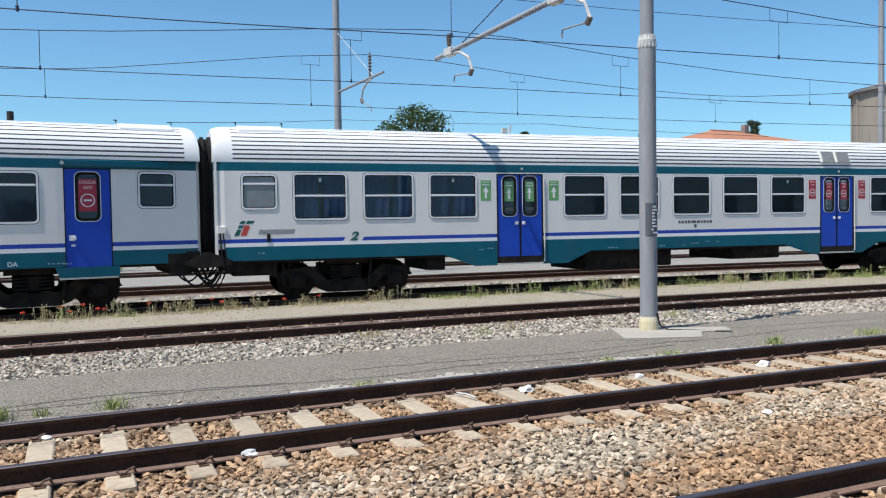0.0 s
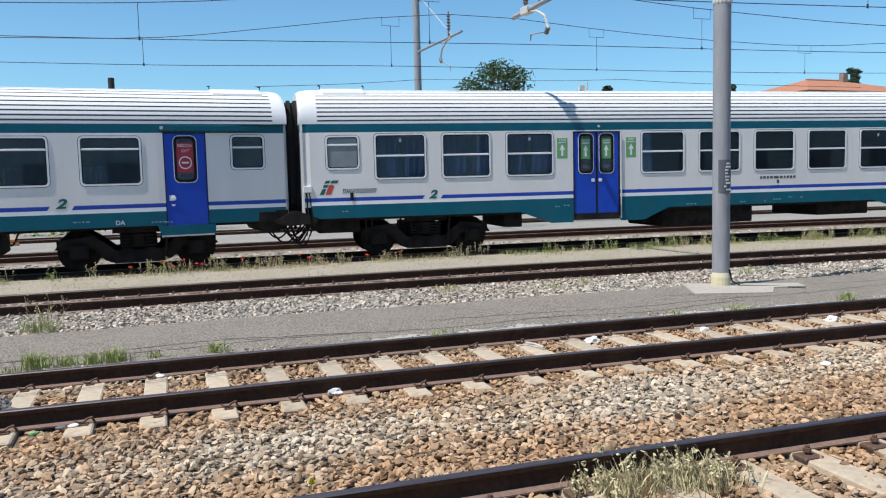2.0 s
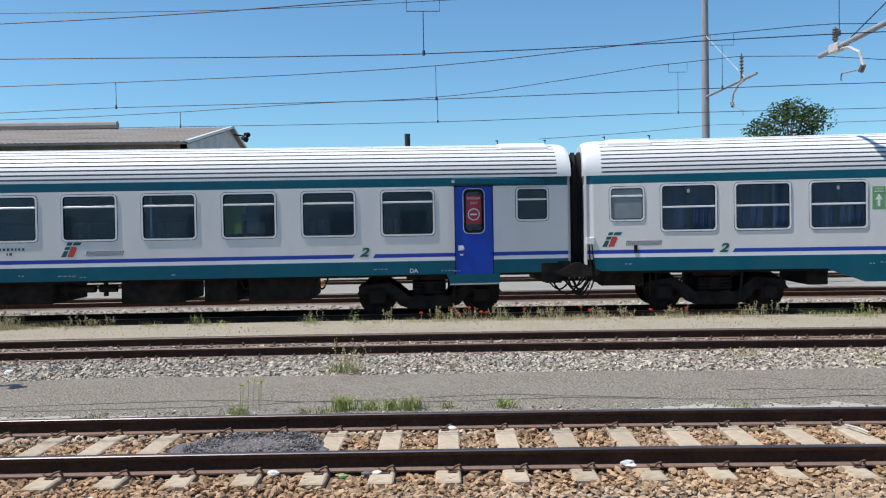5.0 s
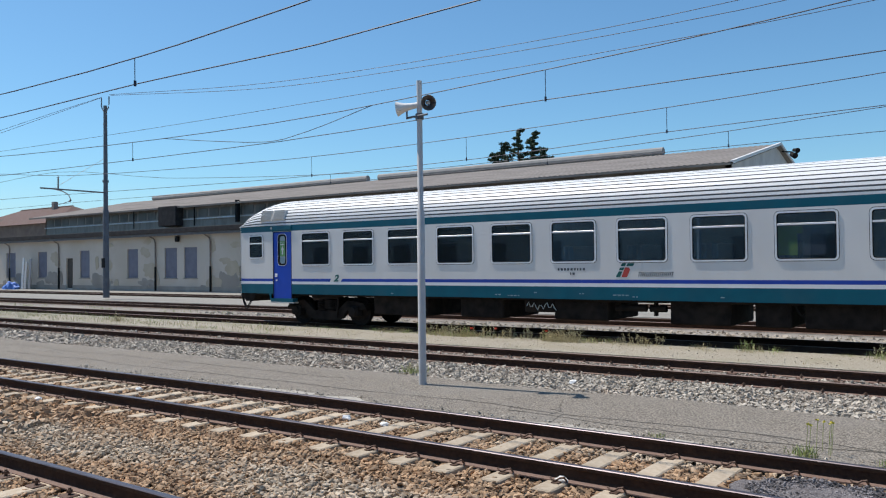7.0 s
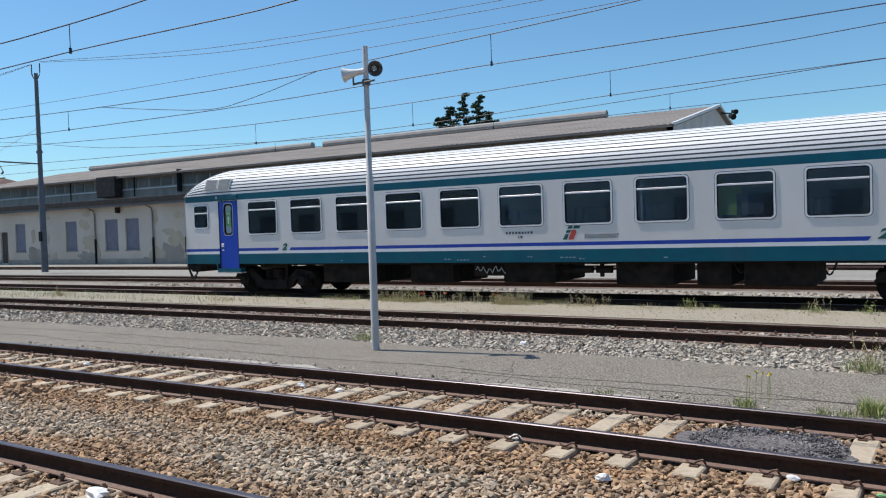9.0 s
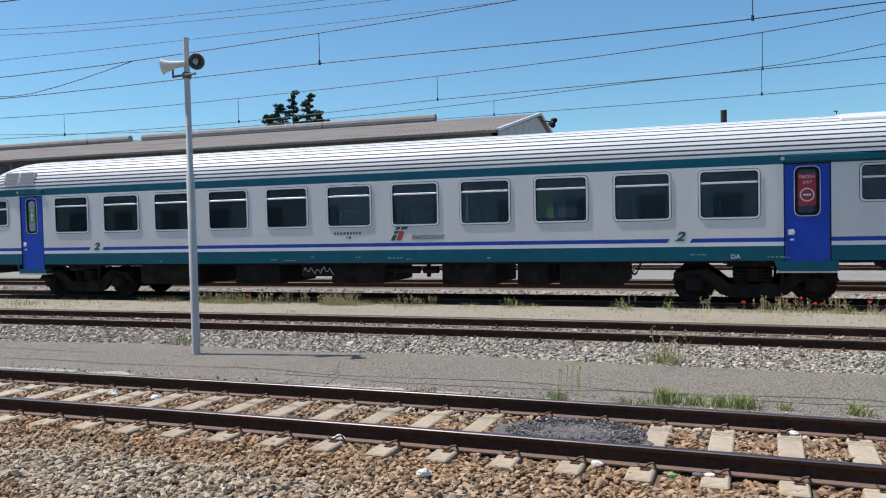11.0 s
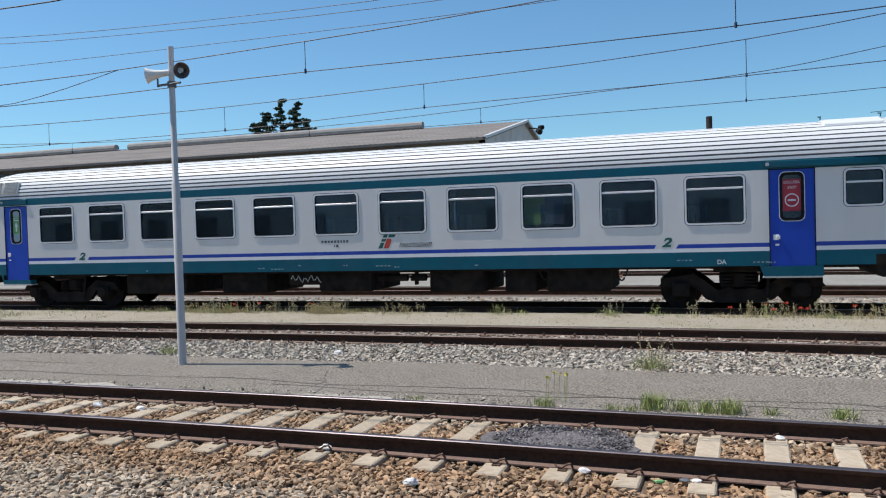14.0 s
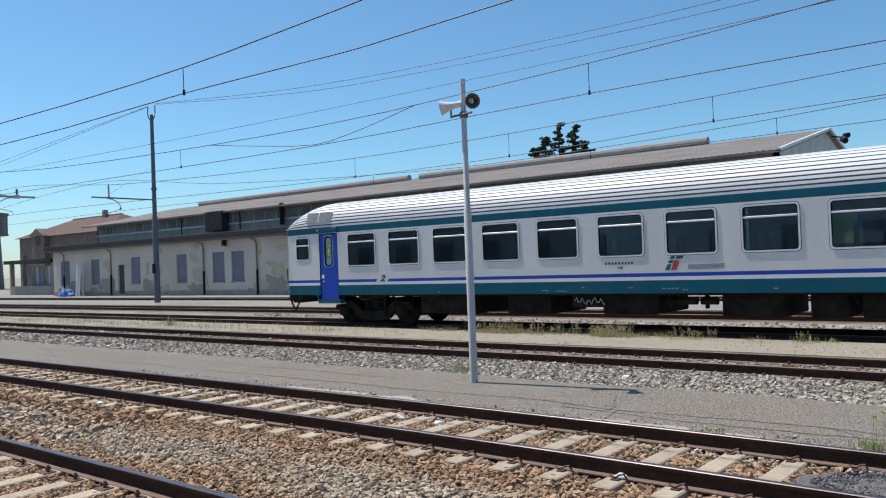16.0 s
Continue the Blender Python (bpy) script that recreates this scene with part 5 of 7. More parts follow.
def coach_two():
    X0, X1 = 4.2, 30.2
    cx = (X0 + X1) / 2
    c = thing("railway_coach", (cx, 21.0, 0), "grey passenger coach with double blue doors marked for boarding", "railway coach", "coupled parked coaches")
    L = lambda x: x - cx
    wins = [(6.1, 7.38), (7.86, 9.12), (9.61, 10.88), (13.52, 14.79), (15.3, 16.56), (17.08, 18.34), (18.86, 20.11), (20.64, 21.9), (24.63, 25.9), (26.4, 27.67)]
    holes = [(L(a), L(b), 1.94, 2.985) for a, b in wins] + [(L(4.87), L(5.65), 2.2, 2.95), (L(28.6), L(29.4), 2.2, 2.95)]
    doors = [(L(11.48), L(12.86), 0.8, 3.03), (L(22.54), L(23.92), 0.8, 3.03)]
    gaps = [(L(7.29), L(7.83))]
    side_wall(c, L(X0) + 0.25, L(X1), holes + doors, gaps)
    side_wall(c, L(X0) + 0.25, L(X1), holes, [], far=True)
    for k, h in enumerate(holes):
        bar = h[2] + 0.5 * (h[3] - h[2]) + 0.02 if k < 10 else h[3] - 0.19
        window(c, *h, bar, pane="glass" if k < 10 else "frosted")
        window(c, *h, bar, far=True)
    for k, (a, b, z0, z1) in enumerate(holes[:10]):
        bm = bmesh.new()
        n = 40
        sl = 0.5 + 0.5 * noise.noise(Vector((k * 3.1, 0, 0)))
        top = [bm.verts.new((a + (b - a) * i / n, -1.34 + 0.006 * math.sin(i * 1.1 + k) + 0.003 * math.sin(i * 2.7), z1)) for i in range(n + 1)]
        low = [bm.verts.new((v.co.x, v.co.y, z0)) for v in top]
        for i in range(n):
            if abs(i / n - sl) > 0.06:
                bm.faces.new((low[i], low[i + 1], top[i + 1], top[i]))
        part("curtain", bm, "curtain_navy", c, "dark blue folded curtain")
        if k in (0, 2, 7):
            bm = bmesh.new()
            box(bm, (a + b) / 2 - 0.03, (a + b) / 2 + 0.03, -1.4045, -1.4015, z1 - 0.17, z1 - 0.09)
            part("sticker", bm, "mark_pale", c, "small pale square sticker on the glass")
    bm = bmesh.new()
    prism(bm, [(L(3.5), 0.98), (L(3.97), 1.2), (L(4.12), 1.2), (L(4.62), 1.0), (L(4.55), 0.9), (L(4.1), 0.86), (L(3.9), 0.84), (L(3.55), 0.92)], "y", -1.418, -1.2)
    bmesh.ops.recalc_face_normals(bm, faces=bm.faces[:])
    part("coupling_cover", bm, "under", c, "black rubber coupling shroud")
    for x, dx, drop in ((3.65, 0.8, 0.45), (3.75, 0.7, 0.55), (3.85, 0.5, 0.4), (3.9, 0.62, 0.6)):
        hose(c, L(x), -1.15, dx, drop)
    for k in range(7):
        bm = bmesh.new()
        w = 0.0 if k % 2 else 0.05
        prism(bm, rrect(-0.95 - w, 0.95 + w, 1.0, 3.86 + w, 0.5, 6), "x", L(3.62) + 0.085 * k, L(3.62) + 0.085 * k + 0.08)
        bmesh.ops.recalc_face_normals(bm, faces=bm.faces[:])
        part("bellows_fold", bm, "rubber", c, "black rubber fold of the bellows between the coaches")
    # tapered nose beside the gangway
    for sd in (-1, 1):
        bm = bmesh.new()
        for z0, z1, mi in ((1.27, 1.40, 1), (1.40, 1.49, 2), (1.49, 3.06, 0), (3.06, 3.26, 3)):
            xs0 = L(X0) + (0.06 if z0 < 1.5 else 0.0)
            prism(bm, [(xs0, sd * 1.37), (L(X0) + 0.25, sd * 1.41), (L(X0) + 0.25, sd * 1.36), (xs0, sd * 1.3)], "z", z0, z1, mi)
        bmesh.ops.recalc_face_normals(bm, faces=bm.faces[:])
        part("nose_panel", bm, ["body_grey", "body_white", "body_blue", "body_teal"], c)
    roof(c, L(X0), L(X1), (0.45, 0.1, False), (0.45, 0.1, False), 4.2)
    shell(c, L(X0) + 0.2, L(X1))
    end_wall(c, L(X0) + 0.02, 1)
    end_wall(c, L(X1), -1)
    # lower aprons beside the doors
    for a, b, e, f in ((9.95, 10.85, 13.6, 14.35), (21.15, 22.25, 24.25, 25.0)):
        d0, d1 = [d for d in doors if L(a) < d[0] < L(f)][0][:2]
        for pts in ([(L(a), 0.995), (L(b), 0.68), (d0, 0.68), (d0, 0.995)], [(d1, 0.995), (d1, 0.68), (L(e), 0.68), (L(f), 0.995)]):
            bm = bmesh.new()
            prism(bm, pts, "y", -1.409, -1.37)
            part("apron", bm, "body_teal", c)
    for k, (x0, x1, z0, z1) in enumerate(doors):
        xm = (x0 + x1) / 2
        green = k == 0
        for a, b in ((x0 + 0.04, xm - 0.025), (xm + 0.025, x1 - 0.04)):
            w0 = a + (0.19 if a < xm - 0.1 else 0.12)
            d = leaf_door(c, a, b, 0.9, z1 - 0.03, (w0 - 0.02, w0 + 0.32, 1.98, 2.93), "door_leaf")
            kind = ("sign_green", "up", (("SALITA", 0.06),)) if green else ("sign_red", "no", (("DISCESA", 0.05), ("EXIT", 0.055)))
            sign_plate(d, w0 + 0.15, 2.58, 0.27, 0.52, -1.384, *kind)
            bm = bmesh.new()
            box(bm, w0 + 0.05, w0 + 0.25, -1.386, -1.384, 2.08, 2.16)
            part("sticker", bm, "mark_dark", d)
            bm = bmesh.new()
            q = b - 0.13 if b < xm else a + 0.03
            box(bm, q, q + 0.1, -1.41, -1.395, 1.72, 1.8, bevel=0.008)
            part("handle", bm, "alu", d, "pale metal door handle")
        bm = bmesh.new()
        box(bm, xm - 0.025, xm + 0.025, -1.402, -1.36, 0.9, z1 - 0.03)
        box(bm, x0, x0 + 0.035, -1.412, -1.36, 0.8, z1)
        box(bm, x1 - 0.035, x1, -1.412, -1.36, 0.8, z1)
        box(bm, x0, x1, -1.412, -1.36, z1 - 0.03, z1)
        part("door_seal", bm, "rubber", c)
        bm = bmesh.new()
        box(bm, x0 + 0.03, x1 - 0.03, -1.40, -1.3, 0.74, 0.9)
        part("door_sill", bm, "under", c)
        bm = bmesh.new()
        box(bm, x0, x1, -1.43, -1.2, 0.69, 0.725)
        part("step", bm, "fitting", c, "pale worn metal step")
        bm = bmesh.new()
        tube(bm, [(x0 + 0.75, -1.43, 3.16), (x0 + 0.75, -1.41, 3.16)], 0.035, 10)
        part("door_lamp", bm, "fitting", c)
        bm = bmesh.new()
        tube(bm, [(x1 + 0.03, -1.425, 0.75), (x1 + 0.03, -1.425, 2.9)], 0.018, 6)
        part("handrail", bm, "fitting", c, "pale vertical handrail")
        for xx in (x0 - 0.31, x1 + 0.33):
            if green:
                sign_plate(c, xx, 2.6, 0.3, 0.52, -1.413, "sign_green", "up", (("SALITA", 0.06),))
            else:
                sign_plate(c, xx, 2.62, 0.28, 0.56, -1.413, "sign_red", "no", (("DISCESA", 0.052), ("EXIT", 0.055)))
    # Panels added behind the doors to stop sky light showing through their glass.
    for x0, x1, z0, z1 in doors:
        bm = bmesh.new()
        box(bm, x0 - 0.3, x1 + 0.3, 0.1, 0.14, 1.2, 3.25)
        part("partition", bm, "interior", c)
    class_number(c, L(7.56), 1.5)
    emblem(c, L(4.72), 1.57)
    data_bars(c, L(17.25), 1.68, [0.07, 0.08, 0.07, 0.09, 0.16, 0.1, 0.06, 0.08, 0.07, 0.08], 0.07, "mark_dark")
    data_bars(c, L(17.8), 1.55, [0.08], 0.09, "mark_dark")
    rnd = random.Random(9)
    for x in (10.95, 11.2, 14.9, 16.6, 17.4, 17.7, 18.2, 18.6, 5.2):
        small_print(c, L(x), rnd.uniform(1.03, 1.15), rnd, rnd.choice((1, 2, 3)))
    hatch(c, L(4.85), L(5.95), 4.2)
    for x in (22.6, 23.2):
        vent(c, L(x), 0.54)
    bm = bmesh.new()
    tube(bm, [(L(12.4), -0.35, 4.2), (L(12.4), -0.35, 4.42)], 0.03, 6)
    box(bm, L(12.15), L(12.3), -0.4, -0.3, 4.2, 4.33)
    part("roof_aerial", bm, "fitting", c)
    bogie(c, L(7.45))
    bogie(c, L(26.6))
    for x0, x1, z in ((14.3, 16.2, 0.45), (16.3, 17.2, 0.5), (19.4, 21.2, 0.6), (9.6, 10.1, 0.6)):
        under_box(c, L(x0), L(x1), z)
    bm = bmesh.new()
    box(bm, L(4.6), L(5.7), -1.1, 1.0, 0.62, 0.95, bevel=0.04)
    for x in (5.85, 6.0):
        box(bm, L(x) - 0.02, L(x) + 0.02, -1.1, -1.05, 0.35, 0.95)
    part("brake_gear", bm, "under", c)
    bm = bmesh.new()
    box(bm, L(4.26), L(4.46), -1.45, -1.36, 1.63, 1.79, bevel=0.01)
    part("socket_box", bm, "body_grey", c, "grey connector box")
    bm = bmesh.new()
    tube(bm, [(L(4.33), -1.4, 1.63), (L(4.34), -1.43, 1.3), (L(4.4), -1.42, 0.9), (L(4.3), -1.3, 0.6)], 0.02, 7)
    tube(bm, [(L(4.4), -1.4, 1.63), (L(4.44), -1.41, 1.2), (L(4.5), -1.4, 0.8)], 0.014, 7)
    part("jumper_cable", bm, "rubber", c)
    bm = bmesh.new()
    box(bm, L(5.42), L(5.5), -1.43, -1.4, 1.42, 1.6)
    part("lamp_bracket", bm, "under", c)
    for x, dx, drop in ((3.75, 0.65, 0.5), (3.6, 0.75, 0.35), (6.3, 0.5, 0.25)):
        hose(c, L(x), -1.0, dx, drop)
    seats(c, [L(x) for x in (7.6, 9.36, 13.3, 15.05, 16.8, 18.6, 20.35, 26.1)])
    bm = bmesh.new()
    box(bm, L(8.5), L(9.05), -0.9, -0.88, 2.55, 2.95)
    part("blind", bm, "sign_green", c, "pale green window blind")
    c.location, c.rotation_euler, c.scale = (16.65, 19.165, 0), (0, 0, radians(-8.284)), (0.9595, 1, 1)     # next chord of the curve
    bm = bmesh.new()
    tube(bm, [(L(14.2), -1.1, 2.0), (L(14.2), -1.1, 2.3)], [0.1, 0.07], 10)
    part("paper_bag", bm, "sign_white", c)
    return c


coach_one()
coach_two()


# ---- masts, booms and wires ----
def bar(name, pts, r, mname, parent, label="", n=8):
    bm = bmesh.new()
    tube(bm, pts, r, n)
    return part(name, bm, mname, parent, label, smooth=n > 8)


def post_insulator(parent, x, y, z0, z1):
    bm = bmesh.new()
    tube(bm, [(x, y, z0), (x, y, z0 + 0.22 * (z1 - z0))], 0.045, 8)
    k = 5
    for i in range(k):
        a = z0 + (z1 - z0) * (0.25 + 0.65 * i / k)
        tube(bm, [(x, y, a), (x, y, a + 0.05), (x, y, a + 0.08)], [0.035, 0.075, 0.03], 10)
    tube(bm, [(x, y, z0), (x, y, z1)], 0.022, 6)
    part("insulator", bm, "insulator", parent, "dark ribbed insulator")


def steady(parent, x, y, z, zc, s=1):
    """Pale bent bracket and thin steady arm that holds the contact wire at height zc."""
    bar("bracket", [(x, y, z - 0.03), (x, y - 0.45 * s, z - 0.1), (x, y - 0.85 * s, z - 0.3), (x, y - 1.0 * s, z - 0.62)], 0.035, "fitting", parent, "pale bent bracket")
    bar("clamp", [(x, y - 1.0 * s, z - 0.6), (x, y - 0.9 * s, z - 0.72)], 0.06, "insulator", parent)
    bar("steady_arm", [(x, y - 0.95 * s, z - 0.68), (x, y - 0.15 * s, zc + 0.16), (x, y - 0.12 * s, zc)], 0.018, "mast_grey", parent)


def boom_mast(x, y, reach, z0, z1, arms):
    m = thing("overhead_line_mast", (x, y, -0.09), "tall grey tubular steel mast with long cantilever boom", "overhead line mast", "overhead line masts")
    bm = bmesh.new()
    tube(bm, [(0, 0, 0.0), (0, 0, 4.87)], 0.145, 24)
    part("lower_tube", bm, "mast_grey", m, smooth=True)
    bm = bmesh.new()
    tube(bm, [(0, 0, 4.87), (0, 0, 8.6)], 0.115, 20)
    part("upper_tube", bm, "mast_grey", m, smooth=True)
    bm = bmesh.new()
    tube(bm, [(0, 0, 4.77), (0, 0, 4.9), (0, 0, 4.99)], [0.148, 0.15, 0.118], 24)
    for k in range(16):
        a = 2 * math.pi * k / 16
        tube(bm, [(0.15 * math.cos(a), 0.15 * math.sin(a), 4.79), (0.122 * math.cos(a), 0.122 * math.sin(a), 4.99)], 0.014, 5)
    part("collar", bm, "fitting", m, "pale crimped collar")
    bm = bmesh.new()
    tube(bm, [(0, 0, -0.02), (0, 0, 0.16), (0, 0, 0.24)], [0.17, 0.165, 0.147], 20)
    part("base", bm, "yellow", m, "flaking yellow painted base")
    bm = bmesh.new()
    tube(bm, [(0.06, -0.14, 0.3), (0.09, -0.17, 0.1), (0.2, -0.25, 0.02), (0.6, -0.5, 0.01), (0.95, -0.95, 0.0)], 0.015, 6)
    part("earth_cable", bm, "rubber", m)
    bm = bmesh.new()
    prism(bm, [(0.149 * math.cos(radians(a)), 0.149 * math.sin(radians(a))) for a in range(-150, -29, 10)] + [(0.151 * math.cos(radians(a)) * 1.012, 0.151 * math.sin(radians(a)) * 1.012) for a in range(-30, -151, -10)], "z", 1.62, 2.17)
    p = part("number_plate", bm, "mast_dark", m, "dark strip with pale marks")
    rnd = random.Random(2)
    for k in range(9):
        bm = bmesh.new()
        zz = 1.65 + 0.055 * k
        u = rnd.uniform(-0.07, -0.03)
        box(bm, u, u + rnd.uniform(0.04, 0.1), -0.159, -0.152, zz, zz + 0.03)
        part("plate_mark", bm, "sign_white", p)
    bar("boom", [(0, 0, z0), (0, reach, z1)], 0.06, "mast_grey", m, n=12)
    bar("tie_rod", [(0, 0, 8.1), (0, reach * 0.88, z1)], 0.012, "wire", m)
    for yy, zb, zc in arms:
        post_insulator(m, 0, yy + 0.1, zb + 0.05, zb + 0.47)
        bm = bmesh.new()
        box(bm, -0.09, 0.09, yy - 0.12, yy + 0.25, zb - 0.1, zb + 0.1, bevel=0.02)
        part("clamp", bm, "fitting", m)
        steady(m, 0, yy, zb, zc)
    return m


def single_mast(x, y, height, tall=False):
    m = thing("overhead_line_mast", (x, y, -0.02), "slim dark steel mast with bracket arm" if tall else "grey tubular mast with bracket arm", "overhead line mast", "overhead line masts")
    col = "mast_dark" if tall else "mast_grey"
    bm = bmesh.new()
    if tall:
        tube(bm, [(0, 0, 0), (0, 0, height * 0.45), (0, 0, height * 0.46), (0, 0, height)], [0.2, 0.17, 0.14, 0.11], 12)
    else:
        tube(bm, [(0, 0, 0), (0, 0, height)], [0.15, 0.12], 16)
    part("tube", bm, col, m, smooth=True)
    if tall:
        for s in (-1, 1):
            bar("crosshead", [(0, 0, height - 0.5), (0.35 * s, 0, height - 0.15), (0.42 * s, 0, height + 0.05), (0.42 * s, 0, height + 0.55)], 0.035, col, m)
        for k in (0.36, 0.6):
            bm = bmesh.new()
            tube(bm, [(0, 0, height * k), (0, 0, height * k + 0.12)], 0.19, 12)
            part("band", bm, col, m)
        bm = bmesh.new()
        box(bm, -0.12, 0.12, -0.24, -0.16, 1.9, 2.5)
        part("plate", bm, "rubber", m)
    za = 6.68
    bar("bracket_arm", [(0, 0, za - 0.02), (0, -4.2, za)], 0.045, col, m)
    bar("tie_rod", [(0, 0, za + 2.2), (0, -3.4, za)], 0.012, "fitting", m)
    post_insulator(m, 0, -3.1, za + 0.03, za + 0.85)
    steady(m, 0, -3.3, za, 5.55, -1)
    return m


boom_mast(9.65, 11.5, 7.65, 6.36, 6.04, ((2.5, 6.255, 5.45), (6.87, 6.07, 5.3)))
boom_mast(-47.1, 12.32, 10.25, 6.64, 6.62, ((3.2, 6.63, 5.69), (9.15, 6.62, 5.6)))
single_mast(10.64, 28.93, 10.8)
single_mast(35.74, 24.4, 12.0)
single_mast(-46.8, 30.0, 12.2, True)

bm = bmesh.new()
prism(bm, [(8.59, 10.89), (9.73, 10.38), (10.54, 11.18), (9.2, 11.97)], "z", -0.2, -0.07)
tagged(part("mast_footing", bm, "slab", None), "pale concrete slab at the mast foot", "slab", kind="structure")
bm = bmesh.new()
prism(bm, [(9.86, 10.88), (10.76, 10.69), (10.92, 11.04), (10.27, 11.31)], "z", -0.2, -0.072)
tagged(part("mast_footing", bm, "slab", None), "small pale concrete slab beside the mast", "slab", kind="structure")


def wire(label, y, knots, r, sub=6):
    """An overhead wire along the tracks through (x, z) knots, smoothly rounded."""
    xs = [k[0] for k in knots]
    zs = [k[1] for k in knots]
    ys = y if isinstance(y, (list, tuple)) else [y] * len(xs)
    fine = sorted({*np.linspace(xs[0], xs[-1], max(12, int((xs[-1] - xs[0]) / 2.5))).tolist(), *xs})
    m = [(zs[min(i + 1, len(xs) - 1)] - zs[max(i - 1, 0)]) / (xs[min(i + 1, len(xs) - 1)] - xs[max(i - 1, 0)]) for i in range(len(xs))]
    pts = []
    for x in fine:
        i = max(0, min(len(xs) - 2, next((k for k in range(len(xs) - 1) if x <= xs[k + 1]), len(xs) - 2)))
        h = xs[i + 1] - xs[i]
        q = (x - xs[i]) / h
        z = (2 * q ** 3 - 3 * q * q + 1) * zs[i] + (q ** 3 - 2 * q * q + q) * h * m[i] + (3 * q * q - 2 * q ** 3) * zs[i + 1] + (q ** 3 - q * q) * h * m[i + 1]
        pts.append((x, ys[i] + (ys[i + 1] - ys[i]) * q + float(bend(x)), z))
    bm = bmesh.new()
    tube(bm, pts, r, 5)
    ob = part("overhead_wire", bm, "wire", None)
    tagged(ob, label, "overhead wire", "overhead wires", kind="structure")
    return pts


def height_at(pts, x):
    return float(np.interp(x, [p[0] for p in pts], [p[2] for p in pts]))


def droppers(y, top, low, xs, box_shape=True):
    for x in xs:
        zt, zl = height_at(top, x), height_at(low, x)
        yw = y + float(bend(x))
        bm = bmesh.new()
        if box_shape and zt - zl > 1.0:
            tube(bm, [(x - 0.3, yw, zt), (x - 0.3, yw, zt - 0.28), (x + 0.3, yw, zt - 0.28), (x + 0.3, yw, zt)], 0.008, 4)
            tube(bm, [(x, yw, zt - 0.28), (x, yw, zl)], 0.008, 4)
        else:
            tube(bm, [(x, yw, zt), (x, yw, zl)], 0.008, 4)
        tube(bm, [(x, yw, zl + 0.06), (x, yw, zl - 0.03)], 0.025, 5)
        tagged(part("dropper_wire", bm, "wire", None), "thin dark wire hanger between two overhead wires", "wire hanger", "wire hangers", kind="structure")


B_m = wire("dark carrying wire over the second track", 15.55, [(-109.94, 6.05), (-74.94, 5.85), (-46.94, 7), (-29.98, 6.02), (-16.03, 5.65), (-7.86, 5.85), (-3.75, 6.03), (10.02, 6.8), (15.51, 6.6), (18.79, 6.4), (38.49, 5.98), (66.49, 6.79), (98.49, 5.98)], 0.011)
B_c = wire("dark contact wire over the second track", 15.55, [(-109.94, 5.35), (-46.94, 5.5), (-16.03, 5.15), (-7.86, 5.24), (0.09, 5.22), (10.1, 5.44), (39.1, 5.52), (99.1, 5.52)], 0.010)
T_m = wire("dark carrying wire over the parked train", 21.2, [(-109.91, 6.1), (-74.91, 6), (-46.96, 6.98), (-34.99, 6.15), (-22.01, 5.74), (-15.63, 5.71), (-7.34, 5.88), (0.72, 6.18), (10.51, 6.96), (15.82, 6.6), (21.77, 6.25), (38.97, 5.92), (66.97, 6.92), (98.97, 5.92)], 0.011)
T_c = wire("dark contact wire over the parked train", 21.2, [(-109.96, 5.33), (-46.96, 5.47), (-22.01, 5.06), (-13.04, 5.06), (-7.34, 5.25), (0.72, 5.34), (10.36, 5.48), (21.77, 5.43), (98.97, 5.45)], 0.010)
D_m = wire("dark carrying wire behind the parked train", 26.4, [(-109.86, 6.25), (-74.94, 6.21), (-46.97, 7.59), (-34.96, 6.44), (-19.81, 5.68), (-11.32, 5.77), (-7.12, 5.93), (-3.31, 6.13), (1.51, 6.31), (10.44, 7.31), (17.35, 6.83), (24.39, 6.51), (34.86, 6.99), (67.16, 6.04), (97.16, 6.64)], 0.011)
D_c = wire("dark contact wire behind the parked train", 26.4, [(-109.87, 5.65), (-46.97, 5.69), (-20.01, 5.42), (-7.12, 5.46), (1.51, 5.49), (8.77, 5.6), (24.38, 5.51), (99.38, 5.48)], 0.010)
A_m = wire("dark carrying wire over the first track", 9.0, [(-109.93, 6.01), (-46.93, 6.61), (-27.93, 5.62), (-16.1, 5.4), (-11.84, 5.42), (-8.06, 5.57), (-0.12, 6.03), (9.17, 6.51), (38.27, 5.8), (98.27, 6.4)], 0.011)
A_c = wire("dark contact wire over the first track", 9.0, [(-110, 5.19), (-47, 5.19), (-16.1, 4.94), (-12.04, 4.98), (-7.86, 4.94), (-5.06, 5.01), (8.3, 5.08), (98.3, 5.24)], 0.010)
wire("dark feeder wire slung between masts", 30.0, [(-46.35, 12.83), (-31.97, 11.54), (-18.99, 11.07), (-7, 11.11), (10.72, 12.39), (35.53, 11.99), (87.83, 12.29)], 0.014)
wire("dark feeder wire slung between masts", 30.1, [(-46.36, 12.8), (-31.97, 11.3), (-21.99, 10.88), (-12, 10.72), (-3.99, 10.88), (10.73, 12.09), (35.54, 11.81), (87.84, 12.11)], 0.014)
wire("dark feeder wire slung between masts", 30.0, [(-109.91, 11.34), (-46.95, 10.28), (-23.98, 10.08), (-7, 10.12), (10.72, 10.61), (35.51, 10.51), (87.81, 10.75)], 0.013)
wire("dark feeder wire running down to the far masts", 30.0, [(-119.83, 10.78), (-89.94, 10.57), (-47.15, 12.78)], 0.014)
wire("dark feeder wire running down to the far masts", [29.7, 29.7, 29.9], [(-120, 9.4), (-90, 9.8), (-47.2, 12.7)], 0.014)
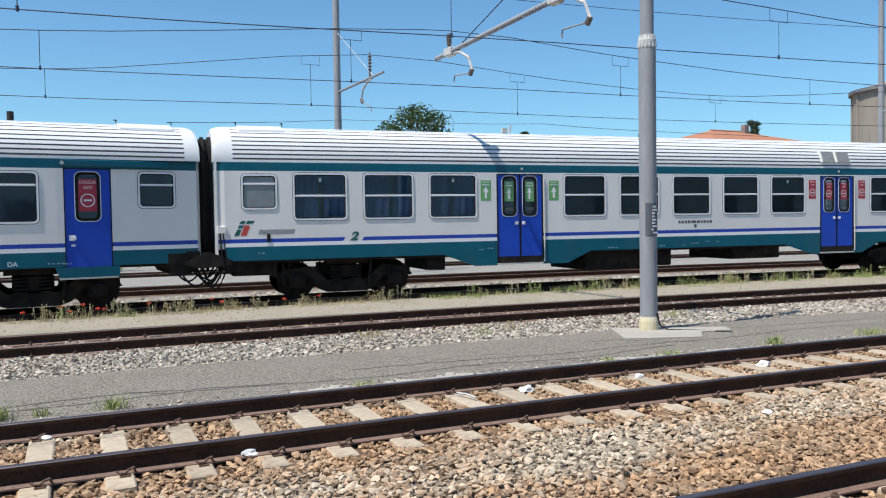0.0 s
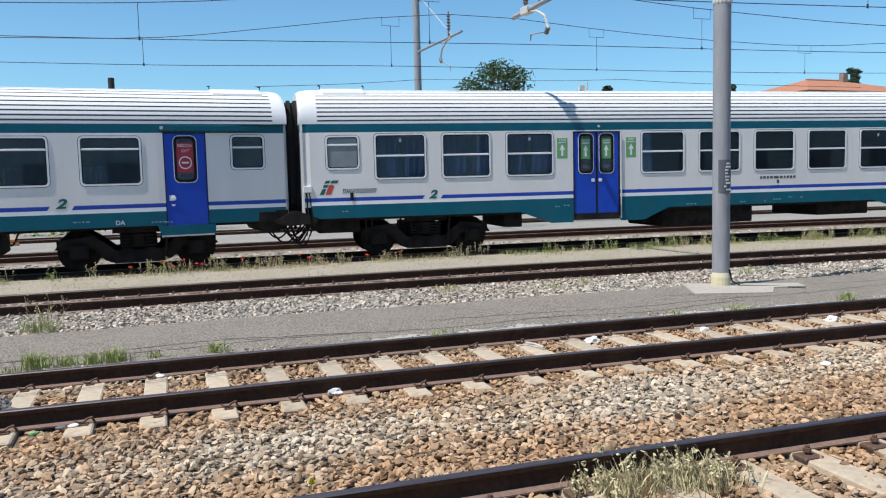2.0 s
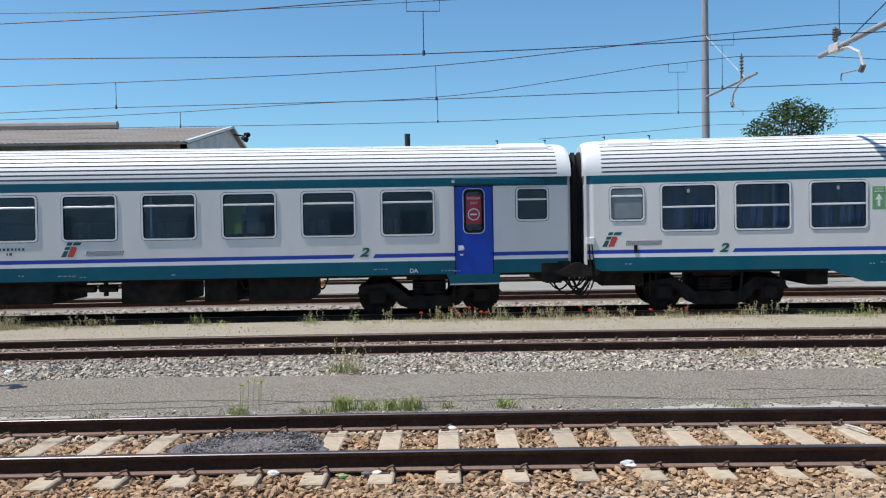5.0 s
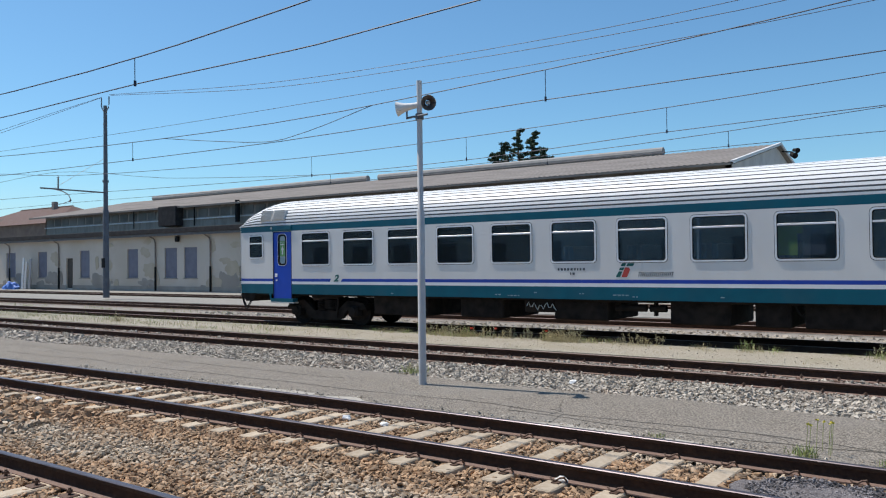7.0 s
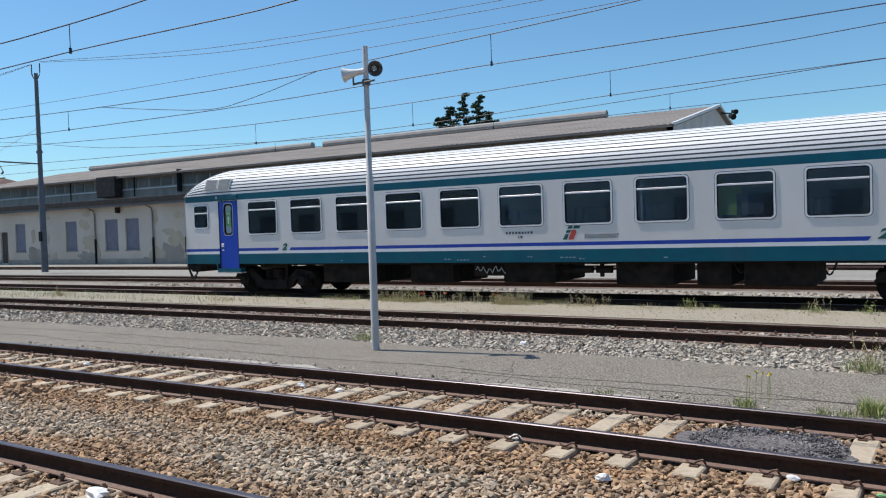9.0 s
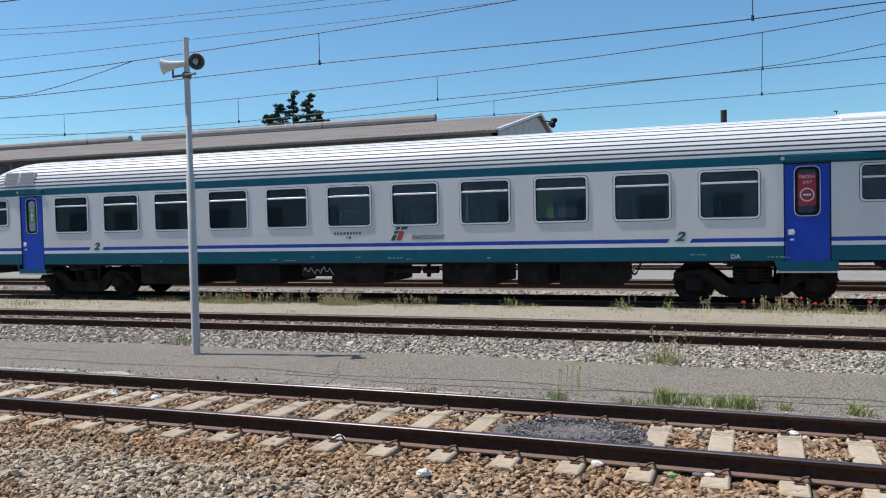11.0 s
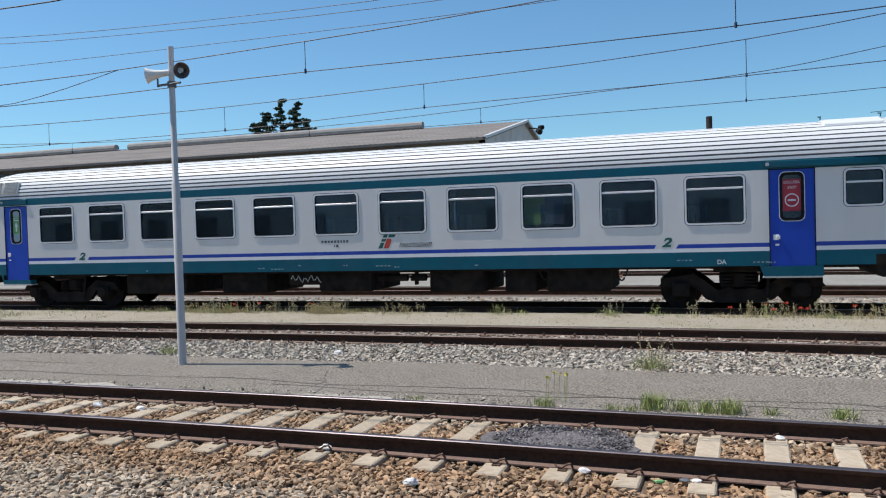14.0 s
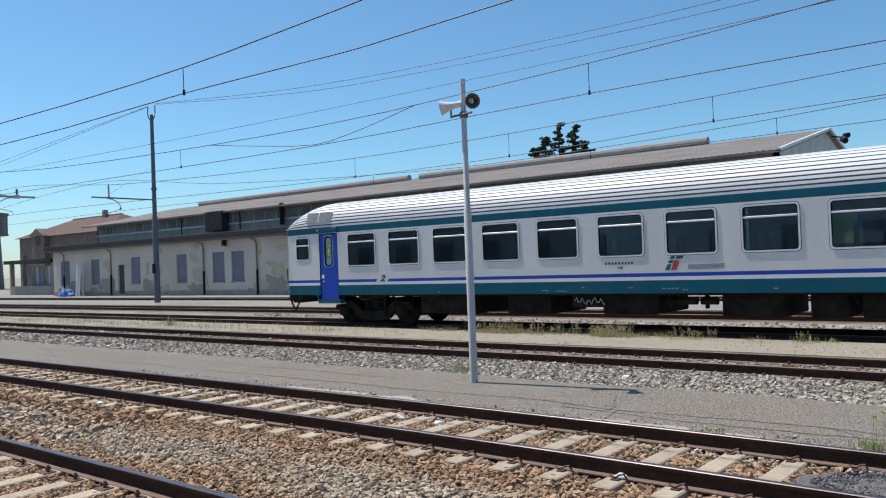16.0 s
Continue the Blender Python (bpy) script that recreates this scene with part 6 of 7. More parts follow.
wire("thin slack jumper wire hanging in a loop", 15.55, [(-20.52, 5.72), (-18.02, 5.39), (-15.83, 5.18), (-14.24, 5.36), (-12.44, 5.7)], 0.009)
wire("thin wire low behind the train", [25.0, 27.5, 30.0], [(3.9, 4.72), (7.4, 5.15), (10.9, 5.65)], 0.008)
wire("thin wire low behind the train", [30.0, 24.5, 24.0], [(10.9, 5.65), (15.5, 5.0), (24, 4.7)], 0.008)
droppers(15.55, B_m, B_c, (-22.02, -7.86, 0.28, 7.69, 15.78))
droppers(21.2, T_m, T_c, (-20.01, -13.53, -7.34, 0.7, 7.83, 15.91, 22.82))
droppers(26.4, D_m, D_c, (-24, -13.52, -7.22, 0.93, 8.48, 15.74, 23.94))
droppers(9.0, A_m, A_c, (-25.94, -12.04))


# ---- loudspeaker pole ----
def speaker_pole(x, y):
    p = thing("loudspeaker_pole", (x, y, -0.14), "slim pale post carrying two grey horn loudspeakers", "loudspeaker pole")
    bm = bmesh.new()
    tube(bm, [(0, 0, 0), (0, 0, 3.1), (0, 0, 3.12), (0, 0, 5.38)], [0.07, 0.068, 0.052, 0.048], 14)
    part("post", bm, "mast_pale", p, smooth=True)
    bm = bmesh.new()
    tube(bm, [(0, 0, 4.7), (0, 0, 4.8)], 0.075, 12)
    tube(bm, [(-0.24, -0.06, 4.74), (0.22, -0.06, 4.76)], 0.02, 6)
    tube(bm, [(-0.24, -0.06, 4.72), (-0.24, -0.06, 4.92)], 0.016, 6)
    part("crossbar", bm, "mast_dark", p)
    for o, d, ln in (((-0.14, -0.05, 4.94), Vector((-0.85, -0.35, -0.12)).normalized(), 0.27), ((0.19, -0.02, 4.97), Vector((0.62, -0.72, -0.2)).normalized(), 0.27)):
        o = Vector(o)
        bm = bmesh.new()
        tube(bm, [o - d * 0.12, o, o + d * ln * 0.45, o + d * ln * 0.8, o + d * ln], [0.05, 0.055, 0.075, 0.105, 0.135], 18, caps=False)
        h = part("horn", bm, "horn_grey", p, "pale grey flared horn", smooth=True)
        bm = bmesh.new()
        tube(bm, [o + d * ln * 0.35, o + d * ln * 0.72], [0.04, 0.03], 12)
        part("reflex_cone", bm, "fitting", h)
        # Inner lining of the pale horn, coloured dark in place of shade.
        bm = bmesh.new()
        tube(bm, [o + d * (ln - 0.004), o + d * ln * 0.78, o + d * ln * 0.4], [0.128, 0.095, 0.045], 18, caps=False)
        part("horn_mouth", bm, "insulator", h, "inside of the horn, its shade put into the colour", smooth=True)
    return p


speaker_pole(-8.42, 12.02).scale = (0.95, 0.95, 0.968)


# ---- goods shed ----
def goods_shed():
    s = thing("goods_shed", (-47, 48, -0.12), "long weathered goods shed with peeling cream plaster and shuttered windows", "goods shed")
    W = lambda x: x + 47
    y0 = 40.5 - 48
    holes = [(-81.0, -79.2, 1.1, 3.5), (-75.0, -73.4, 1.1, 3.5), (-67.8, -66.3, 1.1, 3.5), (-60.6, -59.1, 1.1, 3.5), (-55.5, -53.9, 1.1, 3.5), (-53.0, -51.4, 1.1, 3.5),
             (-46.0, -44.4, 1.1, 3.5), (-39.0, -37.4, 1.1, 3.5), (-32.0, -30.4, 1.1, 3.5), (-25.0, -23.4, 1.1, 3.5)]
    door = (-70.1, -69.0, 0.12, 2.85)
    xs = sorted({-82.6, -14.0, *(v for h in holes + [door] for v in h[:2])})
    bm = bmesh.new()
    for a, b in zip(xs, xs[1:]):
        cx = (a + b) / 2
        cut = [h for h in holes + [door] if h[0] < cx < h[1]]
        spans = [(0.0, 4.85)] if not cut else [(0.0, cut[0][2]), (cut[0][3], 4.85)]
        for z0, z1 in spans:
            box(bm, W(a), W(b), y0, y0 + 0.35, z0, z1)
    bmesh.ops.remove_doubles(bm, verts=bm.verts[:], dist=0.001)
    part("front_wall", bm, "plaster", s, "peeling cream plaster wall")
    bm = bmesh.new()
    for a, b in ((-82.6, -70.1), (-69.0, -14.0)):
        box(bm, W(a), W(b), y0 - 0.05, y0 - 0.002, 0.0, 0.42)
    part("plinth", bm, "plaster_base", s, "dirty grey plinth")
    for a, b, z0, z1 in holes:
        bm = bmesh.new()
        box(bm, W(a), W(b), y0 + 0.1, y0 + 0.16, z0, z1)
        sh = part("shutter", bm, "shutter", s, "closed blue-grey shutter")
        bm = bmesh.new()
        box(bm, W(a) - 0.06, W(b) + 0.06, y0 - 0.06, y0 + 0.1, z0 - 0.1, z0 - 0.005)
        part("sill", bm, "plaster_base", sh)
    bm = bmesh.new()
    box(bm, W(door[0]), W(door[1]), y0 + 0.15, y0 + 0.2, 0.0, door[3])
    part("door", bm, "dark_wood", s, "dark plank door")
    # stained plaster patches where render has fallen off
    rnd = random.Random(12)
    for k in range(90):
        cx, cz = rnd.uniform(-81.5, -46.5), rnd.choice((rnd.uniform(0.3, 1.0), rnd.uniform(0.3, 1.0), rnd.uniform(1.2, 4.2)))
        if any(h[0] - 0.8 < cx < h[1] + 0.8 and h[2] - 0.7 < cz < h[3] + 0.7 for h in holes + [door]):
            continue
        bm = bmesh.new()
        rx, rz = rnd.uniform(0.25, 1.1), rnd.uniform(0.2, 0.75)
        pts = [(W(cx) + rx * (1 + 0.5 * noise.noise(Vector((math.cos(radians(a)) * 1.6, math.sin(radians(a)) * 1.6, k)))) * math.cos(radians(a)), cz + rz * (1 + 0.5 * noise.noise(Vector((math.cos(radians(a)) * 1.6, math.sin(radians(a)) * 1.6, k)))) * math.sin(radians(a))) for a in range(0, 360, 18)]
        off = 0.0003 * k
        prism(bm, pts, "y", y0 - 0.012 - off, y0 - 0.003)
        bmesh.ops.recalc_face_normals(bm, faces=bm.faces[:])
        part("plaster_patch", bm, "plaster_base" if cz < 1.2 and k % 3 else "plaster_worn", s)
    # lean-to roof, gutter, downpipes
    bm = bmesh.new()
    prism(bm, [(y0 - 0.6, 4.75), (y0 - 0.6, 4.98), (45.0 - 48, 5.12), (45.0 - 48, 4.9)], "x", W(-83.0), W(-13.8))
    part("lower_roof", bm, "gutter", s, "dark lean-to roof")
    bm = bmesh.new()
    box(bm, W(-83.0), W(-13.8), y0 - 0.76, y0 - 0.6, 4.66, 5.02, bevel=0.02)
    part("gutter", bm, "gutter", s)
    bm = bmesh.new()
    box(bm, W(-83.0), W(-13.8), y0 - 0.575, y0 - 0.5, 4.45, 4.74)
    part("fascia", bm, "mast_dark", s, "dark grimy eaves board")
    for x in (-80.2, -71.2, -56.6, -49.7, -42.0, -34.0):
        bm = bmesh.new()
        tube(bm, [(W(x) - 0.7, y0 - 0.6, 4.75), (W(x) - 0.1, y0 - 0.1, 4.2), (W(x), y0 - 0.1, 3.9), (W(x), y0 - 0.1, 2.0)], 0.06, 7)
        dp = part("downpipe", bm, "house_wall", s, "rusty downpipe")
        bm = bmesh.new()
        tube(bm, [(W(x), y0 - 0.1, 2.0), (W(x), y0 - 0.1, 0.05)], 0.085, 8)
        part("iron_shoe", bm, "rubber", dp)
    bm = bmesh.new()
    box(bm, W(-53.75), W(-53.45), y0 - 0.35, y0 - 0.05, 3.95, 4.4, bevel=0.04)
    part("wall_lamp", bm, "rubber", s, "black wall lamp")
    # raised clerestory and main roof
    yc = 45.0 - 48
    bm = bmesh.new()
    box(bm, W(-82.0), W(-12.2), yc, yc + 0.25, 4.9, 7.28)
    part("clerestory_wall", bm, "clere", s, "grimy grey upper wall")
    x = -81.6
    while x < -46:
        bm = bmesh.new()
        box(bm, W(x), W(x + 1.15), yc - 0.05, yc - 0.004, 6.25, 6.95)
        part("clerestory_pane", bm, "clere_glass", s)
        x += 1.45
    bm = bmesh.new()
    box(bm, W(-82.0), W(-45), yc - 0.12, yc - 0.01, 6.05, 6.16)
    part("clerestory_rail", bm, "pipe_white", s, "pale ledge below the panes")
    # corrugated main roof in long slopes
    n = 420
    for nm, ya, za, yb, zb in (("front_roof", yc - 0.7, 7.2, 55.6 - 48, 9.45), ("rear_roof", 55.6 - 48, 9.45, 66.5 - 48, 6.95)):
        bm = bmesh.new()
        low, top, under = [], [], []
        for k in range(n + 1):
            xx = W(-84.0) + (W(-11.9) - W(-84.0)) * k / n
            d = 0.045 if k % 2 else 0.0
            low.append(bm.verts.new((xx, ya, za + d)))
            top.append(bm.verts.new((xx, yb, zb + d)))
        for k in range(n):
            bm.faces.new((low[k], low[k + 1], top[k + 1], top[k]))
        q = [bm.verts.new((W(xx), yy, zz - 0.12)) for xx in (-84.0, -11.9) for yy, zz in ((ya, za), (yb, zb))]
        bm.faces.new((q[0], q[2], q[3], q[1]))
        bm.faces.new((low[0], low[-1], q[2], q[0]))
        part(nm, bm, "fibre_roof", s, "brown-grey corrugated sheet roof")
    for a, b in ((-78, -46.5), (-45.2, -19.5)):
        bm = bmesh.new()
        tube(bm, [(W(a), 55.2 - 48, 9.62), (W(b), 55.2 - 48, 9.62)], 0.3, 10)
        part("ridge_vent", bm, "ridge_pale", s, "pale half-round ridge vent")
    bm = bmesh.new()
    prism(bm, [(yc, 5.2), (yc, 7.15), (55.6 - 48, 9.38), (66.2 - 48, 6.9), (66.2 - 48, 0.0), (yc, 0.0)], "x", W(-12.5), W(-12.2))
    part("gable_wall", bm, "gable_wall", s, "plain grey gable wall")
    bm = bmesh.new()
    box(bm, W(-82.0), W(-12.2), 66.0 - 48, 66.2 - 48, 0, 6.9)
    box(bm, W(-82.0), W(-81.8), yc, 66.2 - 48, 0, 6.9)
    part("rear_wall", bm, "clere", s)
    for ya, za, yb, zb in ((yc - 0.7, 7.23, 55.6 - 48, 9.48), (55.6 - 48, 9.48, 66.5 - 48, 6.98)):
        bm = bmesh.new()
        prism(bm, [(ya, za - 0.1), (ya, za + 0.07), (yb, zb + 0.07), (yb, zb - 0.1)], "x", W(-12.05), W(-11.85))
        part("verge_board", bm, "pipe_white", s, "white verge board")
    bm = bmesh.new()
    tube(bm, [(W(-11.9), 55.9 - 48, 9.0), (W(-11.2), 55.9 - 48, 8.9)], 0.05, 6)
    tube(bm, [(W(-11.3), 55.7 - 48, 8.75), (W(-11.0), 55.4 - 48, 8.6)], [0.12, 0.2], 12)
    tube(bm, [(W(-11.2), 56.0 - 48, 9.05), (W(-10.9), 55.7 - 48, 8.95)], [0.1, 0.17], 12)
    part("floodlight", bm, "rubber", s, "black floodlights on the gable")
    bm = bmesh.new()
    box(bm, W(-61.5), W(-59.0), yc - 0.9, yc - 0.1, 5.55, 7.3, bevel=0.05)
    part("roof_tank", bm, "gutter", s, "rusty dark roof tank")
    bm = bmesh.new()
    tube(bm, [(W(-51.5), yc - 0.4, 5.6), (W(-51.5), yc - 0.4, 7.4)], 0.2, 8)
    part("roof_pipe", bm, "rubber", s)
    for x in (-57.2, -66.0):
        bm = bmesh.new()
        tube(bm, [(W(x), yc - 0.3, 5.5), (W(x), yc - 0.3, 7.1)], 0.06, 6)
        part("roof_pipe", bm, "rubber", s)
    return s


M["yellow_wash"] = mat("yellow_wash", (0.4, 0.34, 0.2), (0.46, 0.4, 0.26), 1.5, 0.95, stain=0.6, stain_col=(0.34, 0.31, 0.26), stain_scale=1.5)
goods_shed()

# low outbuilding beside the shed
o = thing("outbuilding", (-93, 46, -0.12), "low grey outbuilding with a flat roof and open bays", "outbuilding")
bm = bmesh.new()
box(bm, -5.6, 5.0, -3, -2.7, 0, 1.0)
for x in (-5.6, -2.6, 4.6):
    box(bm, x, x + 0.4, -3, -2.6, 1.0, 3.6)
box(bm, -5.6, 5.0, 2.6, 3, 0, 3.6)
box(bm, -2.2, 4.6, -1.9, -1.7, 0, 3.3)
part("wall", bm, "plaster_base", o)
bm = bmesh.new()
box(bm, -6.0, 5.4, -3.5, 3.4, 3.6, 4.0)
part("roof", bm, "gutter", o)
for x in (-0.6, 2.3):
    bm = bmesh.new()
    box(bm, x, x + 1.3, -1.96, -1.91, 1.3, 3.0)
    part("window", bm, "interior", o)
    bm = bmesh.new()
    box(bm, x - 0.5, x - 0.1, -1.95, -1.91, 0.6, 3.2)
    part("panel", bm, "pipe_white", o)

b = thing("blue_tarpaulin", (-77.9, 39.4, -0.12), "crumpled blue tarpaulin heap against the shed", "tarpaulin")
bm = bmesh.new()
bmesh.ops.create_icosphere(bm, subdivisions=3, radius=1.0)
for v in bm.verts:
    v.co = Vector((v.co.x * 0.95, v.co.y * 0.6, max(0.0, v.co.z * 0.7))) * (1 + 0.35 * noise.noise(v.co * 2.2))
part("sheet", bm, "tarp_blue", b)
for k, (x, h, mname) in enumerate(((-76.7, 3.0, "pipe_white"), (-76.2, 2.6, "mast_pale"), (-75.4, 2.9, "mast_grey"))):
    ld = thing("leaning_board", (x, 39.5, -0.12), "tall pale board leaning on the shed wall", "board", "boards leaning on the wall")
    bm = bmesh.new()
    prism(bm, [(-0.15, 0.0), (0.2, 0.0), (0.55, h), (0.2, h)], "y", 0.3, 0.36)
    part("board", bm, mname, ld)


# ---- far buildings ----
def hip_house(name, x, y, w, d, eave, ridge, roof_m, label, windows=True, turret=False):
    h = thing(name, (x, y, -0.4), label, "house")
    bm = bmesh.new()
    box(bm, -w / 2, w / 2, -d / 2, d / 2, 0, eave)
    wall_m = "house_wall" if roof_m == "roof_tile" else "old_brick"
    part("wall", bm, wall_m, h)
    bm = bmesh.new()
    o = 0.6
    a = [bm.verts.new((sx * (w / 2 + o), sy * (d / 2 + o), eave)) for sx, sy in ((-1, -1), (1, -1), (1, 1), (-1, 1))]
    c = [bm.verts.new((sx * max(0.5, w / 2 - d / 2), 0, ridge)) for sx in (-1, 1)]
    for f in ((a[0], a[1], c[1], c[0]), (a[1], a[2], c[1]), (a[2], a[3], c[0], c[1]), (a[3], a[0], c[0])):
        bm.faces.new(f)
    bm.faces.new(a[::-1])
    r = part("roof", bm, roof_m, h)
    bm = bmesh.new()
    tube(bm, [c_.to_tuple() for c_ in (Vector((-max(0.5, w / 2 - d / 2), 0, ridge + 0.03)), Vector((max(0.5, w / 2 - d / 2), 0, ridge + 0.03)))], 0.12, 6)
    part("ridge_cap", bm, roof_m, r)
    bm = bmesh.new()
    box(bm, w * 0.12, w * 0.12 + 0.7, -0.9, -0.3, ridge - 1.0, ridge + 0.8)
    part("chimney", bm, "house_wall", r)
    if windows:
        k = max(3, int(w / 3.2))
        for j, z in enumerate((1.2, 4.2)):
            if z + 1.6 > eave:
                continue
            for i in range(k):
                xx = -w / 2 + w * (i + 0.5) / k
                bm = bmesh.new()
                box(bm, xx - 0.55, xx + 0.55, -d / 2 - 0.05, -d / 2 - 0.004, z, z + 1.6)
                part("window", bm, "dark_wood", h)
    if turret:
        bm = bmesh.new()
        box(bm, -w * 0.28, -w * 0.28 + 4.2, -d / 2 - 0.8, -d / 2 + 1, 0, eave + 0.1)
        prism(bm, [(-w * 0.28 - 0.4, eave + 0.1), (-w * 0.28 + 4.6, eave + 0.1), (-w * 0.28 + 2.1, eave + 1.3)], "y", -d / 2 - 1.1, -d / 2 + 3)
        part("gable_bay", bm, wall_m, h)
        bm = bmesh.new()
        tube(bm, [(-w * 0.28 + 2.1, -d / 2 - 0.86, eave - 0.6), (-w * 0.28 + 2.1, -d / 2 - 0.8, eave - 0.6)], 0.8, 16)
        part("window", bm, "dark_wood", h)
    return h


hip_house("house", -121, 66, 27, 12, 8.5, 11.4, "old_tile", "old brown house with a red-brown tiled hip roof", turret=True)
hip_house("house", 74.5, 69.0, 18.0, 13, 10.5, 12.5, "roof_tile", "far house under an orange tiled hip roof")


def water_tower(x, y, r, z0, z1, top, label, stem):
    t = thing("water_tower", (x, y, -0.4), label, "water tower")
    bm = bmesh.new()
    tube(bm, [(0, 0, z0), (0, 0, z1)], r, 36)
    part("tank", bm, "tower_wall" if stem else "tower_dark", t, smooth=False)
    for k in range(0, 36, 3):
        bm = bmesh.new()
        a = 2 * math.pi * k / 36
        tube(bm, [((r + 0.03) * math.cos(a), (r + 0.03) * math.sin(a), z0), ((r + 0.03) * math.cos(a), (r + 0.03) * math.sin(a), z1)], 0.14, 6)
        part("pilaster", bm, "tower_wall" if stem else "tower_dark", t)
    bm = bmesh.new()
    tube(bm, [(0, 0, z1), (0, 0, z1 + 0.35)], r + 0.4, 36)
    part("cornice", bm, "tower_dark", t)
    bm = bmesh.new()
    tube(bm, [(0, 0, z0 - 0.3), (0, 0, z0)], r + 0.25, 36)
    part("ledge", bm, "tower_dark", t)
    bm = bmesh.new()
    tube(bm, [(0, 0, z1 + 0.35), (0, 0, z1 + 0.35 + 0.6 * (top - z1)), (0, 0, top)], [r + 0.1, 0.55 * r, 0.2 * r], 30)
    part("cap", bm, "tower_wall" if stem else "tower_dark", t)
    bm = bmesh.new()
    tube(bm, [(0, 0, top - 0.1), (0, 0, top + 0.9)], 0.24 * r, 14)
    tube(bm, [(0, 0, top + 0.9), (0, 0, top + 1.1)], 0.32 * r, 14)
    part("lantern", bm, "tower_dark", t)
    bm = bmesh.new()
    tube(bm, [(0, 0, 0), (0, 0, z0 - 0.3)], [r * 0.85, r * 0.75], 24)
    part("stem", bm, "tower_wall" if stem else "tower_dark", t)
    return t


water_tower(84.9, 52.7, 6.0, 8.8, 15.3, 16.7, "round concrete water tower with a dark rim", True)
water_tower(-175.2, 70, 5.0, 11.3, 15.2, 15.7, "dark round water tower far beyond the tracks", False)

# thin chimney behind the train
ch = thing("chimney", (-0.05, 38.0, -0.12), "rusty iron chimney pipe behind the train", "chimney")
bm = bmesh.new()
tube(bm, [(0, 0, 0), (0, 0, 6.1)], 0.1, 12)
tube(bm, [(0, 0, 6.1), (0, 0, 6.7)], 0.13, 12)
part("pipe", bm, "gutter", ch)


# ---- trees and hedges ----
def leaf_mesh(bm, rnd, c, r, n, size, flat=1.0):
    for _ in range(n):
        d = Vector((rnd.gauss(0, 1), rnd.gauss(0, 1), rnd.gauss(0, 1) * flat)).normalized() * r * rnd.random() ** 0.4
        p = c + d
        u = Vector((rnd.gauss(0, 1), rnd.gauss(0, 1), rnd.gauss(0, 0.6))).normalized() * size * rnd.uniform(0.6, 1.3)
        v = u.cross(Vector((rnd.gauss(0, 1), rnd.gauss(0, 1), rnd.gauss(0, 1)))).normalized() * size * rnd.uniform(0.35, 0.7)
        bm.faces.new([bm.verts.new(q) for q in (p - u, p + v, p + u, p - v)])


def broad_tree(x, y, h, w, seed, label, mname="leaf"):
    rnd = random.Random(seed)
    t = thing("tree", (x, y, -0.4), label, "tree", "far trees")
    bm = bmesh.new()
    tube(bm, [(0, 0, 0), (0.1, 0, h * 0.4), (0, 0.1, h * 0.8)], [0.35, 0.25, 0.06], 8)
    cl = []
    for k in range(26):
        a, zz = rnd.uniform(0, 6.28), rnd.uniform(0.42, 0.95)
        rr = w * 0.5 * math.sqrt(max(0.05, 1 - ((zz - 0.62) / 0.38) ** 2)) * rnd.uniform(0.45, 1.0)
        p = Vector((rr * math.cos(a), rr * math.sin(a), h * zz))
        cl.append(p)
        tube(bm, [(0, 0, h * zz * 0.72), tuple(p * 0.55 + Vector((0, 0, h * zz * 0.4))), tuple(p)], [0.1, 0.06, 0.02], 5)
    part("trunk", bm, "bark", t)
    bm = bmesh.new()
    for p in cl:
        leaf_mesh(bm, rnd, p, w * 0.17, 170, 0.2)
    tagged(part("crown", bm, mname, t), kind="stuff")
    return t


def cedar(x, y, h, seed, label, w=3.0, start=0.55):
    rnd = random.Random(seed)
    t = thing("tree", (x, y, -0.4), label, "tree", "far trees")
    bm = bmesh.new()
    tube(bm, [(0, 0, 0), (0, 0, h)], [0.35, 0.05], 8)
    br = []
    z = h * start
    while z < h:
        f = (h - z) / (h * (1 - start))
        for k in range(5):
            a = rnd.uniform(0, 6.28)
            ln = w * (0.2 + 0.8 * f ** 0.6) * rnd.uniform(0.45, 1.15)
            tip = Vector((ln * math.cos(a), ln * math.sin(a), z + ln * rnd.uniform(0.1, 0.75)))
            tube(bm, [(0, 0, z), tuple(tip)], [0.06, 0.015], 5)
            br.append((Vector((0, 0, z)), tip))
        z += h * 0.035
    part("trunk", bm, "bark", t)
    bm = bmesh.new()
    for a, b_ in br:
        for k in range(7):
            leaf_mesh(bm, rnd, a.lerp(b_, 0.2 + 0.8 * k / 6), 0.34, 30, 0.13, 0.7)
    tagged(part("crown", bm, "leaf_dark", t), kind="stuff")
    return t


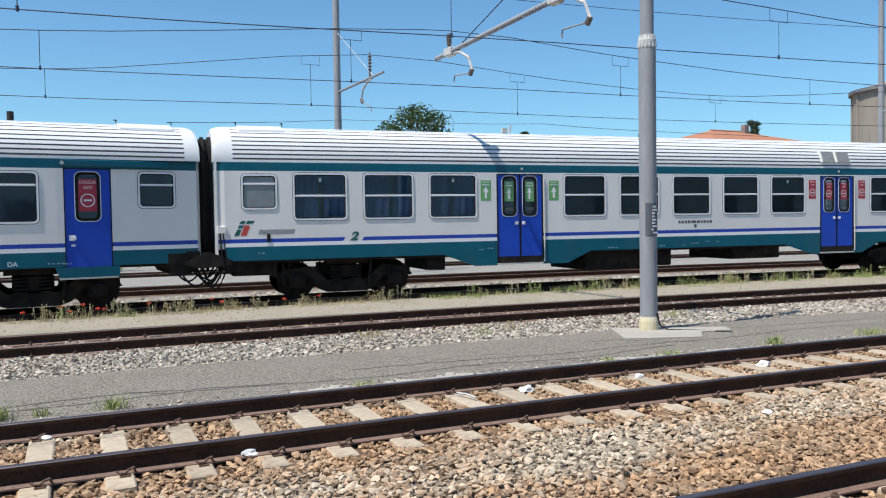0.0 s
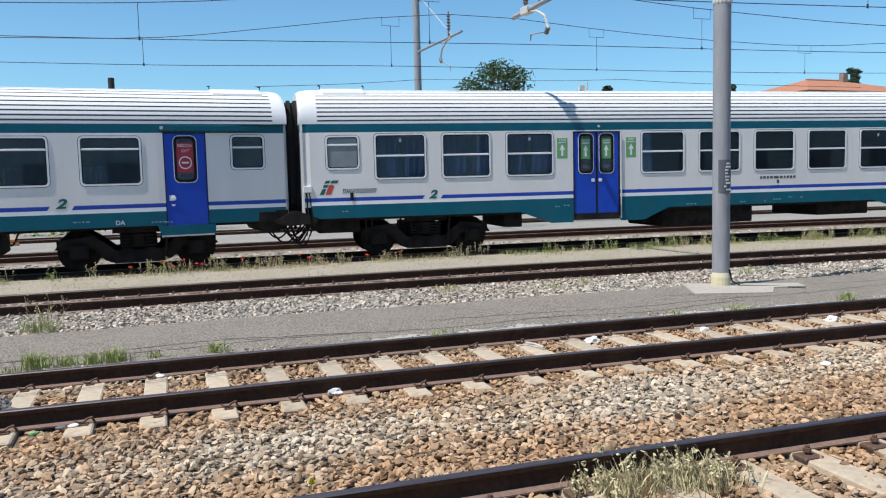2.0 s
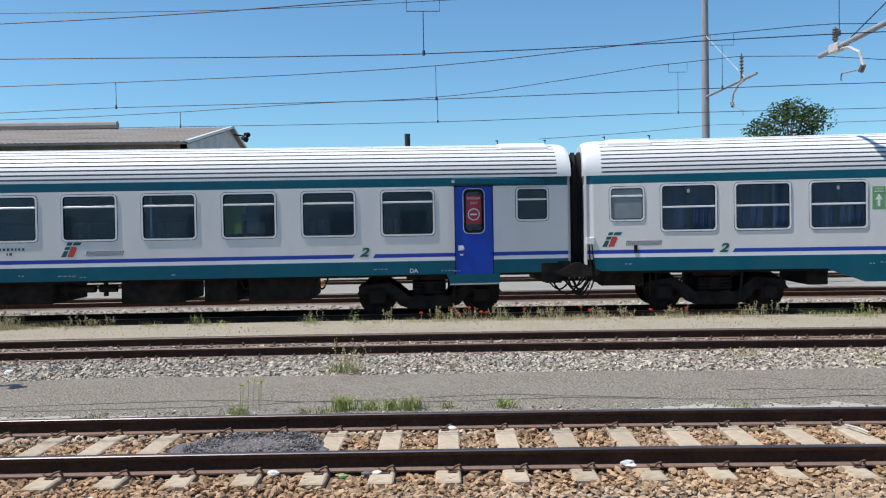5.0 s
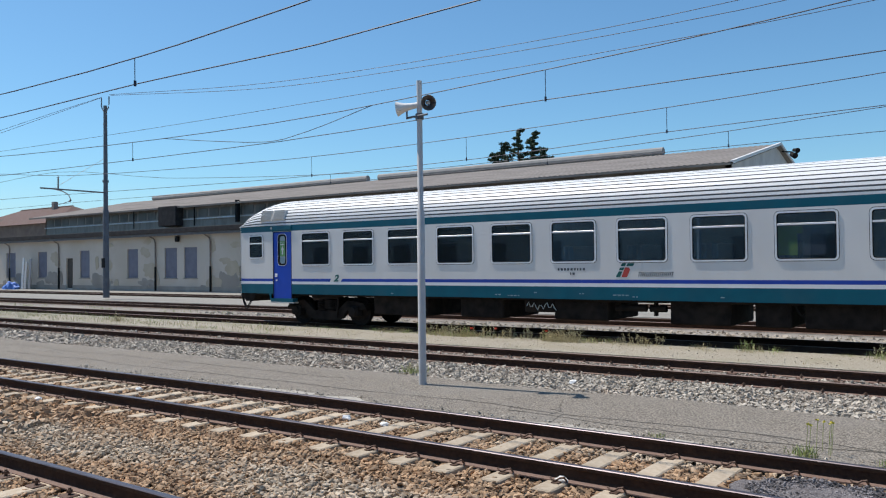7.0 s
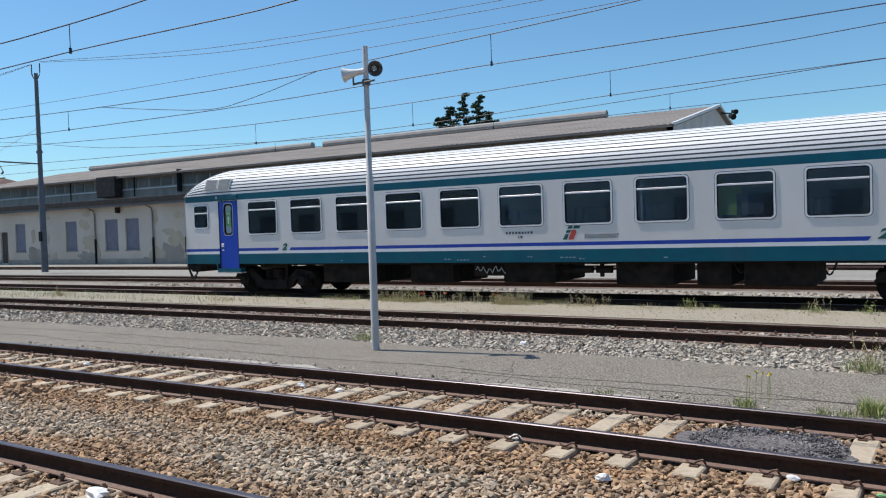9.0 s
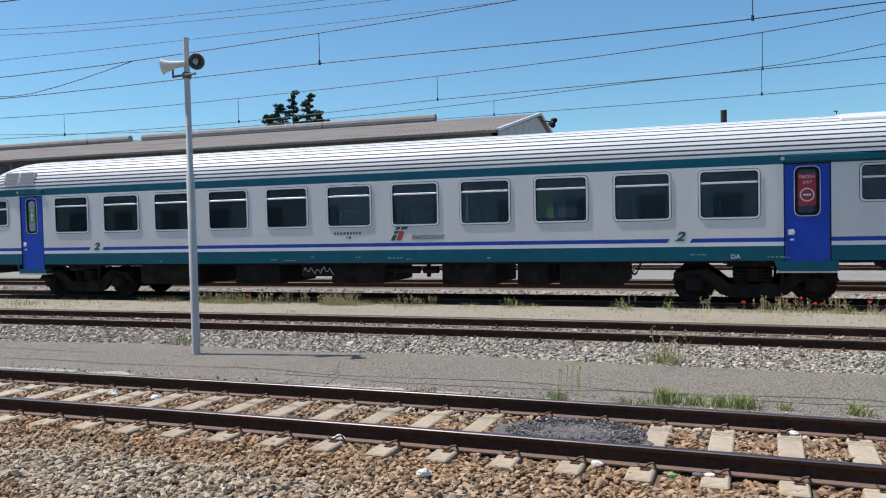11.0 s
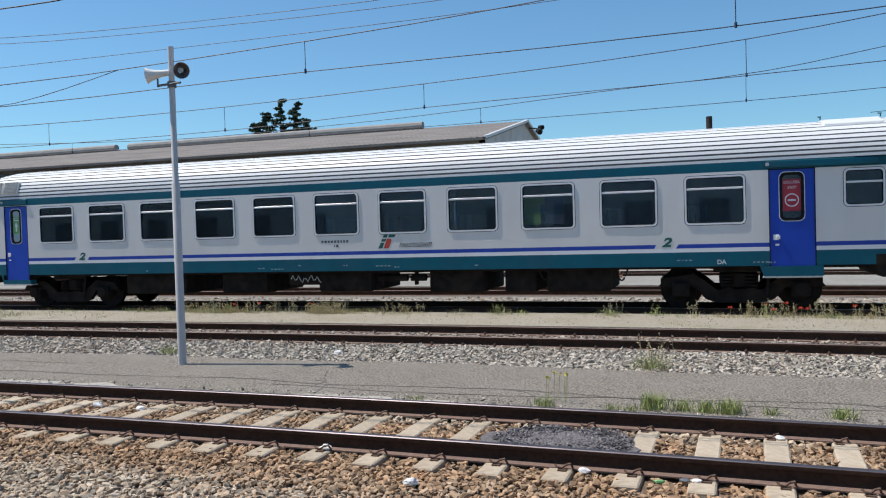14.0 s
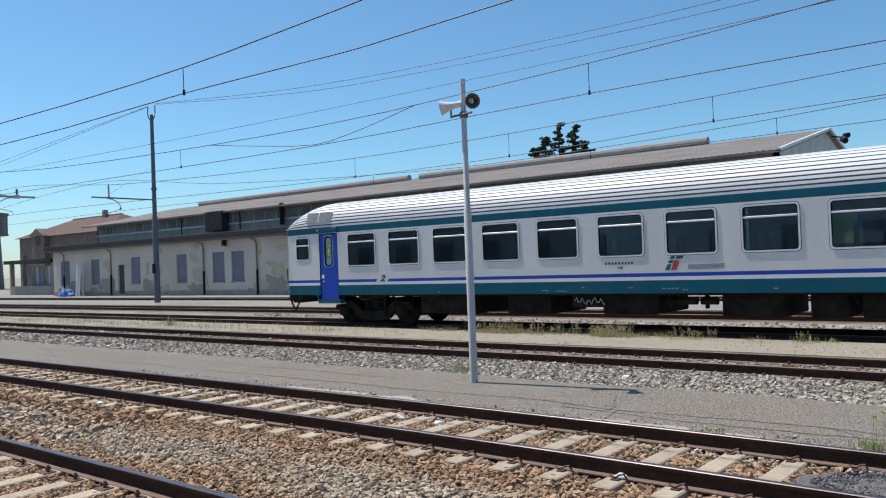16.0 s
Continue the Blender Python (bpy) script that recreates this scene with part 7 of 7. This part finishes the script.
def ragged_cedar(x, y, h, seed, label):
    """Several leaning tops with sparse, slightly rising, flat sprays."""
    rnd = random.Random(seed)
    t = thing("tree", (x, y, -0.4), label, "tree", "far trees")
    bm = bmesh.new()
    tube(bm, [(0, 0, 0), (0, 0, h * 0.72)], [0.4, 0.25], 8)
    sprays = []
    for dx, dy, top in ((-2.7, 0.3, 0.86), (-1.3, -0.4, 0.92), (0.0, 0.2, 1.0), (1.7, 0.0, 0.97), (2.9, -0.3, 0.86), (4.0, 0.2, 0.76)):
        tip = Vector((dx, dy, h * top))
        foot = Vector((0.1 * dx, 0, h * 0.62))
        tube(bm, [tuple(foot), tuple(foot.lerp(tip, 0.5) + Vector((0.25 * dx, 0, 0))), tuple(tip)], [0.16, 0.09, 0.02], 6)
        for k in range(13):
            q = 0.25 + 0.75 * k / 12
            p = foot.lerp(tip, q) + Vector((0.25 * dx * 4 * q * (1 - q), 0, 0))
            for _ in range(3):
                a, ln = rnd.uniform(0, 6.28), (0.45 + 1.7 * (1 - q)) * rnd.uniform(0.4, 1.15)
                e = p + Vector((math.cos(a) * ln, math.sin(a) * ln, ln * rnd.uniform(-0.1, 0.35)))
                tube(bm, [tuple(p), tuple(p.lerp(e, 0.6) + Vector((0, 0, 0.08))), tuple(e)], [0.035, 0.02, 0.008], 4)
                sprays.append((p, e))
    part("trunk", bm, "bark", t)
    bm = bmesh.new()
    for p, e in sprays:
        for k in range(6):
            leaf_mesh(bm, rnd, p.lerp(e, 0.15 + 0.85 * k / 5), 0.19, 15, 0.12, 0.45)
    tagged(part("crown", bm, "leaf_dark", t), kind="stuff")
    return t


broad_tree(37.4, 77.4, 14.5, 8.0, 3, "dense round broadleaf tree with dark green crown")
broad_tree(-150, 95, 9, 16, 8, "low green trees beyond the far house")
ragged_cedar(-37.3, 66, 14.6, 5, "ragged dark cedar with several tops rising behind the goods shed roof")
cedar(95.9, 83.5, 16.2, 6, "dark conifer behind the orange roof", 2.0, 0.6)
cedar(38.0, 57.5, 9.5, 7, "tip of a dark conifer beyond the train", 0.6, 0.5)
cedar(58.2, 65.5, 11.0, 9, "tip of a dark conifer beyond the train", 0.8, 0.5)

# green scrub seen below the train
rnd = random.Random(21)
bm = bmesh.new()
for k in range(90):
    leaf_mesh(bm, rnd, Vector((rnd.uniform(-24, 30), rnd.uniform(38.2, 39.8), rnd.uniform(0.1, 0.6))), 0.6, 40, 0.12)
tagged(part("scrub", bm, "grass_green", None), "low green scrub along the shed wall", "scrub", kind="stuff")
for x, col in ((-5.7, "orange"), (-2.6, "orange")):
    pl = thing("scrap_pile", (x - 1.5, 33.0, -0.12), "rusty orange stacked metal beyond the train", "scrap pile")
    bm = bmesh.new()
    for k in range(2):
        box(bm, -0.75 + 0.1 * k, 0.65 - 0.08 * k, -0.2, 0.2, 0.14 * k, 0.14 * k + 0.1, bevel=0.015)
    part("stack", bm, col, pl)


# ---- grasses, flowers ----
def blades(bm, rnd, x, y, z, n, h, spread, lean=0.5):
    for _ in range(n):
        px, py = x + rnd.gauss(0, spread), y + rnd.gauss(0, spread * 0.7)
        hh = h * rnd.uniform(0.45, 1.1)
        a = rnd.uniform(0, 6.28)
        dx, dy = math.cos(a) * hh * lean * rnd.random(), math.sin(a) * hh * lean * rnd.random()
        w = 0.002 + 0.003 * rnd.random()
        q = rnd.uniform(0, 3.14)
        wx, wy = w * math.cos(q), w * math.sin(q)
        vs = [bm.verts.new(p) for p in ((px - wx, py - wy, z), (px + wx, py + wy, z), (px + dx * 0.4 + wx, py + dy * 0.4 + wy, z + hh * 0.6), (px + dx * 0.4 - wx, py + dy * 0.4 - wy, z + hh * 0.6), (px + dx, py + dy, z + hh))]
        bm.faces.new(vs[:4])
        bm.faces.new((vs[3], vs[2], vs[4]))


def seed_heads(bm, rnd, x, y, z, n, h, spread):
    for _ in range(n):
        p = Vector((x + rnd.gauss(0, spread), y + rnd.gauss(0, spread * 0.7), z))
        tip = p + Vector((rnd.gauss(0, 0.1) * h, rnd.gauss(0, 0.1) * h, h * rnd.uniform(0.6, 1.1)))
        tube(bm, [tuple(p), tuple(p.lerp(tip, 0.5) + Vector((0.02, 0, 0))), tuple(tip)], 0.003, 3)
        for k in range(6):
            q = p.lerp(tip, 0.55 + 0.45 * k / 5) + Vector((rnd.gauss(0, 0.02), rnd.gauss(0, 0.02), 0))
            leaf_mesh(bm, rnd, q, 0.012, 3, 0.016)


rnd = random.Random(31)
for mname, label, x0, x1, n, h in (("grass_green", "green weeds along the edge beside the train", -16, 3, 26, 0.2), ("grass_dry", "dry straw-coloured grass along the edge beside the train", -16, 22, 130, 0.2),
                                   ("grass_green", "green weeds along the edge beside the train", 9, 30, 80, 0.24), ("weed_grey", "greyish seeding weeds along the edge beside the train", -14, 28, 34, 0.26)):
    bm = bmesh.new()
    for k in range(n):
        x = rnd.uniform(x0, x1)
        if mname == "grass_dry" and rnd.random() < 0.6:
            x = rnd.choice((rnd.uniform(1, 8), rnd.gauss(-12.6, 0.7), rnd.gauss(-9.6, 0.25)))
        y = rnd.gauss(19.42, 0.12) + float(bend(x))
        blades(bm, rnd, x, y, -0.08, 40, h * rnd.uniform(0.35, 1.0), 0.13, 0.9)
        if mname == "weed_grey" or rnd.random() < 0.3:
            seed_heads(bm, rnd, x, y, -0.08, 5, h * 1.4, 0.1)
    tagged(part("trackside_grass", bm, mname, None), label, "grass", kind="stuff")

# bleached stubble on the earth strip and grass at the far left
bm = bmesh.new()
for k in range(240):
    blades(bm, rnd, rnd.uniform(-70, -18), rnd.uniform(17.2, 19.6), -0.08, 14, 0.14, 0.22)
for k in range(60):
    x = rnd.uniform(-18, 24)
    blades(bm, rnd, x, rnd.uniform(17.4, 19.2) + float(bend(x)), -0.08, 10, 0.08, 0.12)
tagged(part("strip_grass", bm, "grass_dry", None), "short bleached grass on the earth strip", "grass", kind="stuff")
bm = bmesh.new()
for k in range(330):
    blades(bm, rnd, rnd.uniform(-75, -17), rnd.gauss(18.4, 0.7), -0.08, 16, 0.13, 0.28)
for k in range(70):
    blades(bm, rnd, rnd.uniform(-70, -22), rnd.uniform(23.2, 24.6), -0.2, 14, 0.2, 0.25)
tagged(part("strip_grass", bm, "grass_green", None), "thin yellow-green grass on the earth strip", "grass", kind="stuff")


def clump(x, y, z, n, h, spread, mname, label, heads=0, name="grass_clump"):
    c = thing(name, (x, y, z), label, "grass clump" if name == "grass_clump" else "weed", "weeds between the tracks")
    r = random.Random(int(abs(x * 97 + y * 13)))
    bm = bmesh.new()
    blades(bm, r, 0, 0, 0, n, h, spread, 1.0)
    tagged(part("foliage", bm, mname, c), kind="stuff")
    if heads:
        bm = bmesh.new()
        seed_heads(bm, r, 0, 0, 0, heads, h * 1.25, spread)
        tagged(part("seed_stalk", bm, "weed_grey" if mname != "grass_dry" else "grass_dry", c), kind="stuff")
    return c


for x, y, n, h, sp in ((-0.86, 10.21, 260, 0.3, 0.11), (-0.54, 10.2, 120, 0.2, 0.08), (-0.29, 10.17, 150, 0.22, 0.09), (-0.05, 10.15, 190, 0.27, 0.1), (0.38, 10.18, 50, 0.15, 0.07), (1.03, 10.13, 130, 0.2, 0.09),
                       (3.73, 9.79, 60, 0.12, 0.12), (7.11, 9.52, 60, 0.14, 0.1), (8.16, 9.43, 90, 0.14, 0.15), (10.11, 9.31, 140, 0.22, 0.1), (12.18, 9.18, 120, 0.18, 0.2),
                       (-2.08, 10.13, 110, 0.17, 0.1), (-1.29, 10.07, 60, 0.14, 0.08), (-1.09, 10.07, 40, 0.12, 0.08), (-3.66, 10.19, 40, 0.1, 0.08)):
    clump(x, y, -0.09, int(n * 1.0), h * 0.66, sp * 0.68, "grass_green", "tuft of fresh green grass at the asphalt edge")
for x, y, n, h in ((-9.63, 13.32, 120, 0.16), (-1.08, 13.08, 120, 0.2), (7.22, 13.03, 50, 0.14), (11.64, 13, 60, 0.14)):
    clump(x, y, -0.15, n, h, 0.14, "grass_green", "small green weed in the pale ballast", 3, "weed")
for x, y, n, h in ((-0.98, 13.22, 40, 0.4), (5.46, 13.79, 90, 0.12), (8.06, 13.28, 60, 0.12), (-5.02, 17.12, 80, 0.1), (-27.25, 18.35, 120, 0.35)):
    clump(x, y, -0.15, n, h, 0.12, "grass_dry", "dry reddish weed in the pale ballast", 4, "weed")
for x, y, q in ((3.12, 4.83, 1.0), (3.39, 4.73, 1.1), (3.61, 4.67, 0.8), (2.9, 4.89, 0.7)):
    clump(x, y, -0.2, int(210 * q), 0.2 * q, 0.15, "weed_grey", "bushy grey-green weed with pale seed heads between the rails", 12, "weed")

# poppies and small yellow flowers
for k, (x, y) in enumerate(((0.9, 19.45), (1.05, 19.4), (1.3, 19.5), (1.6, 19.55), (1.7, 19.4), (2.6, 19.5), (3.9, 19.5), (4.1, 19.45), (5.5, 19.5), (6.3, 19.5), (-10.0, 19.5), (-12.3, 19.5), (-11.6, 19.6), (0.2, 19.5))):
    r = random.Random(k)
    f = thing("poppy", (x, y + float(bend(x)), -0.08), "red poppy flower on a thin stalk", "poppy", "poppies beside the train")
    bm = bmesh.new()
    h = r.uniform(0.16, 0.3)
    tube(bm, [(0, 0, 0), (0.01, 0, h * 0.5), (0, 0.01, h)], 0.004, 4)
    part("stalk", bm, "grass_green", f)
    bm = bmesh.new()
    for i in range(5):
        a = i * 1.257
        o = Vector((math.cos(a), math.sin(a), 0.3)) * 0.05
        leaf_mesh(bm, r, Vector((0, 0, h)) + o * 0.5, 0.015, 2, 0.036)
    part("petals", bm, "poppy", f)
for k in range(7):
    r = random.Random(50 + k)
    f = thing("yellow_flower", (-2.0 + r.uniform(-0.15, 0.15), 10.4 + r.uniform(-0.1, 0.1), -0.09), "small yellow flower on a stalk", "flower", "yellow flowers at the asphalt edge")
    bm = bmesh.new()
    h = r.uniform(0.25, 0.4)
    tube(bm, [(0, 0, 0), (0.02, 0, h)], 0.003, 4)
    part("stalk", bm, "grass_green", f)
    bm = bmesh.new()
    leaf_mesh(bm, r, Vector((0.02, 0, h)), 0.015, 5, 0.02)
    part("petals", bm, "flower_yellow", f)

# ---- litter ----
LITTER = ((-0.67, 7.89, "sign_green", "crumpled green wrapper on the ballast"), (-0.46, 7.95, "mast_dark", "crumpled dark foil wrapper on the ballast"), (-0.37, 7.96, "litter_white", "crumpled white wrapper on the ballast"))
for k, (x, y, s) in enumerate(((1.92, 7.96, 0.07), (-4.77, 8.38, 0.075), (-3.9, 8.2, 0.06), (-7.77, 9.4, 0.06), (-7.05, 9.34, 0.05), (-2.69, 7.38, 0.05), (-1.3, 8.01, 0.04), (5.39, 8.88, 0.07), (8.91, 8.52, 0.08),
                               (7, 8.79, 0.05), (-6.28, 5.19, 0.1), (-12.55, 9.39, 0.06), (-2.97, 10.09, 0.04), (0.39, 9.46, 0.04), (6.8, 6.69, 0.05), (7.28, 5.38, 0.04), (-13.07, 7.91, 0.06), (11.51, 14.63, 0.05), (-6.53, 13.88, 0.06))):
    r = random.Random(70 + k)
    p = thing("paper_scrap", (x, y, -0.15), "crumpled white paper scrap on the ballast", "litter", "scattered litter")
    bm = bmesh.new()
    bmesh.ops.create_icosphere(bm, subdivisions=2, radius=s)
    for v in bm.verts:
        v.co = Vector((v.co.x * 1.2, v.co.y * 0.8, v.co.z * 0.6)) * (1 + 0.7 * noise.noise(v.co * 18 + Vector((k, 0, 0))))
    part("paper", bm, "litter_white", p)
for k, (x, y, m, lab) in enumerate(LITTER):
    r = random.Random(170 + k)
    p = thing("wrapper", (x, y, -0.16), lab, "litter", "scattered litter")
    bm = bmesh.new()
    bmesh.ops.create_icosphere(bm, subdivisions=2, radius=0.03)
    for v in bm.verts:
        v.co = Vector((v.co.x * 1.5, v.co.y * 0.8, v.co.z * 0.5)) * (1 + 0.8 * noise.noise(v.co * 20 + Vector((k, 3, 0))))
    part("foil", bm, m, p)
# dandelion beside the near rail
f = thing("yellow_flower", (1.15, 5.63, -0.2), "yellow dandelion in the ballast beside the rail", "flower")
bm = bmesh.new()
tube(bm, [(0, 0, 0), (0.01, 0, 0.11)], 0.004, 4)
part("stalk", bm, "grass_green", f)
bm = bmesh.new()
leaf_mesh(bm, random.Random(3), Vector((0.01, 0, 0.115)), 0.02, 30, 0.02)
part("petals", bm, "flower_yellow", f)
st = thing("stick", (4.58, 8.89, -0.13), "pale stick lying between the rails", "stick")
bm = bmesh.new()
tube(bm, [(-0.03, 0.17, 0), (0.005, 0, 0.01), (0.03, -0.17, 0.0)], 0.012, 6)
part("wood", bm, "fitting", st)

# ---- unseen wall behind the viewer, added for the window reflections ----
bm = bmesh.new()
box(bm, -140, 150, -14.4, -14, -0.4, 7.5)
tagged(part("wall_station", bm, "plaster", None), "plain unseen wall added behind the platform for the window reflections", "wall", kind="structure")
# Grey panels added so that the glass reflects more than one flat tone.
for x in np.arange(-88.0, 110.0, 4.6):
    bm = bmesh.new()
    box(bm, float(x), float(x) + 1.7, -13.99, -13.9, 0.5, 3.4)
    tagged(part("wall_opening", bm, "house_wall", None), "grey panel added on the unseen wall to vary the window reflections", "doorway", kind="structure")
